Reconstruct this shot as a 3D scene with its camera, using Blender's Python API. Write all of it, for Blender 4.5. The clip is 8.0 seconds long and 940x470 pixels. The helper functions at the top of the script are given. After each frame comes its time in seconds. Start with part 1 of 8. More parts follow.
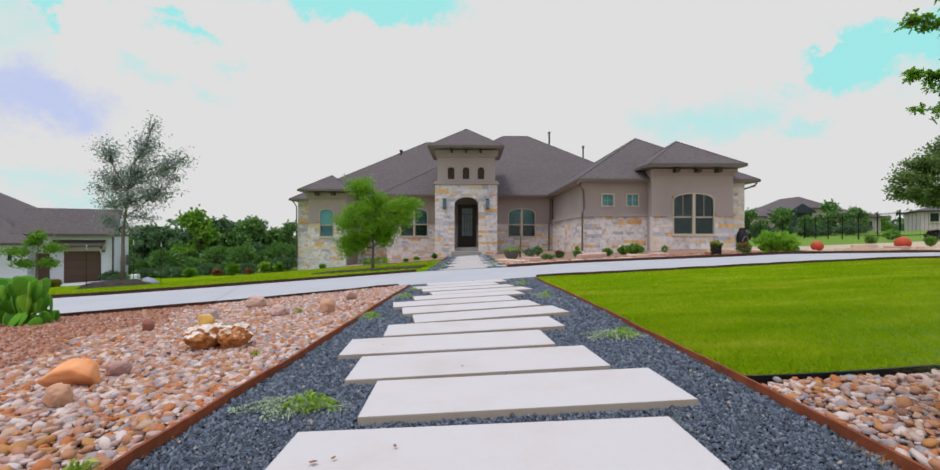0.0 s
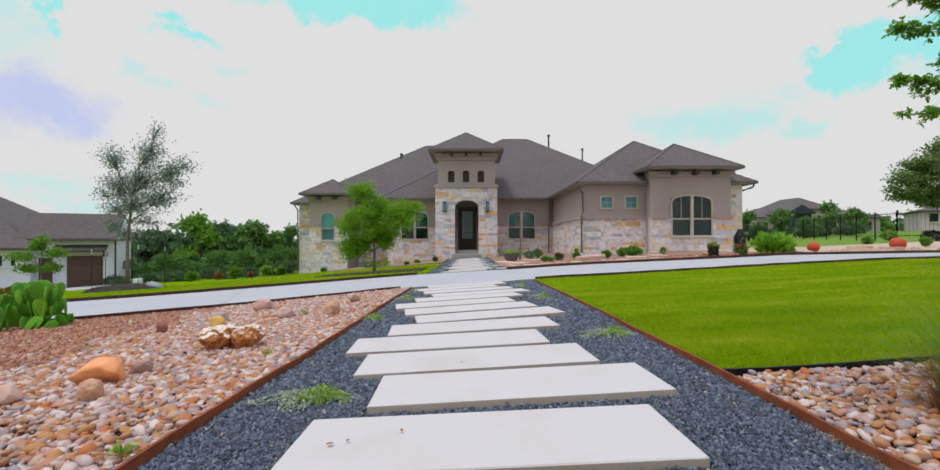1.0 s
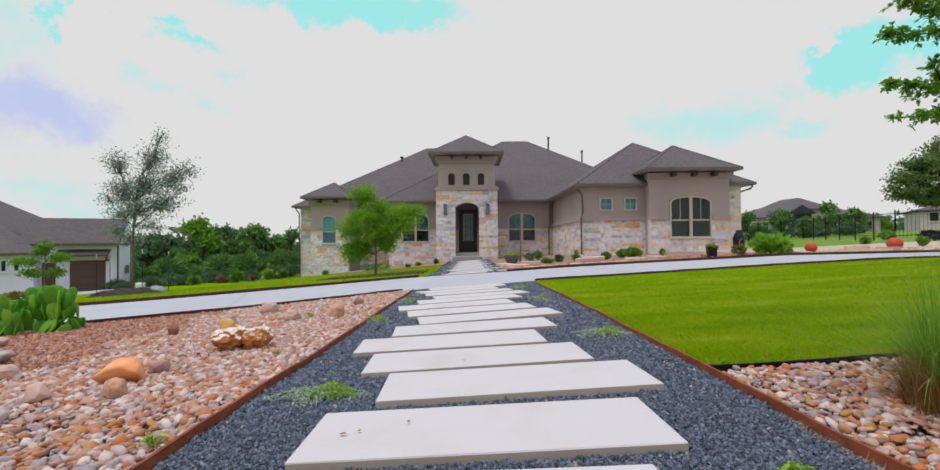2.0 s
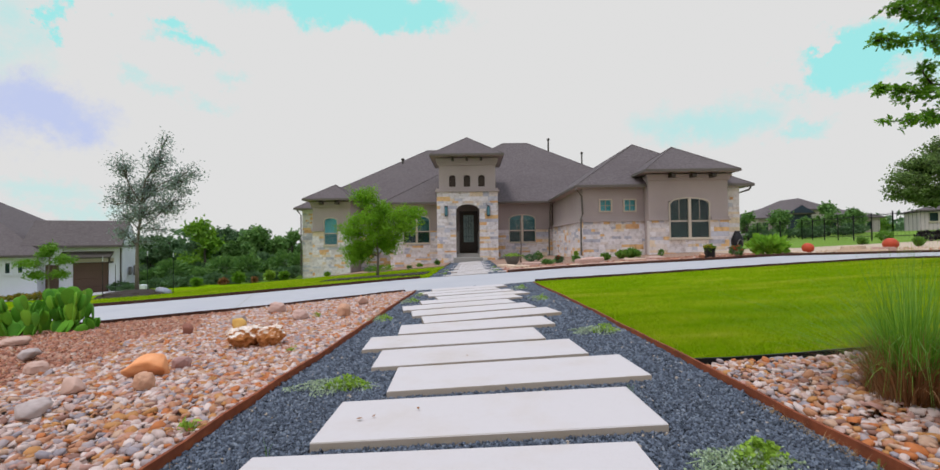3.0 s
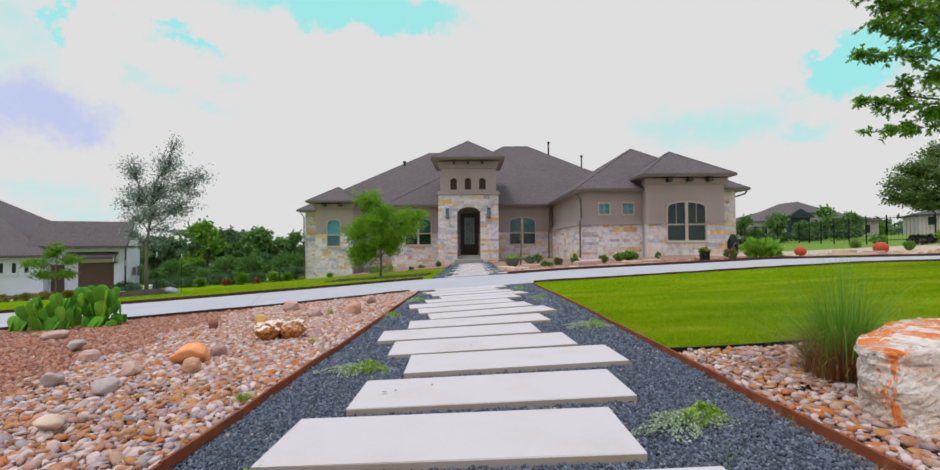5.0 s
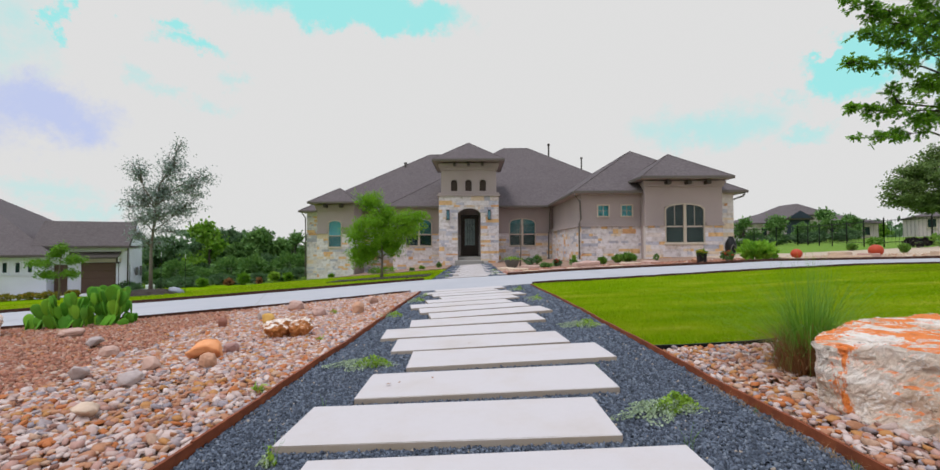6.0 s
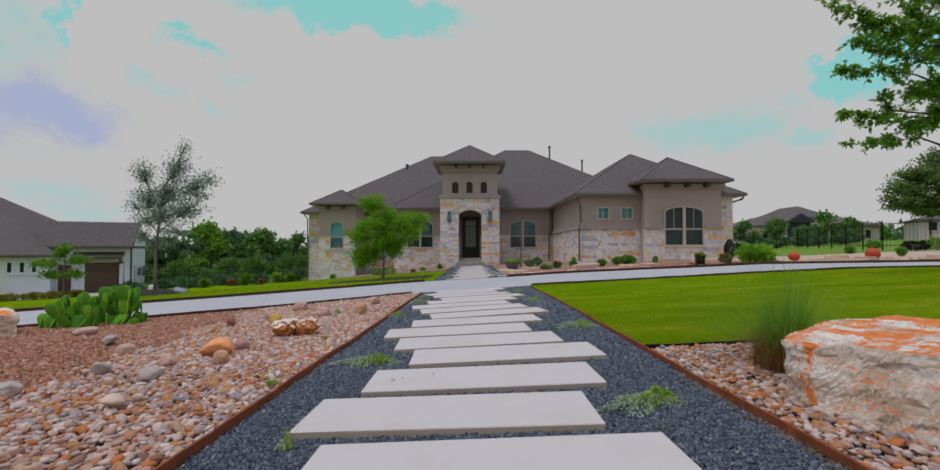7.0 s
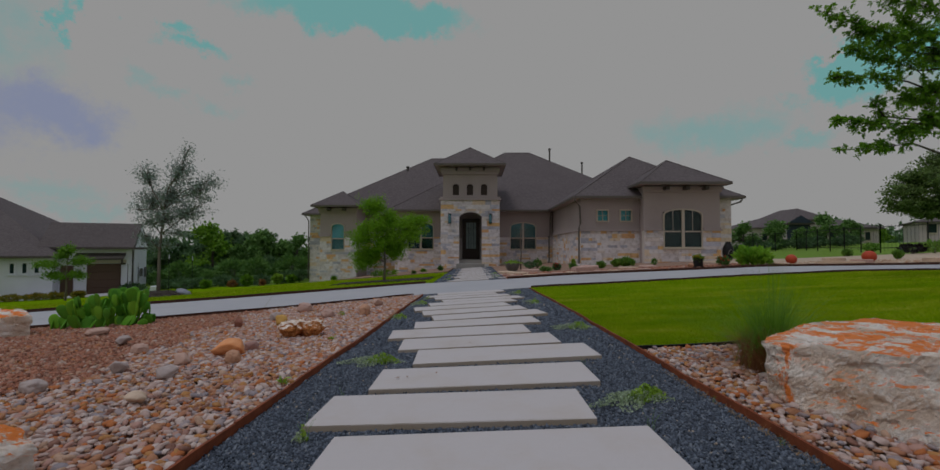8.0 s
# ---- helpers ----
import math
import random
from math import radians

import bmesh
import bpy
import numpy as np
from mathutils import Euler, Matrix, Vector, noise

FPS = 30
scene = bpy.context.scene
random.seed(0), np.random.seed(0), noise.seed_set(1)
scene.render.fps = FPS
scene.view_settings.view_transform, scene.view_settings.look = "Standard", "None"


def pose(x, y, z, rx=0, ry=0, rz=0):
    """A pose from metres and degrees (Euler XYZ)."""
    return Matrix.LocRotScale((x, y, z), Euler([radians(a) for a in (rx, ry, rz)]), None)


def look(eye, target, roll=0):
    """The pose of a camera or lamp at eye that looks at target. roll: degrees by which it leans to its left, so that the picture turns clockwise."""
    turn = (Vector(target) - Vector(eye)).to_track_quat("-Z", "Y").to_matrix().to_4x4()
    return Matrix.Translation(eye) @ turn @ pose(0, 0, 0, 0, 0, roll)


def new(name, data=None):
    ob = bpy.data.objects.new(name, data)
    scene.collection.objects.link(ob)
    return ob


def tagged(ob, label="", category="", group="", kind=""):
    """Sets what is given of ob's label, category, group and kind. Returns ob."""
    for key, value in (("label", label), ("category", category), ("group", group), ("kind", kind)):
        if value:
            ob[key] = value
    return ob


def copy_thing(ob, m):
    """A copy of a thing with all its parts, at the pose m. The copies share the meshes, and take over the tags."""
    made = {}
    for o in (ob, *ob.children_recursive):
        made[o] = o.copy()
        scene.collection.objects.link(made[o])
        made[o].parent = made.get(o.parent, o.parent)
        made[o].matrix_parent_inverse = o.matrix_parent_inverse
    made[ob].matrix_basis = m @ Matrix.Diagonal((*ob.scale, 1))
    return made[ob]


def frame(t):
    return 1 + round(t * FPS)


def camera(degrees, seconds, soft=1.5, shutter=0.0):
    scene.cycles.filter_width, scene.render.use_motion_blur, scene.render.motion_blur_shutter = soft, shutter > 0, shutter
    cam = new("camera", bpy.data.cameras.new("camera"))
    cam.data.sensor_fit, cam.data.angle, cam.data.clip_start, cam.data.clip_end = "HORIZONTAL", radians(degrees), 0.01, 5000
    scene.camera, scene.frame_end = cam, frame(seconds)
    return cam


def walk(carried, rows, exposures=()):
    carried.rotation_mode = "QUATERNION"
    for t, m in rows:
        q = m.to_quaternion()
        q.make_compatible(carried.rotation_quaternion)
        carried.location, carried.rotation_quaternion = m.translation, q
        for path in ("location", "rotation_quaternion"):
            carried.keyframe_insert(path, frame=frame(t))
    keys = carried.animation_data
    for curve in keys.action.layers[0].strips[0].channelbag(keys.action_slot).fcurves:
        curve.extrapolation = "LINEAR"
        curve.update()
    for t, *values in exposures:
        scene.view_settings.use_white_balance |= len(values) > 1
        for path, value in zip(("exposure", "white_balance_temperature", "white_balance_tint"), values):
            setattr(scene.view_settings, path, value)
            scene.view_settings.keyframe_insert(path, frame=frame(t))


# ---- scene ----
cam = camera(93.1, 8.0)
PATH = [
    (0, (0.059, 0.012, 0.571), (0.055, 2.012, 0.579), 0.2),
    (0.5, (0.065, -0.071, 0.574), (0.059, 1.929, 0.588), 0.1),
    (1, (0.068, -0.148, 0.584), (0.062, 1.852, 0.603), -0.1),
    (1.5, (0.072, -0.207, 0.594), (0.065, 1.793, 0.618), -0.3),
    (3, (0.06, -0.445, 0.609), (0.049, 1.554, 0.642), -0.6),
    (3.5, (0.054, -0.526, 0.618), (0.043, 1.474, 0.652), -0.6),
    (4, (0.043, -0.607, 0.618), (0.033, 1.393, 0.654), -0.6),
    (4.5, (0.036, -0.703, 0.618), (0.025, 1.296, 0.657), -0.5),
    (6, (0.051, -0.979, 0.638), (0.036, 1.021, 0.683), -0.2),
    (6.5, (0.064, -1.065, 0.646), (0.045, 0.934, 0.694), -0.2),
    (7, (0.064, -1.14, 0.656), (0.044, 0.859, 0.707), -0.0),
    (7.5, (0.056, -1.211, 0.667), (0.034, 0.788, 0.721), 0.0),
    (8, (0.059, -1.278, 0.681), (0.038, 0.721, 0.738), 0.1),
]
EXPOSURES = [(0.0, 0.0), (5.8, 0.0), (6.0, -0.005), (6.5, -0.185), (7.0, -0.52), (7.5, -0.95), (8.0, -1.36)]
walk(cam, [(t, look(eye, target, roll)) for t, eye, target, roll in PATH], EXPOSURES)

# ---- world and light ----
SUN_DIR = Vector((-0.34, -0.22, 1.0)).normalized()
world = bpy.data.worlds.new("sky")
scene.world = world
world.use_nodes = True


def build_sky():
    nt = world.node_tree
    N, L = nt.nodes, nt.links
    N.clear()

    def node(kind, **props):
        n = N.new(kind)
        for k, v in props.items():
            n.inputs[k].default_value = v
        return n

    def math_node(op, a, b=None, clamp=False):
        n = N.new("ShaderNodeMath")
        n.operation, n.use_clamp = op, clamp
        for i, v in enumerate((a, b)):
            if v is None:
                continue
            if isinstance(v, (int, float)):
                n.inputs[i].default_value = v
            else:
                L.new(v, n.inputs[i])
        return n.outputs[0]

    def mix(fac, a, b):
        n = N.new("ShaderNodeMix")
        n.data_type = "RGBA"
        for sock, v in ((n.inputs[0], fac), (n.inputs[6], a), (n.inputs[7], b)):
            if isinstance(v, tuple):
                sock.default_value = v
            else:
                L.new(v, sock)
        return n.outputs[2]

    sky = N.new("ShaderNodeTexSky")
    sky.sky_type, sky.sun_disc = "NISHITA", False
    sky.sun_elevation = math.asin(SUN_DIR.z)
    sky.sun_rotation = math.atan2(SUN_DIR.x, SUN_DIR.y)
    tc = N.new("ShaderNodeTexCoord")
    gen = tc.outputs["Generated"]
    warp = node("ShaderNodeTexNoise", Scale=6.5, Detail=8.0, Roughness=0.68)
    L.new(gen, warp.inputs["Vector"])
    off = N.new("ShaderNodeVectorMath")
    off.operation = "SUBTRACT"
    off.inputs[1].default_value = (0.5, 0.5, 0.5)
    L.new(warp.outputs["Color"], off.inputs[0])
    sc = N.new("ShaderNodeVectorMath")
    sc.operation = "MULTIPLY"
    sc.inputs[1].default_value = (0.30, 0.30, 0.20)
    L.new(off.outputs[0], sc.inputs[0])
    add = N.new("ShaderNodeVectorMath")
    add.operation = "ADD"
    L.new(gen, add.inputs[0])
    L.new(sc.outputs[0], add.inputs[1])

    def gap(u, v, wide, high, soft):
        """A break in the cloud round the direction (u right, v up, 1 ahead)."""
        d = Vector((u, 1.0, v)).normalized()
        sub = N.new("ShaderNodeVectorMath")
        sub.operation = "SUBTRACT"
        sub.inputs[1].default_value = d
        L.new(add.outputs[0], sub.inputs[0])
        mul = N.new("ShaderNodeVectorMath")
        mul.operation = "MULTIPLY"
        mul.inputs[1].default_value = (1 / wide, 1 / wide, 1 / high)
        L.new(sub.outputs[0], mul.inputs[0])
        ln = N.new("ShaderNodeVectorMath")
        ln.operation = "LENGTH"
        L.new(mul.outputs[0], ln.inputs[0])
        r = N.new("ShaderNodeMapRange")
        r.interpolation_type = "SMOOTHSTEP"
        r.inputs["From Min"].default_value, r.inputs["From Max"].default_value = 1.0, 1.0 - soft
        r.inputs["To Min"].default_value, r.inputs["To Max"].default_value = 0.0, 1.0
        L.new(ln.outputs["Value"], r.inputs["Value"])
        return r.outputs[0]

    blue = None
    for g in ((0.862, 0.410, 0.088, 0.076, 0.3), (0.99, 0.462, 0.13, 0.046, 0.4), (1.12, 0.49, 0.07, 0.04, 0.5), (-0.26, 0.53, 0.25, 0.05, 0.4), (-0.62, 0.46, 0.07, 0.02, 0.7),
              (-0.985, 0.52, 0.03, 0.07, 0.5), (-0.68, 0.515, 0.05, 0.022, 0.6), (1.7, 0.6, 0.3, 0.15, 0.5), (-1.8, 0.7, 0.3, 0.2, 0.5)):
        b = gap(*g)
        blue = b if blue is None else math_node("MAXIMUM", blue, b)
    for g in ((0.53, 0.262, 0.15, 0.050, 0.8), (0.72, 0.24, 0.08, 0.02, 0.9), (0.72, 0.32, 0.05, 0.02, 0.9)):
        blue = math_node("MAXIMUM", blue, math_node("MULTIPLY", gap(*g), 0.6))
    for g in ((-1.02, 0.13, 0.11, 0.028, 0.9), (-0.90, 0.085, 0.10, 0.022, 0.9), (-0.60, 0.335, 0.05, 0.025, 0.9), (-0.73, 0.375, 0.05, 0.02, 0.9), (-0.56, 0.39, 0.04, 0.02, 0.9)):
        blue = math_node("MAXIMUM", blue, math_node("MULTIPLY", gap(*g), 0.4))
    # a small cloud inside the eastern break
    puff = math_node("SUBTRACT", 1.0, gap(0.785, 0.468, 0.034, 0.015, 0.5))
    blue = math_node("MULTIPLY", blue, puff)
    shade = None
    for g in ((-0.98, 0.29, 0.13, 0.06, 0.8), (-1.25, 0.30, 0.12, 0.06, 0.9)):
        b = gap(*g)
        shade = b if shade is None else math_node("MAXIMUM", shade, b)
    # bright overcast: white cloud that brightens towards the zenith
    sep = N.new("ShaderNodeSeparateXYZ")
    L.new(gen, sep.inputs[0])
    up = N.new("ShaderNodeMapRange")
    up.inputs["From Min"].default_value, up.inputs["From Max"].default_value = 0.50, 0.95
    up.inputs["To Min"].default_value, up.inputs["To Max"].default_value = 1.0, ZENITH
    L.new(sep.outputs["Z"], up.inputs["Value"])
    skymul = N.new("ShaderNodeVectorMath")
    skymul.operation = "SCALE"
    skymul.inputs["Scale"].default_value = 0.07
    L.new(sky.outputs[0], skymul.inputs[0])
    haze = mix(math_node("MULTIPLY", shade, 0.75), (0.737, 0.737, 0.737, 1), (0.46, 0.55, 0.88, 1))
    bluemix = N.new("ShaderNodeMix")
    bluemix.data_type = "RGBA"
    bluemix.inputs[0].default_value = 0.85
    bluemix.inputs[7].default_value = (0.34, 0.92, 0.90, 1)
    L.new(skymul.outputs[0], bluemix.inputs[6])
    col = mix(math_node("MULTIPLY", blue, 0.89), haze, bluemix.outputs[2])
    high = N.new("ShaderNodeMapRange")
    high.inputs["From Min"].default_value, high.inputs["From Max"].default_value = 0.50, 0.80
    L.new(sep.outputs["Z"], high.inputs["Value"])
    tinted = N.new("ShaderNodeMix")
    tinted.data_type, tinted.blend_type = "RGBA", "MULTIPLY"
    tinted.inputs[7].default_value = (0.86, 1.0, 1.26, 1)
    L.new(high.outputs[0], tinted.inputs[0])
    L.new(col, tinted.inputs[6])
    fin = N.new("ShaderNodeVectorMath")
    fin.operation = "SCALE"
    L.new(tinted.outputs[2], fin.inputs[0])
    L.new(up.outputs[0], fin.inputs["Scale"])
    bg = N.new("ShaderNodeBackground")
    bg.inputs["Strength"].default_value = 1.0
    L.new(fin.outputs[0], bg.inputs["Color"])
    out = N.new("ShaderNodeOutputWorld")
    L.new(bg.outputs[0], out.inputs["Surface"])


ZENITH = 1.5
build_sky()
sun_data = bpy.data.lights.new("sun", "SUN")
sun_data.energy, sun_data.angle, sun_data.color = 1.6, radians(14), (1.0, 0.975, 0.95)
sun = new("sun", sun_data)
sun.matrix_world = look(SUN_DIR * 50, (0, 0, 0))

# ---- materials ----


class Mat:
    """A node material with a principled surface."""

    def __init__(self, name, rough=0.7, metal=0.0, spec=0.4):
        self.m = bpy.data.materials.new(name)
        self.m.use_nodes = True
        self.N, self.L = self.m.node_tree.nodes, self.m.node_tree.links
        self.b = self.N["Principled BSDF"]
        self.b.inputs["Roughness"].default_value = rough
        self.b.inputs["Metallic"].default_value = metal
        self.b.inputs["Specular IOR Level"].default_value = spec
        tc = self.N.new("ShaderNodeTexCoord")
        self.obj = tc.outputs["Object"]
        geo = self.N.new("ShaderNodeNewGeometry")
        self.pos, self.island, self.normal = geo.outputs["Position"], geo.outputs["Random Per Island"], geo.outputs["Normal"]
        self.rand = self.N.new("ShaderNodeObjectInfo").outputs["Random"]

    def scaled(self, vec, s):
        n = self.N.new("ShaderNodeVectorMath")
        n.operation = "MULTIPLY"
        n.inputs[1].default_value = s
        self.L.new(vec, n.inputs[0])
        return n.outputs[0]

    def noise(self, scale, detail=4.0, rough=0.55, vec=None, stretch=None):
        v = self.pos if vec is None else vec
        if stretch:
            v = self.scaled(v, stretch)
        n = self.N.new("ShaderNodeTexNoise")
        n.inputs["Scale"].default_value, n.inputs["Detail"].default_value, n.inputs["Roughness"].default_value = scale, detail, rough
        self.L.new(v, n.inputs["Vector"])
        return n.outputs["Fac"]

    def voronoi(self, scale, out="Distance", vec=None):
        n = self.N.new("ShaderNodeTexVoronoi")
        n.inputs["Scale"].default_value = scale
        self.L.new(self.pos if vec is None else vec, n.inputs["Vector"])
        return n.outputs[out]

    def ramp(self, fac, stops, step=False):
        n = self.N.new("ShaderNodeValToRGB")
        r = n.color_ramp
        r.interpolation = "CONSTANT" if step else "LINEAR"
        while len(r.elements) < len(stops):
            r.elements.new(0.5)
        for e, (p, c) in zip(r.elements, stops):
            e.position, e.color = p, (*c, 1)
        self.L.new(fac, n.inputs[0])
        return n.outputs[0]

    def mix(self, fac, a, b, mode="MIX"):
        n = self.N.new("ShaderNodeMix")
        n.data_type, n.blend_type = "RGBA", mode
        for sock, v in ((n.inputs[0], fac), (n.inputs[6], a), (n.inputs[7], b)):
            if isinstance(v, (int, float)):
                sock.default_value = v
            elif isinstance(v, tuple):
                sock.default_value = (*v, 1)
            else:
                self.L.new(v, sock)
        return n.outputs[2]

    def color(self, c):
        if isinstance(c, tuple):
            self.b.inputs["Base Color"].default_value = (*c, 1)
        else:
            self.L.new(c, self.b.inputs["Base Color"])
        return self

    def bump(self, height, strength=0.3, dist=0.01):
        n = self.N.new("ShaderNodeBump")
        n.inputs["Strength"].default_value, n.inputs["Distance"].default_value = strength, dist
        self.L.new(height, n.inputs["Height"])
        self.L.new(n.outputs[0], self.b.inputs["Normal"])
        return self


def speckled(name, dark, light, scale, rough=0.8, big=0.6, bump=0.3, dist=0.005, metal=0.0, spec=0.3):
    """A plain surface with fine grain and broad blotches."""
    m = Mat(name, rough, metal, spec)
    fine = m.ramp(m.noise(scale, 6), [(0.3, dark), (0.7, light)])
    blot = m.ramp(m.noise(big, 3), [(0.3, tuple(v * 0.82 for v in light)), (0.7, tuple(min(1, v * 1.1) for v in light))])
    m.color(m.mix(0.4, fine, blot)).bump(m.noise(scale * 1.5, 5), bump, dist)
    return m.m


M_STUCCO = speckled("stucco", (0.345, 0.283, 0.272), (0.43, 0.362, 0.352), 60, 0.9, 0.8, 0.35, 0.006)
M_STUCCO_TRIM = speckled("stucco_trim", (0.345, 0.283, 0.272), (0.41, 0.343, 0.335), 60, 0.9, 0.8, 0.3, 0.006)
M_MORTAR = speckled("mortar", (0.58, 0.53, 0.515), (0.67, 0.62, 0.605), 40, 0.95, 1.0, 0.5, 0.01)
M_CREAM = speckled("cream_trim", (0.52, 0.45, 0.36), (0.58, 0.51, 0.42), 30, 0.6, 1.0, 0.1, 0.002)
M_WHITE_STUCCO = speckled("white_stucco", (0.64, 0.655, 0.73), (0.72, 0.735, 0.81), 40, 0.9, 0.7, 0.3, 0.006)
M_BLACK = speckled("black_metal", (0.012, 0.012, 0.013), (0.025, 0.025, 0.027), 30, 0.45, 1.0, 0.1, 0.002, 0.6)
M_BROWN_METAL = speckled("brown_metal", (0.05, 0.042, 0.036), (0.075, 0.063, 0.055), 20, 0.5, 1.0, 0.1, 0.002, 0.3)
M_GUTTER = speckled("gutter_paint", (0.10, 0.085, 0.075), (0.14, 0.12, 0.105), 20, 0.5, 1.0, 0.1, 0.002, 0.1)
M_FAR_WALL = speckled("pale_wall", (0.48, 0.405, 0.42), (0.55, 0.47, 0.485), 20, 0.9, 0.6, 0.2, 0.005)
M_SOIL = speckled("bed_soil", (0.17, 0.09, 0.058), (0.36, 0.235, 0.17), 25, 0.95, 1.2, 0.8, 0.02)
M_SANDY = speckled("sandy_soil", (0.36, 0.26, 0.185), (0.56, 0.44, 0.33), 25, 0.95, 1.2, 0.8, 0.02)
M_MULCH = speckled("dark_mulch", (0.02, 0.016, 0.014), (0.06, 0.045, 0.035), 30, 0.95, 1.2, 1.0, 0.03)
M_SUBSOIL = speckled("subsoil", (0.17, 0.10, 0.065), (0.34, 0.22, 0.15), 30, 0.95, 1.5, 0.8, 0.02)
M_UNDERGRAVEL = speckled("under_gravel", (0.012, 0.014, 0.018), (0.05, 0.058, 0.07), 70, 0.9, 2.0, 1.0, 0.02)
M_GARAGE = speckled("garage_door_wood", (0.075, 0.042, 0.03), (0.11, 0.065, 0.045), 30, 0.55, 1.0, 0.2, 0.004)


def shingle_material():
    m = Mat("asphalt_shingles", 0.9, 0.0, 0.2)
    sep = m.N.new("ShaderNodeSeparateXYZ")
    m.L.new(m.pos, sep.inputs[0])
    cell = m.voronoi(17.0, "Color", m.scaled(m.pos, (0.7, 0.7, 1.25)))
    tone = m.ramp(cell, [(0.0, (0.062, 0.048, 0.049)), (0.5, (0.115, 0.093, 0.095)), (1.0, (0.180, 0.152, 0.155))])
    grit = m.ramp(m.noise(45, 5), [(0.3, (0.070, 0.055, 0.055)), (0.7, (0.195, 0.166, 0.167))])
    wide = m.ramp(m.noise(0.5, 3), [(0.3, (0.100, 0.081, 0.081)), (0.7, (0.140, 0.118, 0.118))])
    wave = m.N.new("ShaderNodeTexWave")
    wave.bands_direction, wave.wave_profile = "Z", "SAW"
    wave.inputs["Scale"].default_value = 3.6
    m.L.new(m.pos, wave.inputs["Vector"])
    m.color(m.mix(0.25, m.mix(0.45, tone, grit), wide)).bump(wave.outputs["Fac"], 0.35, 0.02)
    return m.m


def concrete_material(name, base, warm):
    m = Mat(name, 0.85, 0.0, 0.3)
    a = m.ramp(m.noise(35, 6), [(0.3, tuple(v * 0.92 for v in base)), (0.7, base)])
    b = m.ramp(m.noise(1.3, 4), [(0.25, tuple(v * 0.86 for v in base)), (0.75, warm)])
    m.color(m.mix(0.5, a, b)).bump(m.noise(90, 6), 0.25, 0.004)
    return m.m


def limestone_material():
    m = Mat("sawn_limestone", 0.85, 0.0, 0.3)
    per = m.ramp(m.rand, [(0.0, (0.492, 0.444, 0.441)), (0.5, (0.544, 0.492, 0.489)), (1.0, (0.516, 0.463, 0.449))])
    fine = m.ramp(m.noise(28, 7, 0.65), [(0.25, (0.454, 0.401, 0.382)), (0.6, (0.544, 0.497, 0.492))])
    stain = m.ramp(m.noise(2.6, 5, 0.6), [(0.30, (0.40, 0.30, 0.19)), (0.40, (0.50, 0.42, 0.36)), (0.50, (0.55, 0.505, 0.50))])
    pits = m.ramp(m.noise(120, 3), [(0.28, (0.62, 0.56, 0.50)), (0.36, (1.0, 0.99, 0.98))])
    c = m.mix(0.45, m.mix(0.5, per, fine), stain)
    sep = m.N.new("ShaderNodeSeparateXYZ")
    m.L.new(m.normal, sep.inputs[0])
    # sawn sides are tan and dirty, with their shade put into the darker colour
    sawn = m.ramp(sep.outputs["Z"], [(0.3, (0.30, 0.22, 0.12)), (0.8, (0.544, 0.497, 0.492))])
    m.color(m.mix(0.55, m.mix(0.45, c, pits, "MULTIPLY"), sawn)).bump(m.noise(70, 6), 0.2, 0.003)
    return m.m


def rust_material():
    m = Mat("rusted_steel", 0.8, 0.25, 0.3)
    a = m.ramp(m.noise(14, 7, 0.65), [(0.25, (0.10, 0.033, 0.018)), (0.5, (0.27, 0.072, 0.030)), (0.75, (0.43, 0.135, 0.05))])
    b = m.ramp(m.noise(1.7, 4, 0.6, stretch=(1, 1, 4)), [(0.35, (0.16, 0.045, 0.022)), (0.7, (0.36, 0.09, 0.036))])
    m.color(m.mix(0.5, a, b)).bump(m.noise(60, 6), 0.5, 0.003)
    return m.m


def pebble_material(name, by_object, stops, grain=22, blotch=0.0):
    m = Mat(name, 0.75, 0.0, 0.35)
    tone = m.ramp(m.rand if by_object else m.island, stops, step=True)
    if blotch:
        tone = m.mix(blotch, tone, m.ramp(m.noise(3.3, 6, 0.7, stretch=(0.7, 0.7, 1.6)), [(0.30, stops[3][1]), (0.42, stops[0][1]), (0.56, stops[1][1]), (0.66, stops[8][1]), (0.75, stops[5][1])]))
    vein = m.ramp(m.noise(grain, 6, 0.65), [(0.28, (0.60, 0.52, 0.46)), (0.46, (1.0, 0.98, 0.97)), (0.72, (1.18, 1.17, 1.15))])
    m.color(m.mix(0.95, tone, vein, "MULTIPLY")).bump(m.noise(80, 5), 0.5, 0.004)
    return m.m


RIVER = [(0.0, (0.445, 0.312, 0.271)), (0.10, (0.403, 0.191, 0.101)), (0.19, (0.428, 0.140, 0.042)), (0.27, (0.425, 0.245, 0.200)), (0.37, (0.513, 0.392, 0.353)), (0.48, (0.325, 0.262, 0.262)),
         (0.55, (0.40, 0.185, 0.105)), (0.62, (0.233, 0.114, 0.082)), (0.67, (0.453, 0.289, 0.201)), (0.76, (0.419, 0.196, 0.065)), (0.83, (0.280, 0.243, 0.262)), (0.88, (0.562, 0.450, 0.412))]
PEA = [(0.0, (0.335, 0.132, 0.078)), (0.2, (0.41, 0.175, 0.108)), (0.4, (0.44, 0.250, 0.175)), (0.55, (0.26, 0.098, 0.060)), (0.7, (0.37, 0.205, 0.150)), (0.85, (0.20, 0.082, 0.052)), (0.92, (0.46, 0.18, 0.062)), (0.95, (0.50, 0.37, 0.31))]
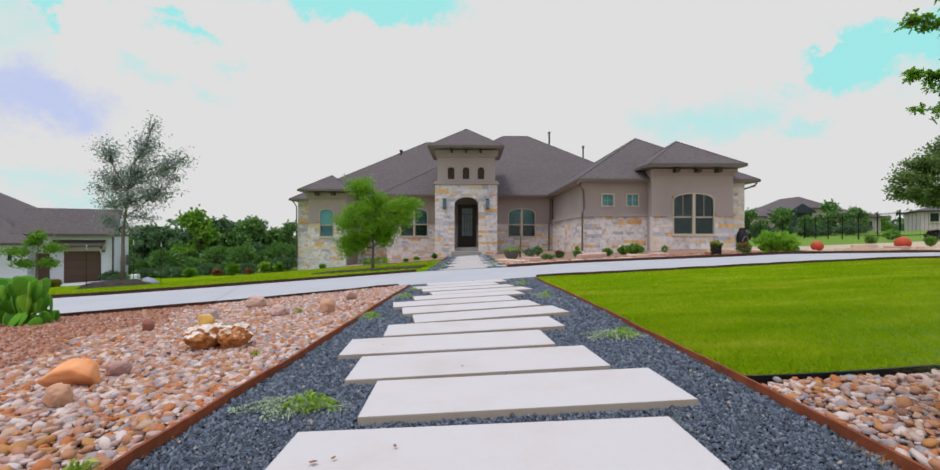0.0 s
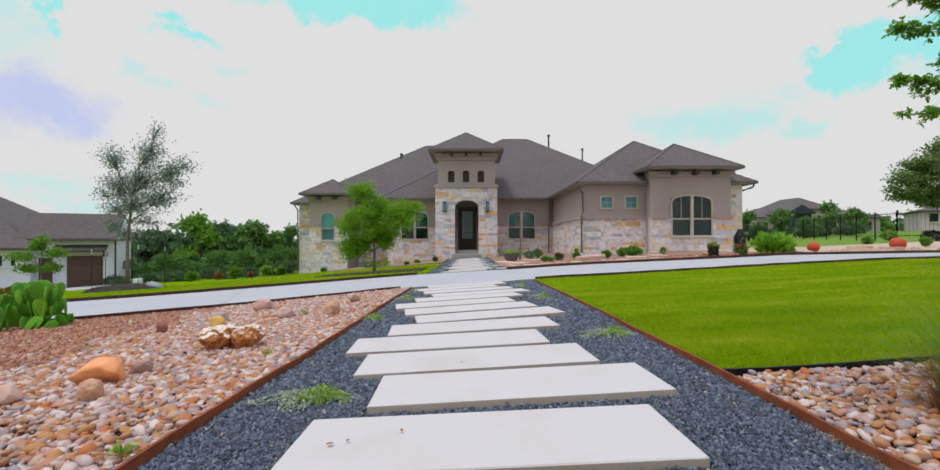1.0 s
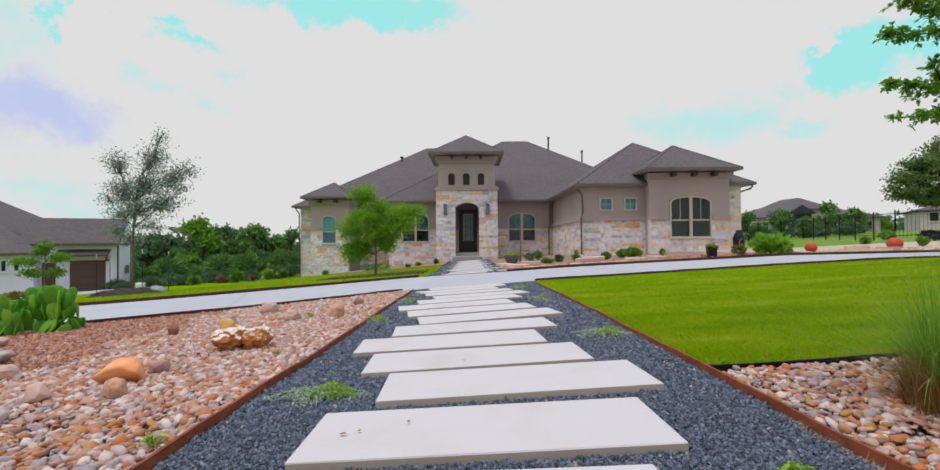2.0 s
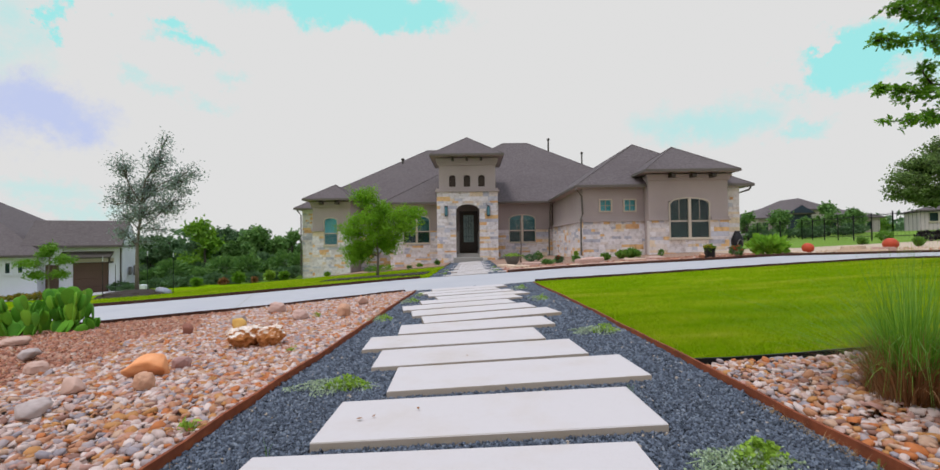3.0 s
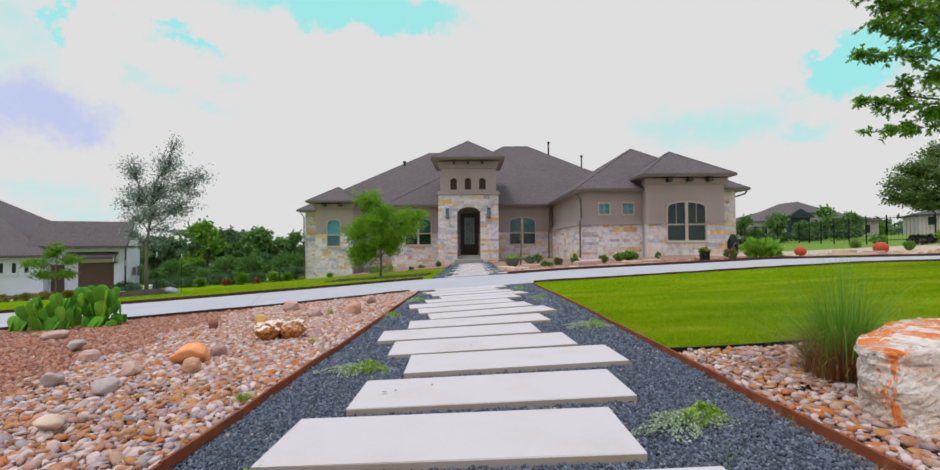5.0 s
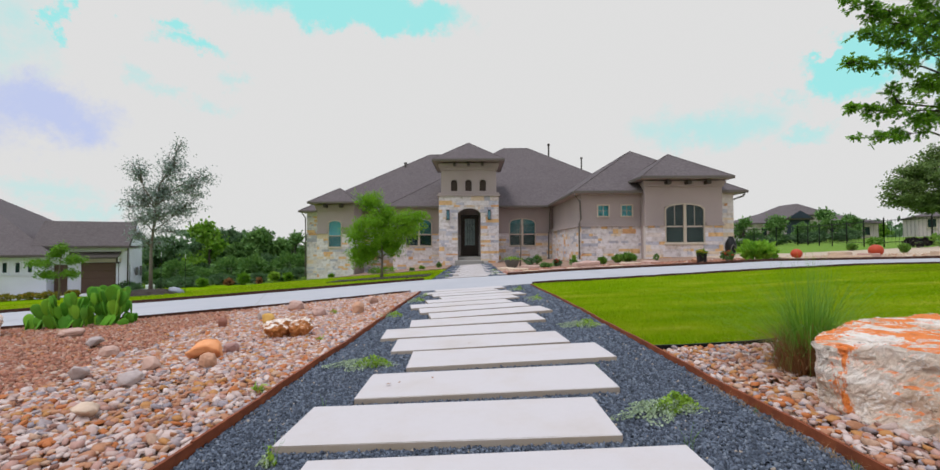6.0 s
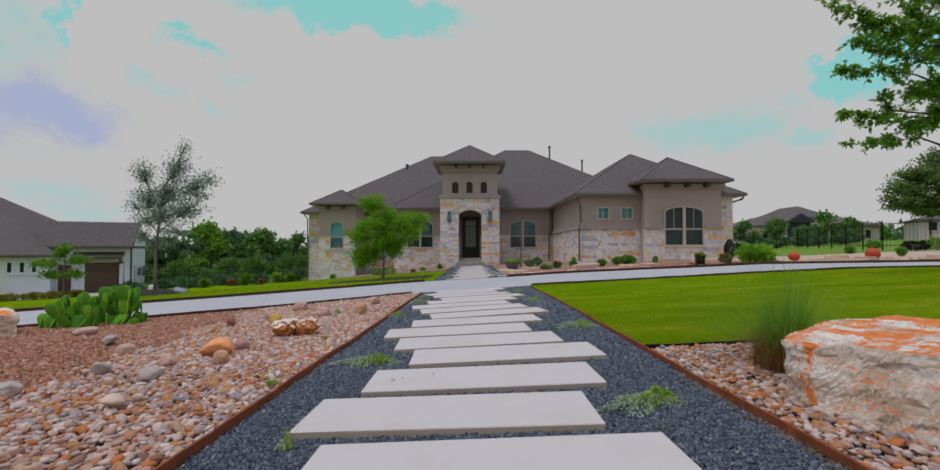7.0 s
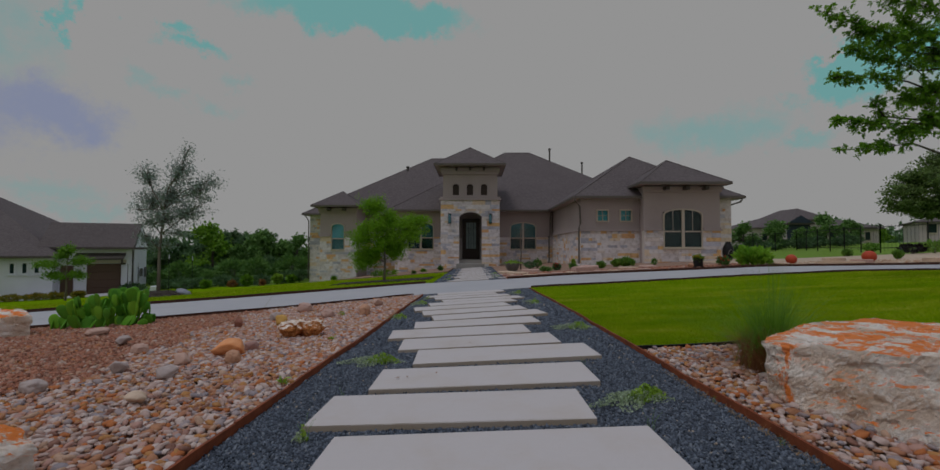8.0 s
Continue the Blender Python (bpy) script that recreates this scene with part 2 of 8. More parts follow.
SAND = [(0.0, (0.50, 0.37, 0.26)), (0.25, (0.58, 0.45, 0.34)), (0.5, (0.43, 0.28, 0.19)), (0.7, (0.62, 0.51, 0.40)), (0.9, (0.40, 0.20, 0.11))]
BASALT = [(0.0, (0.057, 0.070, 0.096)), (0.25, (0.092, 0.111, 0.148)), (0.5, (0.044, 0.055, 0.076)), (0.7, (0.122, 0.146, 0.190)), (0.9, (0.169, 0.194, 0.234)), (0.990, (0.349, 0.294, 0.240))]
VENEER = [(0.0, (0.66, 0.615, 0.635)), (0.13, (0.74, 0.70, 0.735)), (0.27, (0.60, 0.545, 0.55)), (0.36, (0.40, 0.405, 0.49)), (0.44, (0.70, 0.655, 0.67)), (0.56, (0.72, 0.44, 0.17)),
          (0.64, (0.73, 0.69, 0.715)), (0.76, (0.50, 0.50, 0.59)), (0.83, (0.72, 0.58, 0.42)), (0.90, (0.68, 0.60, 0.57)), (0.965, (0.66, 0.35, 0.13))]
M_RIVER, M_RIVER_ALL = pebble_material("river_rock", True, RIVER), pebble_material("river_rocks", False, RIVER)
M_PEA, M_SAND_GRAVEL, M_BASALT = pebble_material("pea_gravel", False, PEA, 60), pebble_material("sandy_gravel", False, SAND, 60), pebble_material("basalt_gravel", False, BASALT, 80)
M_VENEER = pebble_material("limestone_veneer", True, VENEER, 7, 0.12)
M_RUST_DARK = speckled("dark_rusted_steel", (0.045, 0.020, 0.014), (0.085, 0.035, 0.022), 20, 0.85, 1.5, 0.4, 0.004)
M_SHINGLE, M_LIMESTONE, M_RUST = shingle_material(), limestone_material(), rust_material()
M_DRIVE = concrete_material("driveway_concrete", (0.435, 0.428, 0.455), (0.47, 0.452, 0.452))
M_STEP = concrete_material("step_concrete", (0.36, 0.34, 0.32), (0.40, 0.37, 0.34))


def grass_ground_material():
    m = Mat("turf", 1.0, 0.0, 0.0)
    a = m.ramp(m.noise(26, 6, 0.7, stretch=(0.6, 1.6, 1)), [(0.25, (0.099, 0.189, 0.003)), (0.5, (0.167, 0.288, 0.004)), (0.8, (0.252, 0.360, 0.010))])
    b = m.ramp(m.noise(1.7, 7, 0.68, stretch=(0.4, 1.4, 1)), [(0.25, (0.117, 0.225, 0.003)), (0.5, (0.171, 0.284, 0.004)), (0.78, (0.261, 0.333, 0.014))])
    m.color(m.mix(0.55, a, b)).bump(m.noise(60, 6), 1.0, 0.03)
    return m.m


def leaf_material(name, dark, light, rough=0.5, trans=0.3):
    m = Mat(name, rough, 0.0, 0.3)
    tone = m.ramp(m.island, [(0.0, dark), (0.6, tuple((a + b) / 2 for a, b in zip(dark, light))), (1.0, light)])
    broad = m.ramp(m.noise(1.6, 3), [(0.3, dark), (0.7, light)])
    c = m.mix(0.4, tone, broad)
    m.color(c)
    t = m.N.new("ShaderNodeBsdfTranslucent")
    m.L.new(c, t.inputs["Color"])
    mx = m.N.new("ShaderNodeMixShader")
    mx.inputs[0].default_value = trans
    m.L.new(m.b.outputs[0], mx.inputs[1])
    m.L.new(t.outputs[0], mx.inputs[2])
    m.L.new(mx.outputs[0], m.N["Material Output"].inputs["Surface"])
    return m.m


def glass_material(name, tint):
    m = Mat(name, 0.03, 0.0, 0.5)
    m.color(tint)
    m.b.inputs["Transmission Weight"].default_value = 1.0
    m.b.inputs["IOR"].default_value = 1.33
    return m.m


M_TURF = grass_ground_material()
M_MEADOW = speckled("rough_meadow", (0.075, 0.155, 0.010), (0.16, 0.27, 0.02), 14, 0.95, 0.5, 0.8, 0.03)


def blade_material():
    m = Mat("grass_blades", 1.0, 0.0, 0.0)
    tone = m.ramp(m.island, [(0.0, (0.22, 0.34, 0.003)), (1.0, (0.36, 0.47, 0.008))])
    streak = m.ramp(m.noise(1.7, 7, 0.68, stretch=(0.4, 1.4, 1)), [(0.3, (0.125, 0.28, 0.003)), (0.46, (0.23, 0.385, 0.005)), (0.56, (0.37, 0.46, 0.015)), (0.66, (0.58, 0.53, 0.07))])
    dry = m.ramp(m.island, [(0.93, (0, 0, 0)), (0.935, (1, 1, 1))])
    c = m.mix(m.mix(0.8, (0.0, 0.0, 0.0), dry), m.mix(0.62, tone, streak), (0.45, 0.46, 0.06))
    m.color(c)
    t = m.N.new("ShaderNodeBsdfTranslucent")
    m.L.new(c, t.inputs["Color"])
    mx = m.N.new("ShaderNodeMixShader")
    mx.inputs[0].default_value = 0.45
    m.L.new(m.b.outputs[0], mx.inputs[1])
    m.L.new(t.outputs[0], mx.inputs[2])
    m.L.new(mx.outputs[0], m.N["Material Output"].inputs["Surface"])
    return m.m


M_BLADES = blade_material()
M_GLASS = glass_material("window_glass", (0.72, 0.88, 0.88))
# near-black stands in for the unlit rooms behind the windows
M_WINDOW_DARK = speckled("window_dark", (0.006, 0.020, 0.019), (0.012, 0.034, 0.032), 20, 0.8, 1.0, 0.1, 0.002)
# teal blinds: the sky's reflection in the panes is painted into their colour
M_BLIND_SKY_MID = speckled("sky_teal_blind", (0.05, 0.19, 0.21), (0.08, 0.25, 0.27), 20, 0.8, 1.0, 0.1, 0.002)
M_BLIND_SKY = speckled("reflected_sky_blind", (0.15, 0.52, 0.60), (0.20, 0.60, 0.68), 20, 0.8, 1.0, 0.1, 0.002)
M_DOOR_WOOD = speckled("door_wood", (0.030, 0.018, 0.013), (0.055, 0.034, 0.025), 25, 0.45, 1.0, 0.2, 0.003)
M_LAMP_GLASS = speckled("bluish_glass", (0.05, 0.15, 0.20), (0.10, 0.24, 0.30), 12, 0.15, 3.0, 0.1, 0.003)
M_FROST = speckled("frosted_glass", (0.10, 0.17, 0.17), (0.34, 0.44, 0.43), 12, 0.25, 3.0, 0.3, 0.004)

# ---- helpers of the place ----


def zg(x, y):
    """Height of the finished ground."""
    z = float(np.interp(y, (-8, 1, 3, 5, 6.5, 10.4, 23.5, 60, 300), (0.15, -0.035, -0.055, -0.095, -0.14, -0.21, -0.38, -0.6, -2.0)))
    if x < 0:
        return z + float(np.interp(y, (2, 10, 14, 25), (0.04, 0.057, 0.070, 0.104))) * max(x, -15) + 0.055 * max(min(x + 15, 0), -30)
    return z + float(np.interp(y, (2, 10), (0.04, 0.05))) * min(x, 8) + float(np.interp(y, (11, 15), (0.02, 0.046))) * min(max(0, x - 8), 30)


def zgv(xs, ys):
    z = np.interp(ys, (-8, 1, 3, 5, 6.5, 10.4, 23.5, 60, 300), (0.15, -0.035, -0.055, -0.095, -0.14, -0.21, -0.38, -0.6, -2.0))
    left = np.interp(ys, (2, 10, 14, 25), (0.04, 0.057, 0.070, 0.104)) * np.maximum(np.minimum(xs, 0), -15) + 0.055 * np.clip(xs + 15, -30, 0)
    right = np.interp(ys, (2, 10), (0.04, 0.05)) * np.clip(xs, 0, 8) + np.interp(ys, (11, 15), (0.02, 0.046)) * np.clip(xs - 8, 0, 30)
    return z + left + right


def mesh_of(name, verts, faces, mat, smooth=False):
    me = bpy.data.meshes.new(name)
    me.from_pydata([tuple(v) for v in verts], [], [tuple(f) for f in faces])
    me.materials.append(mat)
    if smooth:
        me.shade_smooth()
    me.update()
    return me


def mesh_arrays(name, verts, faces, mat, smooth=False):
    """A mesh from arrays: verts (n, 3), faces (m, k)."""
    me = bpy.data.meshes.new(name)
    k = faces.shape[1]
    me.vertices.add(len(verts))
    me.vertices.foreach_set("co", np.asarray(verts, np.float32).ravel())
    me.loops.add(faces.size)
    me.loops.foreach_set("vertex_index", np.asarray(faces, np.int32).ravel())
    me.polygons.add(len(faces))
    me.polygons.foreach_set("loop_start", np.arange(0, faces.size, k, dtype=np.int32))
    me.materials.append(mat)
    me.update(calc_edges=True)
    if smooth:
        me.shade_smooth()
    return me


def part(name, bm, mat, parent=None, label="", smooth=False):
    """Links a bmesh as one mesh object, under a thing or a part."""
    me = bpy.data.meshes.new(name)
    bm.normal_update()
    bm.to_mesh(me)
    bm.free()
    me.materials.append(mat)
    if smooth:
        me.shade_smooth()
    ob = new(name, me)
    if parent is not None:
        ob.parent = parent
    if label:
        tagged(ob, label)
    return ob


def thing(name, label, category, group="", at=(0, 0, 0), turn=0.0):
    ob = tagged(new(name), label, category, group)
    ob.matrix_basis = pose(*at, 0, 0, turn)
    return ob


def box(bm, x0, x1, y0, y1, z0, z1, bevel=0.0):
    r = bmesh.ops.create_cube(bm, size=1.0)
    vs = r["verts"]
    for v in vs:
        v.co = Vector(((x0 + x1) / 2 + v.co.x * (x1 - x0), (y0 + y1) / 2 + v.co.y * (y1 - y0), (z0 + z1) / 2 + v.co.z * (z1 - z0)))
    if bevel:
        es = {e for v in vs for e in v.link_edges}
        bmesh.ops.bevel(bm, geom=list(es), offset=bevel, segments=1, affect="EDGES")
    return bm


def boxes(*args, bevel=0.0):
    bm = bmesh.new()
    for a in args:
        box(bm, *a, bevel=bevel)
    return bm


def pieces(name, specs, mat, parent, label="", bevel=0.0):
    """A part of its own for each box."""
    return [part(name, boxes(spec, bevel=bevel), mat, parent, label) for spec in specs]


def tube(bm, pts, radii, sides=6):
    """A tapered tube along points."""
    rings = []
    for i, p in enumerate(pts):
        p = Vector(p)
        d = (Vector(pts[min(i + 1, len(pts) - 1)]) - Vector(pts[max(i - 1, 0)])).normalized()
        a = d.orthogonal().normalized()
        b = d.cross(a)
        r = radii[i] if hasattr(radii, "__len__") else radii
        rings.append([bm.verts.new(p + r * (math.cos(2 * math.pi * k / sides) * a + math.sin(2 * math.pi * k / sides) * b)) for k in range(sides)])
    for r0, r1 in zip(rings, rings[1:]):
        best = min(range(sides), key=lambda s: (r0[0].co - r1[s].co).length)
        for k in range(sides):
            bm.faces.new((r0[k], r0[(k + 1) % sides], r1[(k + 1 + best) % sides], r1[(k + best) % sides]))
    bm.faces.new(list(reversed(rings[0])))
    bm.faces.new(rings[-1])
    return bm


def sheet(name, x0, x1, lo, hi, nx, ny, dz, mat, label="", category="", skirt=0.12, kind="structure"):
    """A piece of ground between the lines y = lo(x) and y = hi(x), draped on the terrain, with a turned-down edge."""
    verts, faces = [], []
    for i in range(nx + 1):
        x = x0 + (x1 - x0) * i / nx
        a, b = lo(x), hi(x)
        for j in range(ny + 1):
            y = a + (b - a) * j / ny
            verts.append((x, y, zg(x, y) + dz))
    at = lambda i, j: i * (ny + 1) + j
    for i in range(nx):
        for j in range(ny):
            faces.append((at(i, j), at(i + 1, j), at(i + 1, j + 1), at(i, j + 1)))
    rim = [at(i, 0) for i in range(nx + 1)] + [at(nx, j) for j in range(1, ny + 1)] + [at(i, ny) for i in range(nx - 1, -1, -1)] + [at(0, j) for j in range(ny - 1, 0, -1)]
    base = len(verts)
    for k in rim:
        x, y, z = verts[k]
        verts.append((x, y, z - skirt))
    for k in range(len(rim)):
        n = (k + 1) % len(rim)
        faces.append((rim[n], rim[k], base + k, base + n))
    return tagged(new(name, mesh_of(name, verts, faces, mat, False)), label, category, "", kind)


def line_y(pts):
    xs, ys = [p[0] for p in pts], [p[1] for p in pts]
    return lambda x: float(np.interp(x, xs, ys))


def smooth_line(pts, n=6):
    """A smooth curve through plan points."""
    out = []
    P = [Vector((*p, 0)) for p in pts]
    for i in range(len(P) - 1):
        p0, p1, p2, p3 = P[max(i - 1, 0)], P[i], P[i + 1], P[min(i + 2, len(P) - 1)]
        for k in range(n):
            t = k / n
            q = 0.5 * (2 * p1 + (p2 - p0) * t + (2 * p0 - 5 * p1 + 4 * p2 - p3) * t * t + (3 * p1 - p0 - 3 * p2 + p3) * t ** 3)
            out.append((q.x, q.y))
    out.append(tuple(pts[-1]))
    return out


def edging(name, pts, top, mat, label, thick=0.006, deep=0.14, jitter=0.004, length=10):
    """A steel edging along a plan line, in lengths set on edge end to end."""
    root = thing(name, label, "edging")
    for start in range(0, len(pts) - 1, length):
        bm = bmesh.new()
        rows = []
        for i in range(start, min(start + length, len(pts) - 1) + 1):
            x, y = pts[i]
            d = (Vector(pts[min(i + 1, len(pts) - 1)]) - Vector(pts[max(i - 1, 0)])).normalized()
            nrm = Vector((-d.y, d.x)) * thick
            z = zg(x, y) + top + random.uniform(-jitter, jitter)
            rows.append([bm.verts.new((x + s * nrm.x, y + s * nrm.y, zz)) for s, zz in ((1, z - deep), (1, z), (-1, z), (-1, z - deep))])
        for r0, r1 in zip(rows, rows[1:]):
            for k in range(4):
                bm.faces.new((r0[k], r0[(k + 1) % 4], r1[(k + 1) % 4], r1[k]))
        bm.faces.new(rows[0])
        bm.faces.new(list(reversed(rows[-1])))
        bmesh.ops.recalc_face_normals(bm, faces=bm.faces)
        part("strip", bm, mat, root)
    return root


# ---- ground ----
DRIVE_FRONT = line_y(smooth_line([(-60, -32), (-30, -14), (-14, -1.2), (-9, 2.3), (-6.4, 4.0), (-4.6, 4.72), (-3.1, 5.62), (-2.2, 6.35), (-1.0, 7.25), (0.6, 7.50), (1.08, 7.72), (2.7, 7.85), (4.6, 8.05),
                                  (6.3, 8.2), (8.4, 8.15), (12, 7.7), (18, 6.4), (30, 1.5), (60, -14)]))
DRIVE_BACK = line_y(smooth_line([(-60, -26), (-30, -8), (-18, 0.8), (-11, 6.2), (-8.4, 7.9), (-6.7, 8.5), (-4.9, 9.4), (-3.8, 10.0), (-2.0, 10.9), (-1.0, 11.1), (1.0, 11.1), (2.6, 11.5), (4.8, 11.4),
                                 (6.2, 11.2), (8.4, 11.15), (11, 10.7), (14, 10.3), (18, 9.4), (30, 5.4), (60, -10)]))
BLACK_LINE = line_y([(1.0, 1.84), (1.22, 1.85), (1.97, 1.90), (2.8, 1.93), (5, 1.8), (9, 0.9), (14, -1.5), (30, -8)])
PATH_L, PATH_R = -0.915, 1.172
EDGE_L = lambda y: float(np.interp(y, (1.3, 1.9, 2.5, 3.5, 5.7), (-0.945, -0.93, -0.900, -0.892, -0.91)))
EDGE_R = lambda y: float(np.interp(y, (1.8, 2.4, 2.9, 3.5, 7.3), (1.174, 1.166, 1.156, 1.166, 1.15)))


def build_ground():
    xs = np.concatenate([np.linspace(-600, -60, 12)[:-1], np.linspace(-60, 60, 121), np.linspace(60, 600, 12)[1:]])
    ys = np.concatenate([np.linspace(-200, -12, 8)[:-1], np.linspace(-12, 60, 73), np.linspace(60, 900, 14)[1:]])
    X, Y = np.meshgrid(xs, ys, indexing="ij")
    Z = zgv(X, Y) - 0.10
    n, k = len(xs), len(ys)
    idx = np.arange(n * k).reshape(n, k)
    faces = np.stack([idx[:-1, :-1], idx[1:, :-1], idx[1:, 1:], idx[:-1, 1:]], -1).reshape(-1, 4)
    me = mesh_arrays("ground", np.stack([X, Y, Z], -1).reshape(-1, 3), faces, M_MEADOW, True)
    tagged(new("ground", me), "grassy ground falling gently away round the house", "ground", "", "structure")


build_ground()
sheet("driveway", -40, 40, DRIVE_FRONT, DRIVE_BACK, 160, 6, -0.012, M_DRIVE, "pale grey concrete driveway curving across the front yard", "driveway", 0.2)
sheet("gravel_path_bed", -0.945, 1.174, lambda x: -7.0, lambda x: DRIVE_FRONT(x) - 0.02, 12, 60, -0.042, M_UNDERGRAVEL, "bed of dark basalt gravel under the stepping stones", "gravel path")
sheet("rock_bed_west", -14, -0.947, lambda x: -7.0, lambda x: DRIVE_FRONT(x) - 0.03, 60, 50, -0.045, M_SUBSOIL, "soil under the river rock bed", "rock bed")
sheet("rock_bed_east", PATH_R + 0.012, 12, lambda x: -7.0, lambda x: BLACK_LINE(x) - 0.01, 50, 40, -0.045, M_SUBSOIL, "soil under the river rock bed", "rock bed")
sheet("lawn_east", PATH_R + 0.012, 34, lambda x: BLACK_LINE(x) + 0.01, lambda x: DRIVE_FRONT(x) - 0.06, 90, 30, -0.012, M_TURF, "mown bright green lawn", "lawn", 0.1)
sheet("lawn_west", -36, -1.12, lambda x: DRIVE_BACK(x) + 0.06, lambda x: float(np.interp(x, (-36, -11, -9, -1.1), (40, 27, 24.0, 22.6))), 70, 30, -0.012, M_TURF, "mown green lawn falling away beside the house", "lawn", 0.1)
sheet("gravel_walk_bed", -1.1, 0.95, lambda x: DRIVE_BACK(x) + 0.02, lambda x: 23.2, 10, 30, -0.05, M_UNDERGRAVEL, "dark gravel under the house walk", "gravel path")
sheet("planting_bed", 0.97, 9.0, lambda x: DRIVE_BACK(x) + 0.06, lambda x: float(np.interp(x, (0.9, 4.6, 4.8, 9), (25.4, 25.4, 18.3, 18.3))), 40, 24, -0.03, M_SOIL, "planting bed of reddish decomposed granite", "planting bed", 0.1)
sheet("gravel_bed", 9.0, 30, lambda x: DRIVE_BACK(x) + 0.06, lambda x: float(np.interp(x, (9, 11.5, 12, 30), (18.3, 18.3, 16.2, 15.0))), 60, 24, -0.03, M_SANDY, "bed of pale sandy gravel", "gravel bed", 0.1)
sheet("wall_bed", -6.8, -1.12, lambda x: float(np.interp(x, (-6.8, -4, -1.2), (20.6, 19.0, 18.4))), lambda x: 27.4, 24, 8, 0.045, M_SOIL, "narrow bed of reddish mulch along the wall", "planting bed")

edging("steel_edging", [(EDGE_L(y), y) for y in np.arange(-6.9, 7.3, 0.25)], 0.010, M_RUST, "rusted weathering-steel edging between gravel and river rock")
edging("steel_edging", [(EDGE_R(y), y) for y in np.arange(-6.9, 7.7, 0.25)], 0.003, M_RUST, "rusted weathering-steel edging between gravel and lawn")
edging("black_edging", [(x, BLACK_LINE(x)) for x in np.arange(1.178, 9, 0.2)], -0.003, M_BLACK, "black steel edging between lawn and river rock", jitter=0.004)
edging("steel_edging", [(x, DRIVE_FRONT(x) - 0.03) for x in np.arange(-14, -0.95, 0.3)], 0.02, M_RUST_DARK, "dark rusted edging along the driveway")
edging("steel_edging", [(x, DRIVE_FRONT(x) - 0.04) for x in np.arange(1.19, 20, 0.3)], 0.03, M_RUST_DARK, "dark rusted edging between lawn and driveway")
edging("steel_edging", [(x, DRIVE_BACK(x) + 0.04) for x in np.arange(-16, -1.1, 0.3)], 0.05, M_RUST_DARK, "dark rusted edging between lawn and driveway")
edging("steel_edging", [(x, DRIVE_BACK(x) + 0.04) for x in np.arange(0.97, 20, 0.3)], 0.05, M_RUST_DARK, "dark rusted edging of the planting bed")

DRIVE = bpy.data.objects["driveway"]
for x0, slant in ((-9.2, -1.9), (-6.1, -1.75), (-3.2, -1.6), (3.2, -0.1), (6.4, 0.2), (9.6, 0.5)):
    bm = bmesh.new()
    left, right = [], []
    for k in range(13):
        x = x0 + slant * k / 12
        y = DRIVE_FRONT(x0) + 0.02 + (DRIVE_BACK(x0 + slant) - DRIVE_FRONT(x0) - 0.04) * k / 12
        z = zg(x, y) - 0.008
        left.append(bm.verts.new((x - 0.008, y, z)))
        right.append(bm.verts.new((x + 0.008, y, z)))
    for k in range(12):
        bm.faces.new((left[k], right[k], right[k + 1], left[k + 1]))
    part("joint", bm, M_STEP, DRIVE, "darker sawn joint of the driveway")

# ---- stepping stones ----


def slab_mesh(seed, w=1.21, d=0.405, h=0.07):
    rnd = random.Random(seed)
    bm = bmesh.new()
    box(bm, 0, w, 0, d, -h, 0, bevel=0.003)
    for v in bm.verts:
        v.co += Vector((rnd.uniform(-0.002, 0.002), rnd.uniform(-0.002, 0.002), rnd.uniform(-0.0007, 0.0007)))
    me = bpy.data.meshes.new("stepping_stone")
    bm.to_mesh(me)
    bm.free()
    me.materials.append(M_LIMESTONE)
    return me


SLABS = [slab_mesh(i) for i in range(4)]


def stepping_stone(i, x, y, turn, label, group, wide=1.0):
    ob = new("stepping_stone", SLABS[i % 4])
    m = pose(x, y, 0, 0, 0, turn)
    a, b = m @ Vector((0, 0.2, 0)), m @ Vector((1.2 * wide, 0.2, 0))
    tilt = math.degrees(math.atan2(zg(b.x, b.y) - zg(a.x, a.y), 1.2))
    lift = float(np.interp(y, (2.4, 3.2, 8.0, 10.0), (0.0, 0.01, 0.01, 0.0)))
    ob.matrix_basis = pose(x, y, zg(a.x, a.y) + lift, math.degrees(math.atan2(zg(a.x, y + 0.4) - zg(a.x, y), 0.4)), -tilt, turn) @ Matrix.Diagonal((wide, 0.96 if 3.2 < y < 8 else 1, 1, 1))
    tagged(ob, label, "paving slab", group)


STEPS = [(-0.48, 0.045, 0.4), (-0.652, 0.570, -0.8), (-0.495, 1.052, 0.8), (-0.331, 1.556, 2.7), (-0.500, 1.993, 3.5), (-0.666, 2.445, 4.0), (-0.508, 2.90, 5.8), (-0.355, 3.345, 11.0), (-0.521, 3.82, 10.0), (-0.684, 4.28, 10.0),
         (-0.542, 4.80, 11.2), (-0.386, 5.29, 11.8), (-0.563, 5.82, 8.6), (-0.737, 6.27, 10.0), (-0.60, 6.76, 7.8)]
for i in range(9):
    STEPS.append(((-0.65, -0.48, -0.33, -0.48)[i % 4], -0.445 - 0.49 * i, 0.5))
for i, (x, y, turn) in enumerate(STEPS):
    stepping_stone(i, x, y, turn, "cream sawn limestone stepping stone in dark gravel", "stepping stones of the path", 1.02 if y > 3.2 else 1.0)
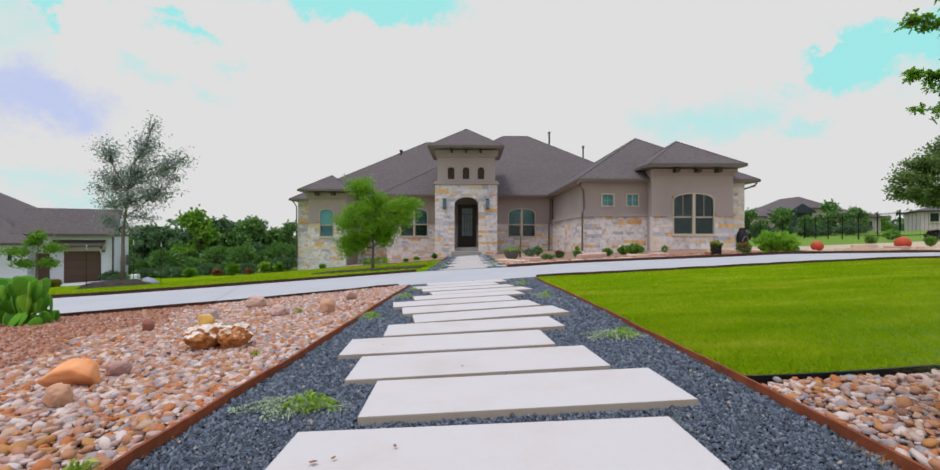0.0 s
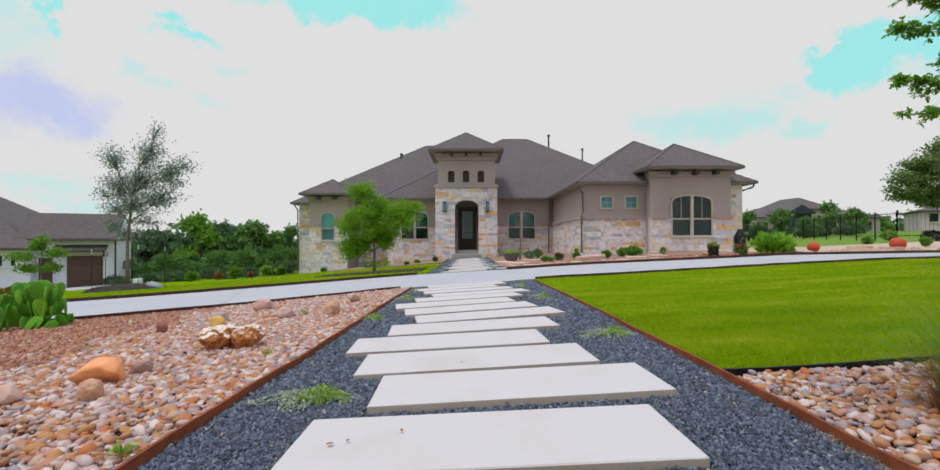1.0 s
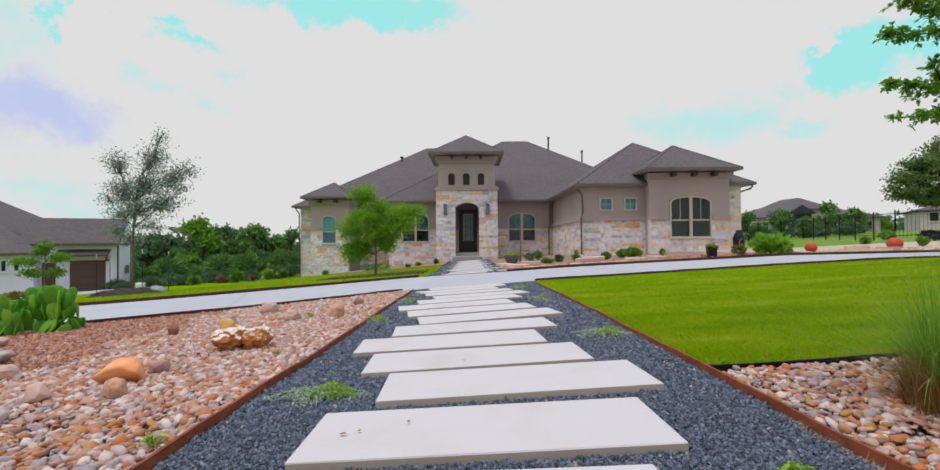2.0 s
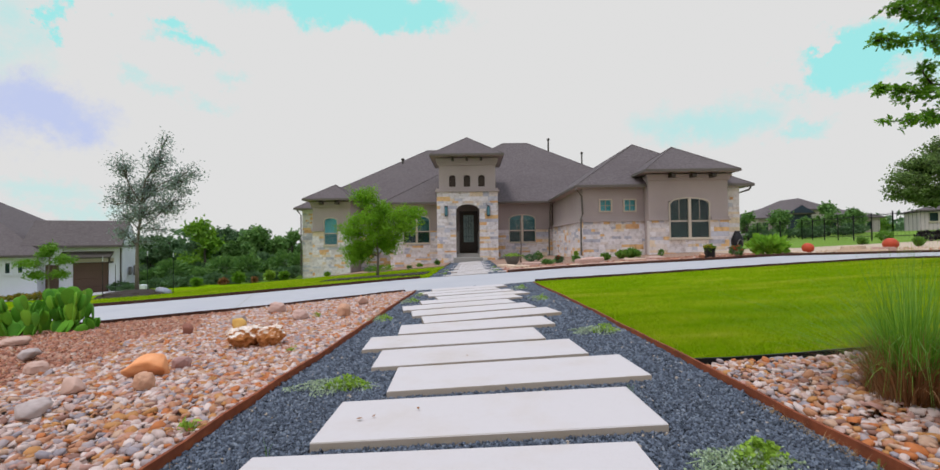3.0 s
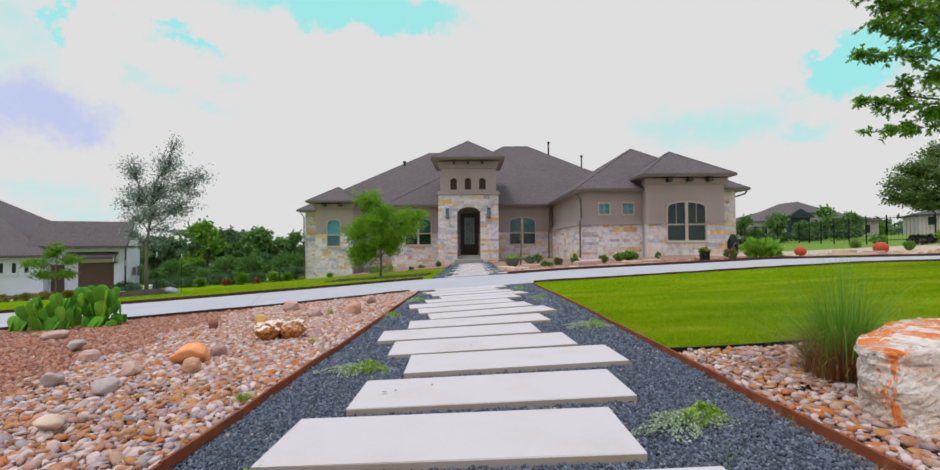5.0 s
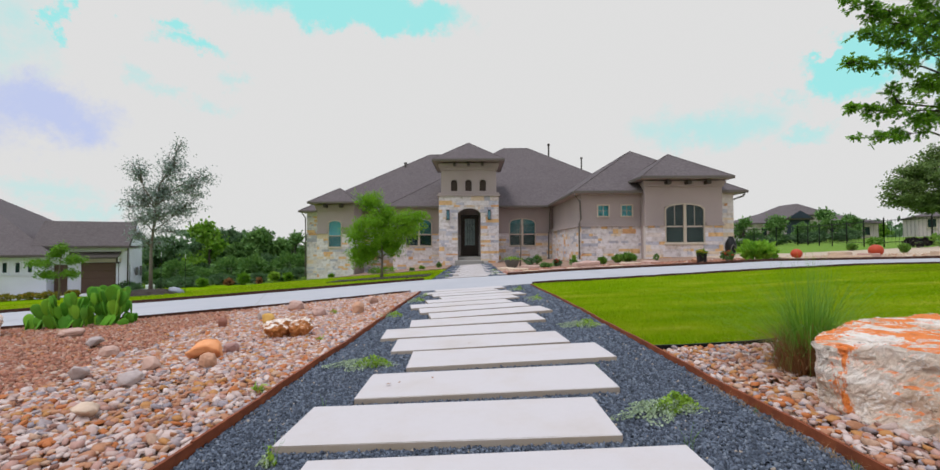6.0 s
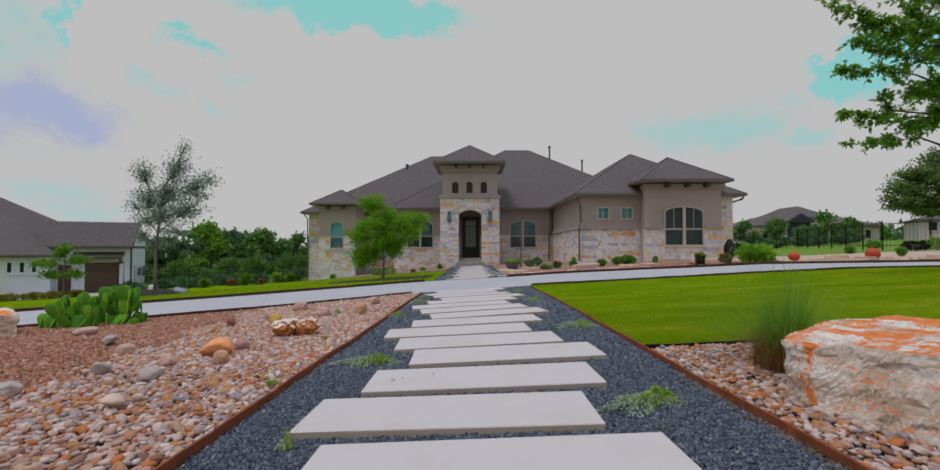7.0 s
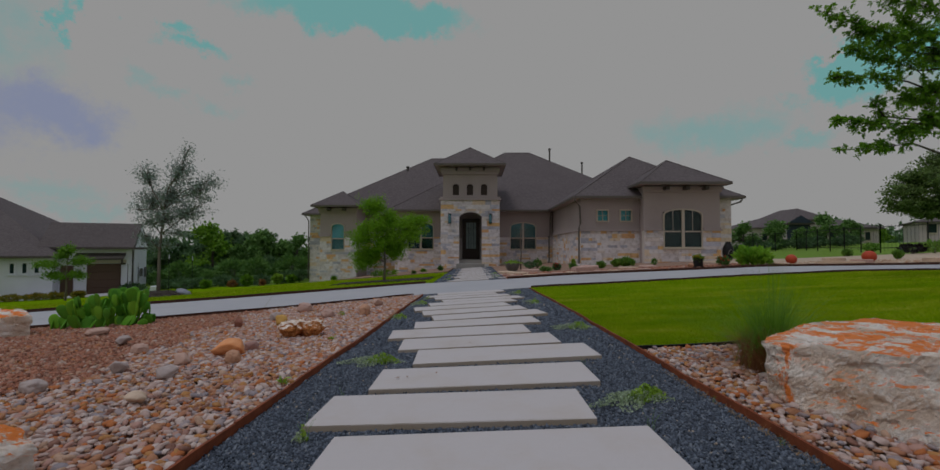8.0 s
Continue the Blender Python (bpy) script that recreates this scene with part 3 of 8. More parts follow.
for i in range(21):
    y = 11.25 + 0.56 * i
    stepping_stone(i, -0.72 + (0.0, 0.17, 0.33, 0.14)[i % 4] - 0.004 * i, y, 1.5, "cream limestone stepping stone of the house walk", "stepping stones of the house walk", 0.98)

for i, (x, y, w) in enumerate(((-2.05, 12.95, 0.75), (0.62, 13.3, 0.62), (0.75, 11.7, 0.5))):
    stepping_stone(i, x, y, 0.0, "cream limestone slab beside the house walk", "stepping stones of the house walk", w)

# ---- main house ----
house = thing("house", "single-storey house of taupe stucco and cream limestone with hipped grey-brown roofs", "house")
EAVE, PITCH = 2.91, 0.667


def arch_half(op, z):
    """Half-width of an opening (xa, xb, za, spring, rise) at height z, or 0."""
    xa, xb, za, sp, rise = op
    if z < za or z > sp + rise:
        return 0.0
    if z <= sp or rise == 0:
        return (xb - xa) / 2
    return (xb - xa) / 2 * math.sqrt(max(0.0, 1 - ((z - sp) / rise) ** 2))


def pierced(bm, x0, x1, z0, z1, y0, y1, openings):
    """A wall of thickness y0..y1 with openings through it, in columns."""
    cuts = {x0, x1}
    for xa, xb, za, sp, rise in openings:
        n = 12 if rise else 1
        cuts |= {xa + (xb - xa) * k / n for k in range(n + 1)}
    cuts = sorted(c for c in cuts if x0 - 1e-6 <= c <= x1 + 1e-6)
    for a, b in zip(cuts, cuts[1:]):
        if b - a < 1e-5:
            continue
        mid = (a + b) / 2
        gaps = []
        for xa, xb, za, sp, rise in openings:
            if xa < mid < xb:
                q = (mid - (xa + xb) / 2) / ((xb - xa) / 2)
                gaps.append((za, sp + (rise * math.sqrt(max(0, 1 - q * q)) if rise else 0)))
        lo = z0
        for ga, gb in sorted(gaps):
            if min(ga, z1) > lo:
                box(bm, a, b, y0, y1, lo, min(ga, z1))
            lo = max(lo, gb)
        if lo < z1:
            box(bm, a, b, y0, y1, lo, z1)
    bmesh.ops.remove_doubles(bm, verts=bm.verts, dist=1e-5)
    return bm


def stone_mesh(seed):
    rnd = random.Random(seed)
    bm = bmesh.new()
    box(bm, -0.5, 0.5, -0.5, 0.5, -0.5, 0.5)
    for v in bm.verts:
        if v.co.y < 0:
            v.co.x *= 0.985
            v.co.z *= 0.95
        v.co += Vector((rnd.uniform(-0.008, 0.008), rnd.uniform(-0.1, 0.1) if v.co.y < 0 else 0, rnd.uniform(-0.02, 0.02)))
    me = bpy.data.meshes.new("stone")
    bm.to_mesh(me)
    bm.free()
    me.materials.append(M_VENEER)
    return me


STONES = [stone_mesh(90 + i) for i in range(6)]


def veneer(parent, m, u0, u1, z0, z1, openings=(), low=None, seed=1):
    """Courses of limestone blocks on a wall face: u along it, z up, out along -y of m. low(u): the ground in front."""
    rnd = random.Random(seed)
    z = z0
    while z < z1 - 0.04:
        h = rnd.choice((0.11, 0.14, 0.17, 0.20, 0.24))
        if z1 - (z + h) < 0.09:
            h = z1 - z
        mid = z + h / 2
        spans = [(u0, u1)]
        for op in openings:
            w = max(arch_half(op, mid), arch_half(op, z + 0.02), arch_half(op, z + h - 0.02))
            if w:
                c = (op[0] + op[1]) / 2
                spans = [s for a, b in spans for s in ((a, min(b, c - w)), (max(a, c + w), b)) if s[1] - s[0] > 0.03]
        for a, b in spans:
            u = a
            while u < b - 0.02:
                w = rnd.uniform(1.2, 4.2) * h if rnd.random() < 0.8 else rnd.uniform(0.7, 1.2) * h
                w = min(w, 0.72)
                if b - (u + w) < 0.12:
                    w = b - u
                cut = rnd.uniform(0.4, 0.6) if h > 0.17 and rnd.random() < 0.35 else 1.0
                for za, zb in ((z, z + h * cut), (z + h * cut, z + h)):
                    if zb - za > 0.02 and (low is None or zb > low(u + w / 2)):
                        ob = new("stone", STONES[rnd.randrange(6)])
                        ob.parent = parent
                        t = rnd.uniform(0.010, 0.017)
                        ob.matrix_basis = m @ pose(u + w / 2, -t / 2, (za + zb) / 2) @ Matrix.Diagonal((w - 0.002, t, zb - za - 0.002, 1))
                u += w
        z += h


def frame_loop(outer, inner, y0, y1):
    """A frame in one piece between an outer and an inner outline of (x, z), from y0 back to y1."""
    bm = bmesh.new()
    rings = [[bm.verts.new((x, y, z)) for x, z in line] for y in (y0, y1) for line in (outer, inner)]
    n = len(outer)
    for k in range(n):
        j = (k + 1) % n
        for a, b in ((0, 1), (1, 3), (3, 2), (2, 0)):
            bm.faces.new((rings[a][k], rings[a][j], rings[b][j], rings[b][k]))
    bmesh.ops.recalc_face_normals(bm, faces=bm.faces)
    return bm


def window(xa, xb, za, sp, rise, y, twin=True, rail=None, blind=M_WINDOW_DARK, trim=0.047, lites=0, parent=None, lights=False, upper=None):
    """A window in a wall that faces -y: frame, mullions, panes and sill."""
    xc, rx = (xa + xb) / 2, (xb - xa) / 2
    n = 14
    outer, inner = [(xa, za), (xb, za)], [(xa + trim, za + trim), (xb - trim, za + trim)]
    for k in range(n, -1, -1):
        q = -1 + 2 * k / n
        top = sp + (rise * math.sqrt(max(0, 1 - q * q)) if rise else 0)
        outer.append((xc + rx * q, top))
        inner.append((xc + (rx - trim) * q, top - trim))
    bm = frame_loop(outer, inner, y - 0.035, y + 0.05)
    win = part("window", bm, M_CREAM, parent or house)
    top_at = lambda x: sp + (rise * math.sqrt(max(0, 1 - ((x - xc) / rx) ** 2)) if rise else 0) - trim * 0.5
    if twin:
        part("mullion", boxes((xc - 0.055, xc + 0.055, y - 0.045, y + 0.045, za + 0.02, top_at(xc))), M_CREAM, win)
    if rail:
        part("rail", boxes((xa + 0.03, xb - 0.03, y - 0.02, y + 0.04, rail - 0.028, rail + 0.028)), M_CREAM, win)
    if lites:
        pieces("muntin", ((xc - 0.008, xc + 0.008, y - 0.01, y + 0.03, za + 0.03, sp - 0.03), (xa + 0.03, xb - 0.03, y - 0.008, y + 0.028, (za + sp) / 2 - 0.008, (za + sp) / 2 + 0.008)), M_CREAM, win)
    halves = ((xa + trim * 0.6, xc), (xc, xb - trim * 0.6)) if twin else ((xa + trim * 0.6, xb - trim * 0.6),)
    for a, b in halves:
        bm = bmesh.new()
        tops = [a + (b - a) * k / 8 for k in range(9)]
        loop = [(a, za + 0.03), (b, za + 0.03)] + [(x, top_at(x)) for x in reversed(tops)]
        fr = [bm.verts.new((x, y + 0.012, z)) for x, z in loop]
        bk = [bm.verts.new((x, y + 0.020, z)) for x, z in loop]
        bm.faces.new(fr)
        bm.faces.new(list(reversed(bk)))
        for i in range(len(loop)):
            j = (i + 1) % len(loop)
            bm.faces.new((fr[j], fr[i], bk[i], bk[j]))
        bmesh.ops.recalc_face_normals(bm, faces=bm.faces)
        p = part("pane", bm, M_GLASS, win)
        p.visible_shadow = False
    if rail and upper:
        part("blind", boxes((xa - 0.02, xb + 0.02, y + 0.11, y + 0.125, rail, sp + rise)), upper, win, "blind behind the upper sash, teal for the reflected sky")
        slats = [] if blind is M_BLIND_SKY_MID else [(xa - 0.01, xb + 0.01, y + 0.095, y + 0.109, rail + 0.02 + 0.08 * k, rail + 0.05 + 0.08 * k) for k in range(int((sp - rail) / 0.08))]
        pieces("slat", slats, blind, win)
    # this panel's colour takes the place of room shade and mirrored sky
    part("screen", boxes((xa - 0.02, xb + 0.02, y + 0.11, y + 0.125, za - 0.02, (rail - 0.001) if rail and upper else sp + rise)), blind, win, "screen behind the glass, its colour holding room shade and reflected sky")
    if not lites:
        part("sill", boxes((xa - 0.04, xb + 0.04, y - 0.07, y + 0.02, za - 0.055, za - 0.002), bevel=0.008), M_CREAM, win)
    if lights:
        for x in ((xa + xc) / 2, (xb + xc) / 2):
            part("muntin", boxes((x - 0.008, x + 0.008, y + 0.0, y + 0.026, rail + 0.03, top_at(x))), M_CREAM, win)
    return win


def hip(name, x0, x1, y0, y1, z, label="", fascia=0.085, over=M_GUTTER):
    """A hipped roof over a rectangle of eaves, with fascia and soffit."""
    half = min(x1 - x0, y1 - y0) / 2
    if x1 - x0 >= y1 - y0:
        ridge = [(x0 + half, (y0 + y1) / 2), (x1 - half, (y0 + y1) / 2)]
        faces = [(0, 1, 5, 4), (1, 2, 5), (2, 3, 4, 5), (3, 0, 4)]
    else:
        ridge = [((x0 + x1) / 2, y0 + half), ((x0 + x1) / 2, y1 - half)]
        faces = [(0, 1, 4), (1, 2, 5, 4), (2, 3, 5), (3, 0, 4, 5)]
    top = z + PITCH * half
    vs = [(x0, y0, z), (x1, y0, z), (x1, y1, z), (x0, y1, z), (*ridge[0], top), (*ridge[1], top)]
    if abs(ridge[0][0] - ridge[1][0]) + abs(ridge[0][1] - ridge[1][1]) < 1e-3:
        vs = vs[:5]
        faces = [(0, 1, 4), (1, 2, 4), (2, 3, 4), (3, 0, 4)]
    roof = new(name, mesh_of(name, vs, faces, M_SHINGLE))
    roof.parent = house
    if label:
        tagged(roof, label)
    e = 0.015
    bm = bmesh.new()
    lo = z - fascia
    ring = [(x0 - e, y0 - e), (x1 + e, y0 - e), (x1 + e, y1 + e), (x0 - e, y1 + e)]
    a = [bm.verts.new((*p, z + 0.02)) for p in ring]
    b = [bm.verts.new((*p, lo)) for p in ring]
    for i in range(4):
        j = (i + 1) % 4
        bm.faces.new((a[i], a[j], b[j], b[i]))
    c = [bm.verts.new((p[0] + (0.03 if p[0] < x0 else -0.03), p[1] + (0.03 if p[1] < y0 else -0.03), lo)) for p in ring]
    for i in range(4):
        j = (i + 1) % 4
        bm.faces.new((b[i], b[j], c[j], c[i]))
    bmesh.ops.recalc_face_normals(bm, faces=bm.faces)
    part("fascia", bm, over, roof, "dark brown fascia and gutter")
    part("soffit", boxes((x0 + 0.016, x1 - 0.016, y0 + 0.016, y1 - 0.016, lo + 0.02, lo + 0.05)), M_STUCCO_TRIM, roof, "taupe soffit")
    corners = [Vector(v) for v in vs]
    pairs = [(0, 4), (1, 4), (2, 4), (3, 4)] if len(vs) == 5 else ([(0, 4), (3, 4), (1, 5), (2, 5), (4, 5)] if x1 - x0 >= y1 - y0 else [(0, 4), (1, 4), (2, 5), (3, 5), (4, 5)])
    for i, j in pairs:
        part("ridge_cap", tube(bmesh.new(), [corners[i], corners[j]], 0.028, 5), M_SHINGLE, roof)
    return roof


def flat_wall(name, x0, x1, z0, z1, y0, y1, openings, mat, label=""):
    return part(name, pierced(bmesh.new(), x0, x1, z0, z1, y0, y1, openings), mat, house, label)


LEDGE = 1.42


def facade(x0, x1, y, zbot, ztop, openings, seed, ledge=LEDGE, thick=0.25):
    """A front wall: limestone below the ledge, stucco above, a moulded ledge between them."""
    w = flat_wall("wall", x0, x1, zbot, ledge, y, y + thick, openings, M_MORTAR, "cream, grey and orange limestone veneer")
    veneer(w, pose(0, y, 0), x0, x1, zbot + 0.1, ledge, openings, lambda u: zg(u, y) - 0.05, seed)
    flat_wall("wall", x0, x1, ledge, ztop, y + 0.03, y + thick, openings, M_STUCCO, "taupe stucco")
    spans = [(x0 - 0.03, x1 + 0.03)]
    for xa, xb, za, sp, rise in openings:
        if za < ledge < sp + rise:
            spans = [p for a, b in spans for p in ((a, min(b, xa - 0.02)), (max(a, xb + 0.02), b)) if p[1] - p[0] > 0.05]
    for a, b in spans:
        pieces("ledge", ((a, b, y - 0.10, y + 0.04, ledge, ledge + 0.06), (a + 0.02, b - 0.02, y - 0.045, y + 0.0295, ledge + 0.06, ledge + 0.15)), M_STUCCO_TRIM, house, "moulded stucco ledge")


# the wing to the east, with its projecting bay
SMALL = [(5.43, 5.98, 1.83, 2.38, 0), (6.45, 7.0, 1.83, 2.38, 0)]
facade(4.74, 7.4, 18.4, -0.4, EAVE - 0.05, SMALL, 11)
for op in SMALL:
    window(*op, 18.4, False, None, M_BLIND_SKY, 0.05, 1)
BAY = [(8.11, 9.78, 0.68, 2.14, 0.22)]
facade(7.30, 10.54, 17.8, -0.2, 3.33, BAY, 12)
window(*BAY[0], 17.8, True, 1.39, M_WINDOW_DARK, lights=True)
w = flat_wall("wall", 10.72, 11.4, -0.2, EAVE - 0.05, 18.5, 18.75, [], M_MORTAR, "full-height limestone veneer")
veneer(w, pose(0, 18.5, 0), 10.72, 11.4, -0.1, EAVE - 0.1, (), None, 13)
pieces("wall", ((7.33, 7.5, 18.051, 19.4, -0.2, 3.33), (10.35, 10.51, 18.051, 19.4, -0.2, 3.33)), M_STUCCO, house)
pieces("cornice", ((7.25, 10.59, 17.74, 17.829, 3.07, 3.20), (7.20, 10.64, 17.68, 17.829, 3.2005, 3.295)), M_STUCCO_TRIM, house, "moulded stucco cornice under the eaves")
for x in (8.14, 8.98, 9.78):
    part("bracket", boxes((x - 0.09, x + 0.09, 17.36, 17.675, 3.13, 3.285), bevel=0.02), M_BROWN_METAL, house, "dark wooden eave bracket")
side = part("wall", boxes((4.74, 4.99, 18.6505, 25.6, -0.4, LEDGE)), M_MORTAR, house, "limestone veneer")
veneer(side, Matrix.Translation((4.74, 0, 0)) @ pose(0, 0, 0, 0, 0, -90), -25.6, -18.4, -0.35, LEDGE, (), lambda u: zg(4.7, -u) - 0.05, 14)
part("wall", boxes((4.77, 4.99, 18.6505, 25.6, LEDGE, EAVE - 0.05)), M_STUCCO, house, "taupe stucco")
pieces("ledge", ((4.64, 4.77, 18.44, 25.5, LEDGE, LEDGE + 0.06), (4.695, 4.7695, 18.44, 25.5, LEDGE + 0.0605, LEDGE + 0.15)), M_STUCCO_TRIM, house, "moulded stucco ledge")
part("wall", boxes((11.15, 11.4, 18.751, 40, -0.3, EAVE - 0.05)), M_STUCCO, house, "taupe stucco")
hip("roof", 4.36, 11.75, 18.02, 33.0, EAVE + 0.01)
hip("roof", 6.93, 10.72, 17.2, 20.99, 3.42, "small hipped roof over the projecting bay")

# the main part
MAIN_R = [(2.19, 3.77, 0.58, 1.98, 0.24)]
MAIN_L = [(-3.99, -2.41, 0.58, 1.98, 0.24)]
facade(1.3, 4.735, 25.6, -0.6, EAVE - 0.05, MAIN_R, 21, 1.32)
window(*MAIN_R[0], 25.6, True, 1.27, upper=M_BLIND_SKY_MID)
facade(-4.75, -1.7, 25.6, -1.0, EAVE - 0.05, MAIN_L, 22, 1.32)
window(*MAIN_L[0], 25.6, True, 1.27, upper=M_BLIND_SKY_MID)
facade(-9.0, -4.75, 27.6, -1.6, EAVE - 0.05, [], 23, 1.32)
w = flat_wall("wall", -10.67, -9.001, -1.6, EAVE - 0.05, 27.6, 27.85, [], M_MORTAR, "full-height limestone veneer")
veneer(w, pose(0, 27.6, 0), -10.67, -9.0, -1.5, EAVE - 0.1, (), lambda u: zg(u, 27.6) - 0.05, 29)
part("wall", boxes((-4.75, -4.5, 25.8505, 27.6, -1.2, EAVE - 0.05)), M_STUCCO, house)
pieces("wall", ((-10.67, -10.42, 27.8505, 42, -1.8, EAVE - 0.05), (-10.42, 11.25, 41.8, 42.0, -1.8, EAVE - 0.05)), M_STUCCO, house, "taupe stucco")
hip("roof", -5.1, 11.6, 24.9, 39.8, EAVE)
hip("roof", -11.03, 11.7, 27.1, 42.3, EAVE - 0.07)

# the small bay to the west
BAY_W = [(-8.45, -7.64, 0.53, 1.95, 0.17)]
facade(-9.1, -6.95, 25.0, -1.5, 3.05, BAY_W, 24, 1.32)
window(*BAY_W[0], 25.0, False, 1.20, M_BLIND_SKY_MID, upper=M_BLIND_SKY)
pieces("wall", ((-9.1, -8.9, 25.2505, 27.6, -1.5, 3.05), (-7.15, -6.95, 25.2505, 27.6, -1.5, 3.05)), M_STUCCO, house)
pieces("cornice", ((-9.16, -6.89, 24.94, 25.029, 2.70, 2.82), (-9.2, -6.85, 24.88, 25.029, 2.8205, 3.015)), M_STUCCO_TRIM, house, "moulded stucco cornice under the eaves")
for x in (-8.5, -7.6):
    part("bracket", boxes((x - 0.1, x + 0.1, 24.55, 24.875, 2.84, 3.0), bevel=0.02), M_BROWN_METAL, house, "dark wooden eave bracket")
hip("roof", -9.48, -6.58, 24.45, 27.35, 3.14, "small hipped roof over the projecting bay")

# the entrance tower
ARCH = [(-0.81, 0.455, -1.0, 2.30, 0.37)]
low = flat_wall("wall", -1.84, 1.45, -0.9, 3.33, 23.5, 23.85, ARCH, M_MORTAR, "cream, grey and orange limestone veneer of the entrance tower")
veneer(low, pose(0, 23.5, 0), -1.84, 1.45, -0.7, 3.33, ARCH, lambda u: zg(u, 23.5) - 0.05, 31)
pieces("wall", ((-1.84, -1.6, 23.8505, 26.6, -0.9, 3.33), (1.21, 1.45, 23.8505, 26.6, -0.9, 3.33)), M_MORTAR, house, "limestone side of the entrance tower")
pieces("ledge", ((-1.92, 1.53, 23.38, 26.6, 3.3305, 3.42), (-1.86, 1.47, 23.44, 26.6, 3.4205, 3.52)), M_STUCCO_TRIM, house, "moulded stucco ledge")
TOP = [(x - 0.175, x + 0.175, 3.62, 4.12, 0.13) for x in (-1.0, -0.21, 0.58)]
flat_wall("wall", -1.72, 1.33, 3.52, 5.12, 23.55, 23.8, TOP, M_STUCCO, "taupe stucco of the entrance tower")
pieces("wall", ((-1.72, -1.5, 23.8005, 26.6, 3.52, 5.12), (1.11, 1.33, 23.8005, 26.6, 3.52, 5.12), (-1.72, 1.33, 26.601, 26.8, 3.4, 5.12)), M_STUCCO, house)
pieces("cornice", ((-1.80, 1.41, 23.46, 23.549, 4.78, 4.92), (-1.86, 1.47, 23.40, 23.549, 4.9205, 5.145)), M_STUCCO_TRIM, house, "moulded stucco cornice under the eaves")
for x in (-0.96, -0.2, 0.56):
    part("bracket", boxes((x - 0.065, x + 0.065, 23.10, 23.395, 4.97, 5.13), bevel=0.02), M_BROWN_METAL, house, "dark wooden eave bracket")
for xa, xb, za, sp, rise in TOP:
    part("shutter", boxes((xa - 0.02, xb + 0.02, 23.70, 23.75, za - 0.02, sp + rise)), M_DOOR_WOOD, house, "dark recessed panel of the tower window")
hip("roof", -2.17, 1.75, 22.88, 26.8, 5.27, "pyramid roof of the entrance tower")

# the porch: steps, inner wall, door and wall lamps
part("step", boxes((-0.95, 0.6, 23.1, 23.86, -0.7, -0.2), bevel=0.01), M_STEP, house, "grey concrete step")
part("step", boxes((-1.59, 1.2, 23.861, 25.6, -0.7, -0.01), bevel=0.01), M_STEP, house, "grey concrete porch floor")
INNER = [(-0.68, 0.36, -1.0, 2.42, 0)]
flat_wall("wall", -1.59, 1.2, -0.5, 3.3, 25.6, 25.8, INNER, M_STUCCO, "taupe stucco of the porch")
inner = pieces("wall", ((-1.59, -0.70, 25.56, 25.5995, -0.009, 1.25), (0.38, 1.2, 25.56, 25.5995, -0.009, 1.25)), M_MORTAR, house, "limestone wainscot of the porch")
part("ceiling_panel", boxes((-1.59, 1.2, 23.86, 25.6, 2.85, 2.95)), M_STUCCO, house)
ring = lambda x0, x1, z0, z1: [(x0, z0), (x1, z0), (x1, z1), (x0, z1)]
part("door_frame", frame_loop(ring(-0.68, 0.36, -0.009, 2.42), ring(-0.60, 0.28, 0.0, 2.34), 25.52, 25.66), M_DOOR_WOOD, house, "dark wooden door frame")
door = part("door", frame_loop(ring(-0.598, 0.278, 0.001, 2.335), ring(-0.459, 0.139, 0.62, 2.2), 25.56, 25.62), M_DOOR_WOOD, house, "tall dark wooden front door with a glazed panel")
part("pane", boxes((-0.458, 0.138, 25.585, 25.60, 0.621, 2.199)), M_FROST, door, "frosted glass panel of the door")
grille = bmesh.new()
for x in (-0.31, -0.16, -0.01):
    tube(grille, [(x, 25.575, 0.63), (x, 25.575, 2.19)], 0.009, 5)
for z in (0.95, 1.4, 1.85):
    tube(grille, [(-0.455, 25.575, z), (0.135, 25.575, z)], 0.008, 5)
for k in range(12):
    a0, a1 = 2 * math.pi * k / 12, 2 * math.pi * (k + 1) / 12
    tube(grille, [(-0.16 + 0.13 * math.cos(a0), 25.574, 1.62 + 0.13 * math.sin(a0)), (-0.16 + 0.13 * math.cos(a1), 25.574, 1.62 + 0.13 * math.sin(a1))], 0.008, 4)
part("grille", grille, M_BLACK, door, "scrolled iron grille")
part("door_handle", tube(bmesh.new(), [(0.22, 25.53, 0.85), (0.22, 25.50, 0.9), (0.22, 25.50, 1.25), (0.22, 25.53, 1.3)], 0.014, 6), M_BLACK, door, "long black pull handle")
for x in (-1.33, 0.92):
    lamp = part("wall_lamp", boxes((x - 0.07, x + 0.07, 23.40, 23.47, 2.02, 2.56)), M_BLACK, house, "black lantern on the tower wall")
    part("cap", boxes((x - 0.09, x + 0.09, 23.27, 23.399, 2.52, 2.57), bevel=0.006), M_BLACK, lamp)
    part("base", boxes((x - 0.09, x + 0.09, 23.27, 23.399, 2.02, 2.06), bevel=0.006), M_BLACK, lamp)
    pieces("bar", ((x - 0.085, x - 0.07, 23.275, 23.289, 2.0605, 2.5195), (x + 0.07, x + 0.085, 23.275, 23.289, 2.0605, 2.5195)), M_BLACK, lamp)
    part("lamp_glass", boxes((x - 0.068, x + 0.068, 23.29, 23.395, 2.061, 2.519)), M_LAMP_GLASS, lamp, "bluish frosted lantern glass")


def downspout(pts):
    part("downspout", tube(bmesh.new(), pts, 0.04, 6), M_GUTTER, house, "taupe metal downspout")


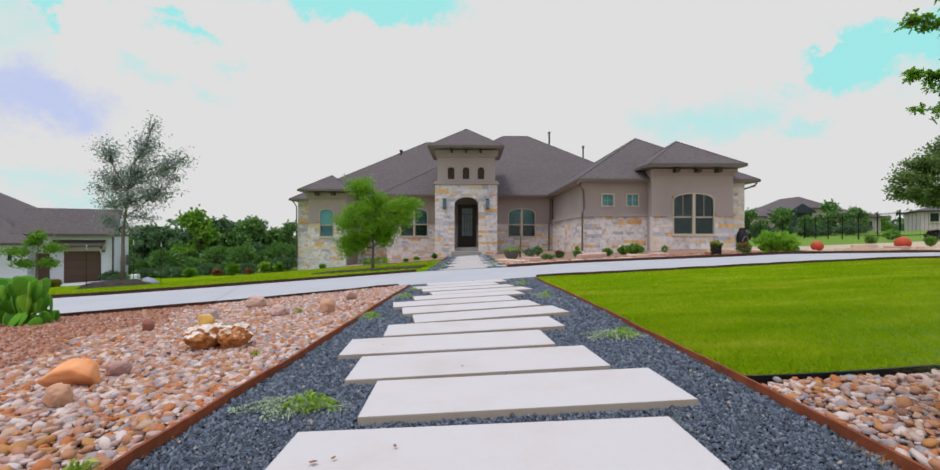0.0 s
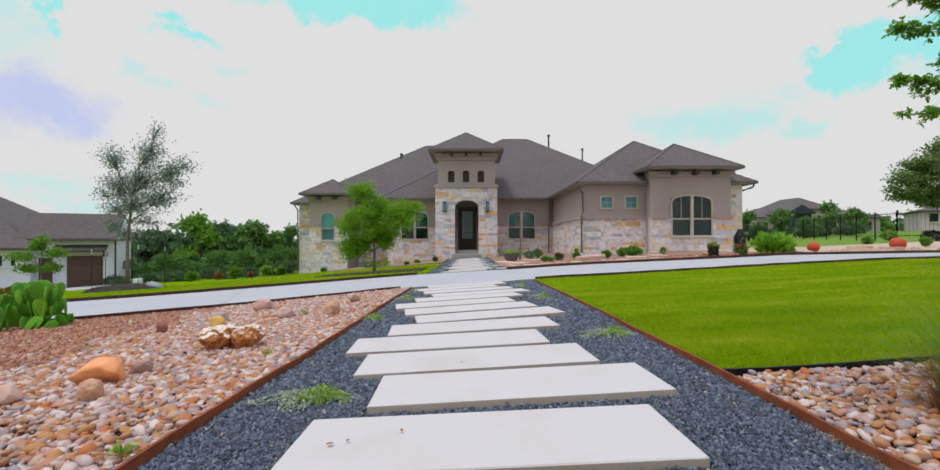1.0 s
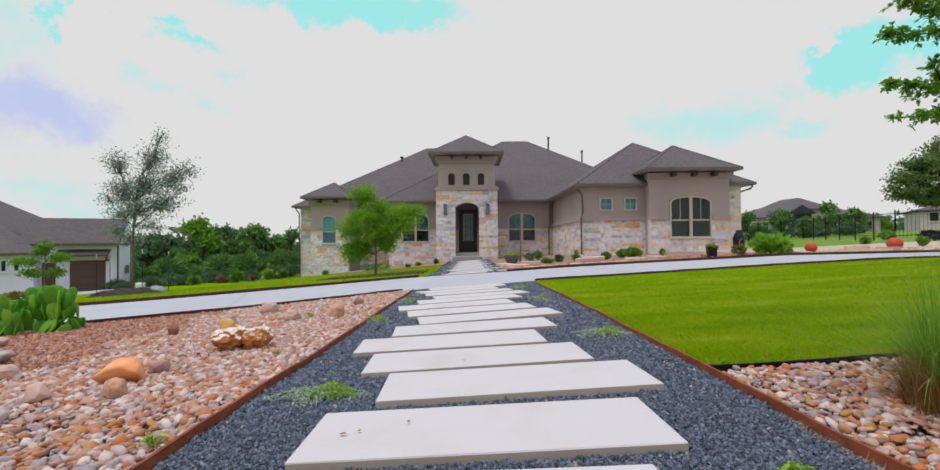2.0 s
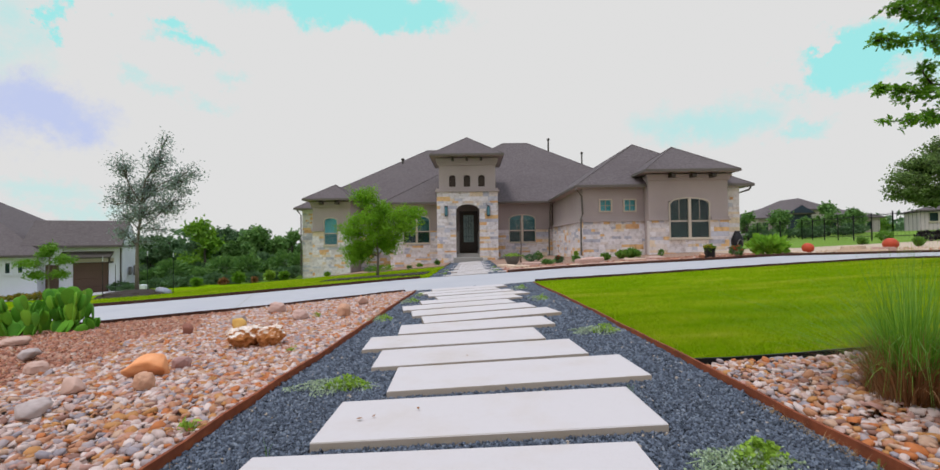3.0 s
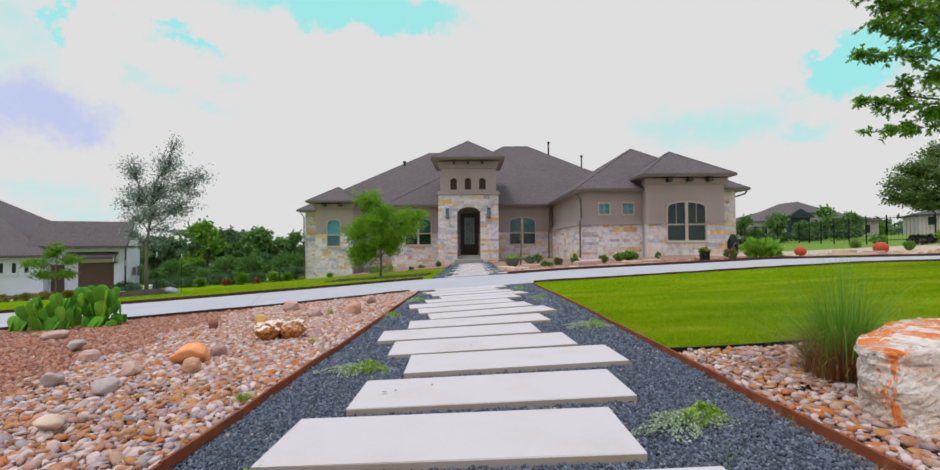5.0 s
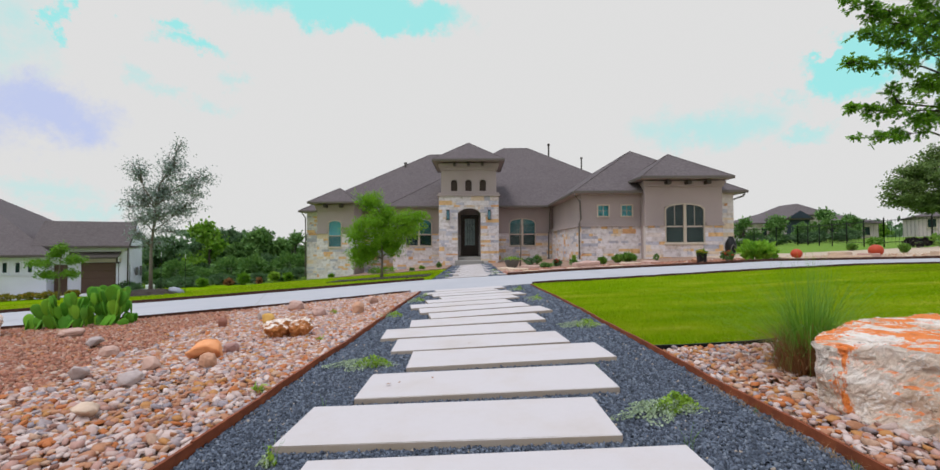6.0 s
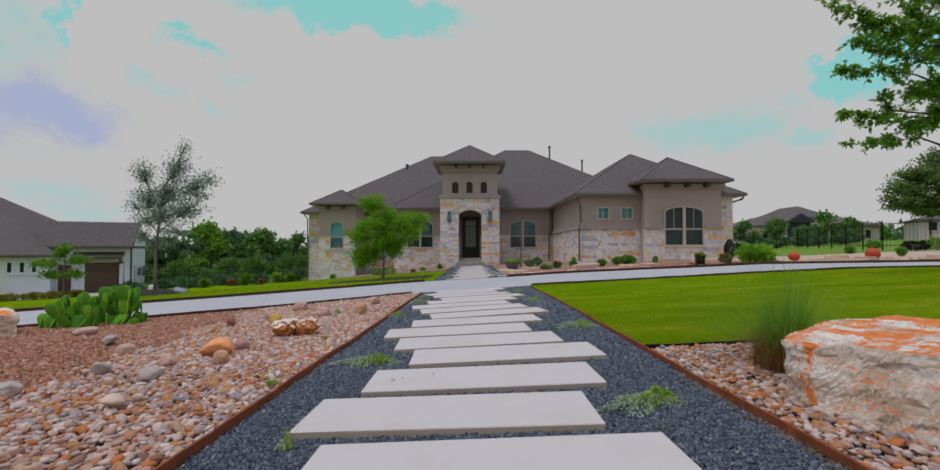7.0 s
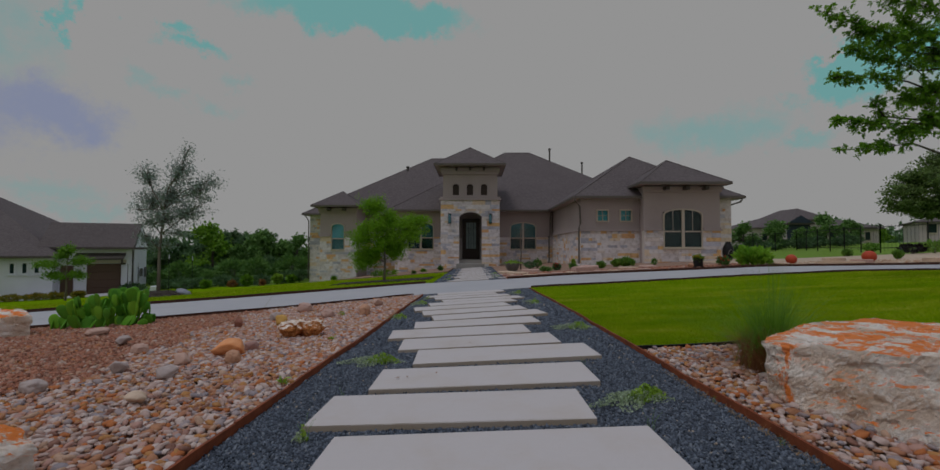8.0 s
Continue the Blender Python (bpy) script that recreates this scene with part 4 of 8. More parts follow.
downspout([(4.36, 17.95, EAVE - 0.15), (4.66, 18.25, EAVE - 0.4), (4.70, 18.28, 1.75), (4.62, 18.24, 1.55), (4.62, 18.24, 0.0)])
downspout([(4.55, 25.0, EAVE - 0.15), (4.58, 25.4, EAVE - 0.5), (4.58, 25.42, 1.6), (4.5, 25.35, 1.35), (4.5, 25.35, -0.2)])
downspout([(11.72, 18.2, EAVE - 0.10), (11.70, 18.3, EAVE - 0.20), (11.47, 18.80, EAVE - 0.32), (11.455, 18.85, EAVE - 0.45), (11.455, 18.85, 0.1)])
downspout([(-10.9, 27.3, EAVE - 0.15), (-10.72, 27.5, EAVE - 0.5), (-10.72, 27.52, -1.3)])
for x, y, z, r, h in ((5.7, 32.2, 6.9, 0.06, 1.15), (7.6, 30.0, 5.4, 0.05, 1.2), (-4.9, 31.5, 6.35, 0.07, 0.22)):
    vent = bmesh.new()
    tube(vent, [(x, y, z - (0.4 if h > 1 else 0.02)), (x, y, z + h)], r, 8)
    tube(vent, [(x, y, z + h), (x, y, z + h + 0.12)], r * 1.7, 8)
    part("vent_pipe", vent, M_BROWN_METAL, house, "roof vent pipe")

# ---- loose stone and gravel ----
rng = np.random.default_rng(7)


def pebble_base(seed, n=1):
    """A rounded pebble of 24 quads, about 1 across."""
    rnd = random.Random(seed)
    bm = bmesh.new()
    bmesh.ops.create_cube(bm, size=1.0)
    bmesh.ops.subdivide_edges(bm, edges=bm.edges[:], cuts=n, use_grid_fill=True)
    sx, sy, flat = rnd.uniform(0.9, 1.3), rnd.uniform(0.62, 0.95), rnd.uniform(0.36, 0.58)
    bm.verts.index_update()
    vs = []
    for v in bm.verts:
        d = v.co.normalized() * 0.62 + v.co * 0.32
        d *= 1 + rnd.uniform(-0.17, 0.15)
        vs.append((d.x * sx, d.y * sy, d.z * flat))
    fs = [[v.index for v in f.verts] for f in bm.faces if sum(v.co.z for v in f.verts) > -1.7]
    bm.free()
    return np.array(vs), np.array(fs)


def chip_base(seed):
    """An angular chip of six quads."""
    rnd = random.Random(seed)
    vs = np.array([(x + rnd.uniform(-0.22, 0.22), y * 0.8 + rnd.uniform(-0.2, 0.2), z * 0.55 + rnd.uniform(-0.12, 0.12)) for x in (-0.5, 0.5) for y in (-0.5, 0.5) for z in (-0.5, 0.5)])
    fs = np.array([(0, 1, 3, 2), (4, 6, 7, 5), (0, 4, 5, 1), (2, 3, 7, 6), (1, 5, 7, 3)])
    return vs, fs


def cobble_base(seed):
    """A rounded stone of nine quads for the middle distance."""
    rnd = random.Random(seed)
    sx, sy, flat = rnd.uniform(0.50, 0.66), rnd.uniform(0.36, 0.52), rnd.uniform(0.20, 0.30)
    vs = []
    for ring, (r, z) in enumerate(((0.86, -0.5), (1.0, 0.35), (0.58, 1.0))):
        for k in range(4):
            a = math.pi * (k / 2 + 0.25) + rnd.uniform(-0.25, 0.25)
            q = r * rnd.uniform(0.85, 1.12)
            vs.append((sx * q * math.cos(a) * 1.25, sy * q * math.sin(a) * 1.25, flat * (z + rnd.uniform(-0.1, 0.1))))
    fs = [(b + k, b + (k + 1) % 4, b + 4 + (k + 1) % 4, b + 4 + k) for b in (0, 4) for k in range(4)] + [(8, 9, 10, 11)]
    return np.array(vs), np.array(fs)


def strewn(name, bases, pts, sizes, mat, smooth, tilt=0.35):
    """Many stones joined into one mesh: copies of the bases at the points, turned and scaled at random."""
    allv, allf, start = [], [], 0
    kind = rng.integers(0, len(bases), len(pts))
    for k, (bv, bf) in enumerate(bases):
        sel = np.where(kind == k)[0]
        if not len(sel):
            continue
        a, tx, ty = rng.uniform(0, 2 * np.pi, len(sel)), rng.normal(0, tilt, len(sel)), rng.normal(0, tilt, len(sel))
        ca, sa = np.cos(a), np.sin(a)
        v = bv[None] * sizes[sel][:, None, None]
        x, y, z = v[..., 0], v[..., 1], v[..., 2]
        z, x = z + x * tx[:, None], x - z * tx[:, None]
        z, y = z + y * ty[:, None], y - z * ty[:, None]
        w = np.stack([x * ca[:, None] - y * sa[:, None], x * sa[:, None] + y * ca[:, None], z], -1) + pts[sel][:, None]
        allv.append(w.reshape(-1, 3))
        allf.append((bf[None] + (start + np.arange(len(sel))[:, None, None] * len(bv))).reshape(-1, 4))
        start += len(sel) * len(bv)
    return mesh_arrays(name, np.concatenate(allv), np.concatenate(allf), mat, smooth)


def spread(x0, x1, y0, y1, step, keep, jitter=0.45):
    """Jittered grid points of the plan that keep(x, y) accepts."""
    gx, gy = np.meshgrid(np.arange(x0, x1, step), np.arange(y0, y1, step), indexing="ij")
    p = np.stack([gx.ravel(), gy.ravel()], -1) + rng.uniform(-jitter, jitter, (gx.size, 2)) * step
    return p[keep(p[:, 0], p[:, 1])]


DF = np.vectorize(DRIVE_FRONT)
BL = np.vectorize(BLACK_LINE)
PEBBLES = [pebble_base(i) for i in range(8)]
SMALL_PEBBLES = [chip_base(40 + i) for i in range(8)]
COBBLES = [cobble_base(60 + i) for i in range(10)]
CHIPS = [chip_base(i) for i in range(8)]


def pea_zone(x, y):
    """Where the bed is of small reddish gravel instead of river rock."""
    edge = np.interp(y, (0.6, 1.3, 1.8, 2.6, 3.4, 4.3, 7), (-2.9, -2.55, -2.45, -2.62, -2.75, -2.8, -3.6))
    return (x < edge + 0.12 * np.sin(y * 5.1) + 0.06 * np.sin(y * 13.0)) & (y > 0.75 + 0.1 * np.sin(x * 4))


def rocks(bed, x0, x1, y0, y1, step, keep, near, size=(0.013, 0.027)):
    """River rock over a bed: those of the stretch called near are parts of their own, the rest is one part."""
    p = spread(x0, x1, y0, y1, step, keep)
    s = rng.uniform(*size, len(p)) * rng.choice((0.6, 0.8, 0.95, 1.1, 1.3), len(p))
    p = np.column_stack([p, zgv(p[:, 0], p[:, 1]) - 0.026 + rng.uniform(-0.008, 0.012, len(p)) + s * 0.16])
    close = np.where(near(p[:, 0], p[:, 1]))[0][:300]
    far = np.setdiff1d(np.arange(len(p)), close)
    rest = new("river_rocks", strewn("river_rocks", PEBBLES, p[far], s[far], M_RIVER_ALL, True))
    rest.parent = bed
    tagged(rest, "rounded tan, orange and grey river rocks", "", "", "stuff")
    meshes = []
    for v, f in PEBBLES:
        meshes.append(mesh_arrays("river_rock", v, f, M_RIVER, True))
    for k in close:
        ob = new("river_rock", meshes[int(rng.integers(0, 8))])
        ob.parent = bed
        ob.matrix_basis = pose(*p[k], rng.normal(0, 14), rng.normal(0, 14), rng.uniform(0, 360)) @ Matrix.Scale(s[k], 4)


WEST, EAST = bpy.data.objects["rock_bed_west"], bpy.data.objects["rock_bed_east"]
west_ok = lambda x, y: (x < np.interp(y, (1.3, 1.9, 2.5, 3.5, 5.7), (-0.975, -0.96, -0.93, -0.925, -0.94))) & (y < DF(x) - 0.08) & ~pea_zone(x, y)
east_ok = lambda x, y: (x > PATH_R + 0.042) & (y < BL(x) - 0.04)
in_west = lambda x, y: west_ok(x, y) & (x > -1.06 * (y + 1.4) - 0.15) & (y > -0.05)
in_east = lambda x, y: east_ok(x, y) & ~((x > 1.62) & (x < 2.7) & (y > 0.25) & (y < 1.0)) & (x < 1.06 * (y + 1.4) + 0.15) & (y > -0.05)
rocks(WEST, -3.7, -0.94, -0.3, 1.75, 0.0220, in_west, lambda x, y: (x > -1.45) & (y > 0.2) & (y < 0.62))
rocks(EAST, 1.18, 3.4, -0.3, 1.95, 0.0205, in_east, lambda x, y: (x < 1.5) & (y > 0.1) & (y < 0.75), (0.0125, 0.0250))
for bed, reach, step, size, keep in ((WEST, (-4.5, -0.93, 1.75, 4.2), 0.0250, (0.017, 0.040), west_ok), (WEST, (-4.5, -0.95, 4.2, 7.4), 0.031, (0.020, 0.040), west_ok), (WEST, (-8.0, -0.95, -6.9, 1.75), 0.11, (0.075, 0.12), lambda x, y: west_ok(x, y) & ~in_west(x, y)),
                                     (EAST, (1.18, 8.0, -6.9, 1.95), 0.11, (0.075, 0.12), lambda x, y: east_ok(x, y) & ~in_east(x, y))):
    p = spread(*reach, step, keep)
    s = rng.uniform(*size, len(p))
    more = new("river_rocks", strewn("river_rocks", COBBLES, np.column_stack([p, zgv(p[:, 0], p[:, 1]) - 0.024 + s * 0.16]), 1.15 * s, M_RIVER_ALL, True))
    more.parent = bed
    tagged(more, "rounded tan, orange and grey river rocks", "", "", "stuff")
p = spread(-8.5, -2.2, 0.6, 6.0, 0.0275, lambda x, y: pea_zone(x, y) & (y < DF(x) - 0.06) & (x > -1.06 * (y + 1.45) - 0.2))
s = rng.uniform(0.013, 0.030, len(p))
pea = new("pea_gravel", strewn("pea_gravel", SMALL_PEBBLES, np.column_stack([p, zgv(p[:, 0], p[:, 1]) - 0.03 + rng.uniform(0, 0.012, len(p))]), s, M_PEA, False))
pea.parent = WEST
tagged(pea, "small reddish-brown gravel", "", "", "stuff")
DBK = np.vectorize(DRIVE_BACK)
for bed, x0, x1, mat, what in (("planting_bed", 1.0, 9.0, M_PEA, "small reddish-brown gravel"), ("gravel_bed", 9.0, 15.0, M_SAND_GRAVEL, "pale sandy gravel")):
    p = spread(x0, x1, 10.4, 14.6, 0.085, lambda x, y: (y > DBK(x) + 0.12) & (y < DBK(x) + 2.8))
    s = rng.uniform(0.022, 0.06, len(p))
    pea = new("bed_stones", strewn("bed_stones", SMALL_PEBBLES, np.column_stack([p, zgv(p[:, 0], p[:, 1]) - 0.03 + rng.uniform(0, 0.012, len(p))]), s, mat, False))
    pea.parent = bpy.data.objects[bed]
    tagged(pea, what, "", "", "stuff")
GRAVEL = bpy.data.objects["gravel_path_bed"]
slab_at = [(pose(x, y, 0, 0, 0, t).inverted()) for x, y, t in STEPS]


def off_slabs(p):
    keep = np.ones(len(p), bool)
    for m in slab_at:
        u = m[0][0] * p[:, 0] + m[0][1] * p[:, 1] + m[0][3]
        v = m[1][0] * p[:, 0] + m[1][1] * p[:, 1] + m[1][3]
        keep &= ~((u > -0.004) & (u < 1.214) & (v > -0.004) & (v < 0.409))
    return p[keep]


for y0, y1, step, sz in ((-6.9, -0.2, 0.034, (0.028, 0.044)), (-0.2, 1.6, 0.0074, (0.0052, 0.0098)), (1.6, 3.2, 0.0102, (0.0072, 0.0135)), (3.2, 7.7, 0.0180, (0.012, 0.020))):
    p = off_slabs(spread(-0.935, 1.165, y0, y1, step, lambda x, y: (y < DF(x) - 0.03) & (x > np.interp(y, (1.3, 1.9, 2.5, 3.5, 5.7), (-0.935, -0.92, -0.89, -0.882, -0.90))) & (x < np.interp(y, (1.8, 2.4, 2.9, 3.5, 7.3), (1.165, 1.157, 1.147, 1.157, 1.14)))))
    s = rng.uniform(*sz, len(p))
    z = zgv(p[:, 0], p[:, 1]) - 0.036 + rng.uniform(0, 0.010, len(p))
    g = new("basalt_gravel", strewn("basalt_gravel", CHIPS, np.column_stack([p, z]), s, M_BASALT, False, 0.6))
    g.parent = GRAVEL
    tagged(g, "dark blue-grey basalt chippings", "", "", "stuff")
p = spread(-1.08, 0.93, 11.2, 23.0, 0.05, lambda x, y: (x < -0.6) | (x > 0.45))
g = new("basalt_gravel", strewn("basalt_gravel", CHIPS, np.column_stack([p, zgv(p[:, 0], p[:, 1]) - 0.035]), rng.uniform(0.02, 0.04, len(p)), M_BASALT, False, 0.6))
g.parent = bpy.data.objects["gravel_walk_bed"]
tagged(g, "dark blue-grey basalt chippings", "", "", "stuff")


# ---- boulders ----
def boulder_material(name, white, tan, orange, amount, scale=5.0, favour=0.34):
    """Weathered limestone: mottled crust, pits and pale veins, with orange crust that favours its upper faces."""
    m = Mat(name, 0.9, 0.0, 0.2)
    base = m.ramp(m.noise(scale * 0.6, 10, 0.72, stretch=(1, 1, 2.0)), [(0.36, tuple(v * 0.66 for v in tan)), (0.45, tan), (0.53, white), (0.62, tan)])
    vein = m.ramp(m.noise(scale * 1.7, 7, 0.66, stretch=(1, 1, 1.8)), [(0.476, (0, 0, 0)), (0.5, (1, 1, 1)), (0.524, (0, 0, 0))])
    base = m.mix(0.8, base, m.mix(vein, (0, 0, 0), tuple(v * 0.34 for v in white)), "ADD")
    sep = m.N.new("ShaderNodeSeparateXYZ")
    m.L.new(m.normal, sep.inputs[0])

    def calc(op, a, b):
        n = m.N.new("ShaderNodeMath")
        n.operation = op
        for k, v in enumerate((a, b)):
            if isinstance(v, (int, float)):
                n.inputs[k].default_value = v
            else:
                m.L.new(v, n.inputs[k])
        return n.outputs[0]

    spot = calc("ADD", m.noise(scale * 0.9, 9, 0.68), calc("MULTIPLY", sep.outputs["Z"], favour))
    mask = m.ramp(spot, [(1 - amount, (0, 0, 0)), (1 - amount + 0.05, (1, 1, 1))])
    rust = m.ramp(m.noise(scale * 4, 7, 0.7), [(0.3, tuple(v * 0.5 for v in orange)), (0.47, orange), (0.66, tuple(min(1, v * 1.2 + 0.06) for v in orange)), (0.74, white)])
    pits = m.ramp(m.voronoi(scale * 2.6), [(0.06, (0.34, 0.25, 0.17)), (0.13, (1, 1, 1))])
    dirt = m.ramp(m.noise(scale * 3.1, 7, 0.7), [(0.30, (0.66, 0.52, 0.40)), (0.42, (1, 1, 1))])
    hgt = m.mix(0.5, m.noise(scale * 5, 9, 0.75), m.noise(scale * 13, 6, 0.7))
    c = m.mix(mask, base, rust)
    m.color(m.mix(0.75, m.mix(0.6, c, dirt, "MULTIPLY"), pits, "MULTIPLY")).bump(hgt, 1.0, 0.02)
    return m.m


def pale_boulder_material():
    """Bedded white limestone: tan bands, fine white veins and dark vugs, with flakes of orange crust on the upper faces and rusty runs."""
    m = Mat("white_boulder", 0.9, 0.0, 0.2)
    band = m.ramp(m.noise(3.2, 9, 0.66, stretch=(1, 1, 1.5)), [(0.34, (0.63, 0.46, 0.34)), (0.45, (0.76, 0.615, 0.51)), (0.53, (0.88, 0.79, 0.72)), (0.64, (0.74, 0.585, 0.47))])
    grit = m.ramp(m.noise(52, 9, 0.78), [(0.32, (0.70, 0.62, 0.54)), (0.45, (0.98, 0.97, 0.96)), (0.66, (1.15, 1.15, 1.15))])
    base = m.mix(0.85, band, grit, "MULTIPLY")
    vein = m.ramp(m.noise(7.5, 7, 0.66, stretch=(1, 1, 1.6)), [(0.480, (0, 0, 0)), (0.5, (1, 1, 1)), (0.516, (0, 0, 0))])
    base = m.mix(m.mix(0.75, (0.0, 0.0, 0.0), vein), base, (0.90, 0.86, 0.84))
    vug = m.ramp(m.noise(20, 8, 0.74, stretch=(0.8, 0.8, 2.0)), [(0.355, (0.22, 0.14, 0.09)), (0.375, (1, 1, 1))])
    base = m.mix(0.85, base, vug, "MULTIPLY")
    sep = m.N.new("ShaderNodeSeparateXYZ")
    m.L.new(m.normal, sep.inputs[0])

    def calc(op, a, b):
        n = m.N.new("ShaderNodeMath")
        n.operation = op
        for k, v in enumerate((a, b)):
            if isinstance(v, (int, float)):
                n.inputs[k].default_value = v
            else:
                m.L.new(v, n.inputs[k])
        return n.outputs[0]

    upward = m.ramp(sep.outputs["Z"], [(0.48, (0, 0, 0)), (0.78, (1, 1, 1))])
    flake = m.ramp(m.noise(7.0, 10, 0.72), [(0.470, (0, 0, 0)), (0.485, (1, 1, 1))])
    run = m.ramp(m.noise(2.9, 8, 0.72, stretch=(1.0, 1.0, 0.5)), [(0.79, (0, 0, 0)), (0.805, (1, 1, 1))])
    away = m.N.new("ShaderNodeVectorMath")
    away.operation = "DISTANCE"
    away.inputs[1].default_value = (1.40, 0.655, 0)
    m.L.new(m.scaled(m.pos, (1, 1, 0.1)), away.inputs[0])
    near = calc("SUBTRACT", 0.56, calc("MULTIPLY", away.outputs["Value"], 2.6))
    drip = m.ramp(calc("ADD", calc("MULTIPLY", m.noise(11, 8, 0.7, stretch=(1, 1, 0.4)), 0.75), calc("MAXIMUM", near, 0.0)), [(0.835, (0, 0, 0)), (0.87, (1, 1, 1))])
    mask = calc("MAXIMUM", calc("MAXIMUM", calc("MULTIPLY", upward, flake), run), drip)
    rust = m.ramp(m.noise(24, 7, 0.7), [(0.30, (0.42, 0.10, 0.02)), (0.43, (0.86, 0.20, 0.012)), (0.64, (0.92, 0.25, 0.03)), (0.76, (0.88, 0.66, 0.50))])
    hgt = m.mix(0.4, m.noise(45, 10, 0.8), m.noise(130, 6, 0.75))
    m.color(m.mix(calc("MULTIPLY", mask, 0.92), base, rust)).bump(hgt, 1.0, 0.016)
    return m.m


M_BOULDER = pale_boulder_material()
M_ROCK_CREAM = boulder_material("cream_rock", (0.90, 0.80, 0.72), (0.70, 0.53, 0.42), (0.50, 0.19, 0.055), 0.66, 7.0, -0.30)
M_ROCK_GREY = speckled("grey_rock", (0.27, 0.205, 0.185), (0.49, 0.40, 0.375), 22, 0.85, 6.0, 0.5, 0.006)
M_ROCK_PINK = speckled("pink_rock", (0.44, 0.275, 0.22), (0.56, 0.37, 0.30), 22, 0.85, 6.0, 0.5, 0.006)
M_ROCK_FLAME = speckled("flame_rock", (0.64, 0.19, 0.045), (0.82, 0.38, 0.18), 14, 0.85, 9.0, 0.7, 0.008)
M_ROCK_OCHRE = speckled("ochre_rock", (0.52, 0.27, 0.06), (0.66, 0.40, 0.12), 18, 0.85, 7.0, 0.6, 0.008)
M_ROCK_DUSK = speckled("dusky_rock", (0.30, 0.165, 0.145), (0.42, 0.25, 0.22), 20, 0.85, 6.0, 0.5, 0.006)
M_ROCK_RED = speckled("red_rock", (0.20, 0.075, 0.055), (0.32, 0.14, 0.10), 22, 0.85, 6.0, 0.5, 0.006)
M_ROCK_SAND = speckled("sandy_rock", (0.52, 0.36, 0.25), (0.66, 0.50, 0.38), 22, 0.85, 6.0, 0.5, 0.006)
M_ROCK_BUFF = speckled("buff_rock", (0.46, 0.225, 0.13), (0.56, 0.32, 0.21), 22, 0.85, 6.0, 0.5, 0.006)
M_ROCK_TAN = speckled("tan_rock", (0.44, 0.265, 0.215), (0.56, 0.375, 0.32), 22, 0.85, 6.0, 0.5, 0.006)


def blocky_boulder(name, plan, bottom, top, mat, label, seed=1, rough=0.035, tilt=(0, 0), fine=0.035):
    """A broken block of layered limestone over a plan polygon."""
    noise.seed_set(seed)
    P = [Vector((*p, 0)) for p in plan]
    c = sum(P, Vector()) / len(P)
    ring = []
    for a, b in zip(P, P[1:] + P[:1]):
        n = max(3, int((b - a).length / fine))
        ring += [a.lerp(b, k / n) for k in range(n)]
    verts, faces = [], []
    levels = int(16 * 0.035 / fine)
    n = len(ring)

    def put(q, z, amp):
        w = Vector((q.x, q.y, z))
        d = noise.noise_vector(w * 3.1) * amp * 0.5 + noise.noise_vector(w * 24.0) * amp * 0.22 + noise.noise_vector(w * 60.0) * amp * 0.18
        # broken facets, each tilted its own way, at two sizes
        for size, share in ((4.2, 1.0), (11.0, 0.5)):
            u = Vector((w.x, w.y, w.z * 1.6)) * size
            at = noise.voronoi(u)[1][0]
            tilt_of = noise.noise_vector(at * 7.3)
            d += tilt_of.normalized() * (u - at).dot(noise.noise_vector(at * 3.7)) * amp * share * 1.5
        return tuple(w + d)

    for k in range(levels):
        f = k / (levels - 1)
        pull = 1.0 - 0.035 * f - (0.025 * max(0, f - 0.9) / 0.1)
        for q in ring:
            r = c + (q - c) * pull
            z = bottom + (top + tilt[0] * (r.x - c.x) + tilt[1] * (r.y - c.y) - bottom) * f
            verts.append(put(r, z, rough))
    for k in range(levels - 1):
        for i in range(n):
            j = (i + 1) % n
            faces.append((k * n + i, k * n + j, (k + 1) * n + j, (k + 1) * n + i))
    start = (levels - 1) * n
    for s in [1 - k / (levels * 0.9) for k in range(1, int(levels * 0.9))]:
        b = len(verts)
        for q in ring:
            r = c + (q - c) * 0.9 * s
            verts.append(put(r, top + tilt[0] * (r.x - c.x) + tilt[1] * (r.y - c.y) + 0.03 * (1 - s) + 1.6 * rough * noise.noise(Vector((r.x, r.y, 0)) * 5.5), rough))
        for i in range(n):
            j = (i + 1) % n
            faces.append((start + i, start + j, b + j, b + i))
        start = b
    verts.append((c.x, c.y, top + 0.03))
    for i in range(n):
        faces.append((start + i, start + (i + 1) % n, len(verts) - 1))
    me = mesh_of(name, verts, faces, mat)
    return tagged(new(name, me), label, "boulder")


def round_rock(name, x, y, wide, deep, high, mat, label, seed, sink=0.25, turn=0.0, sharp=0.18):
    noise.seed_set(seed)
    bm = bmesh.new()
    bmesh.ops.create_icosphere(bm, subdivisions=4, radius=1.0)
    for v in bm.verts:
        d = v.co.normalized()
        r = 1 + sharp * noise.noise(d * 1.6 + Vector((seed, 0, 0))) + sharp * 0.6 * noise.noise(d * 3.7 + Vector((0, seed, 0))) + 0.05 * noise.noise(d * 11)
        d = Vector((math.copysign(abs(d.x) ** 0.8, d.x), math.copysign(abs(d.y) ** 0.8, d.y), math.copysign(abs(d.z) ** 0.75, d.z)))
        v.co = Vector((d.x * wide / 2, d.y * deep / 2, d.z * high / 2)) * r
    ob = tagged(part(name, bm, mat, None, "", True), label, "rock")
    ob.matrix_basis = pose(x, y, zg(x, y) + high * (0.5 - sink), 0, 0, turn)
    return ob


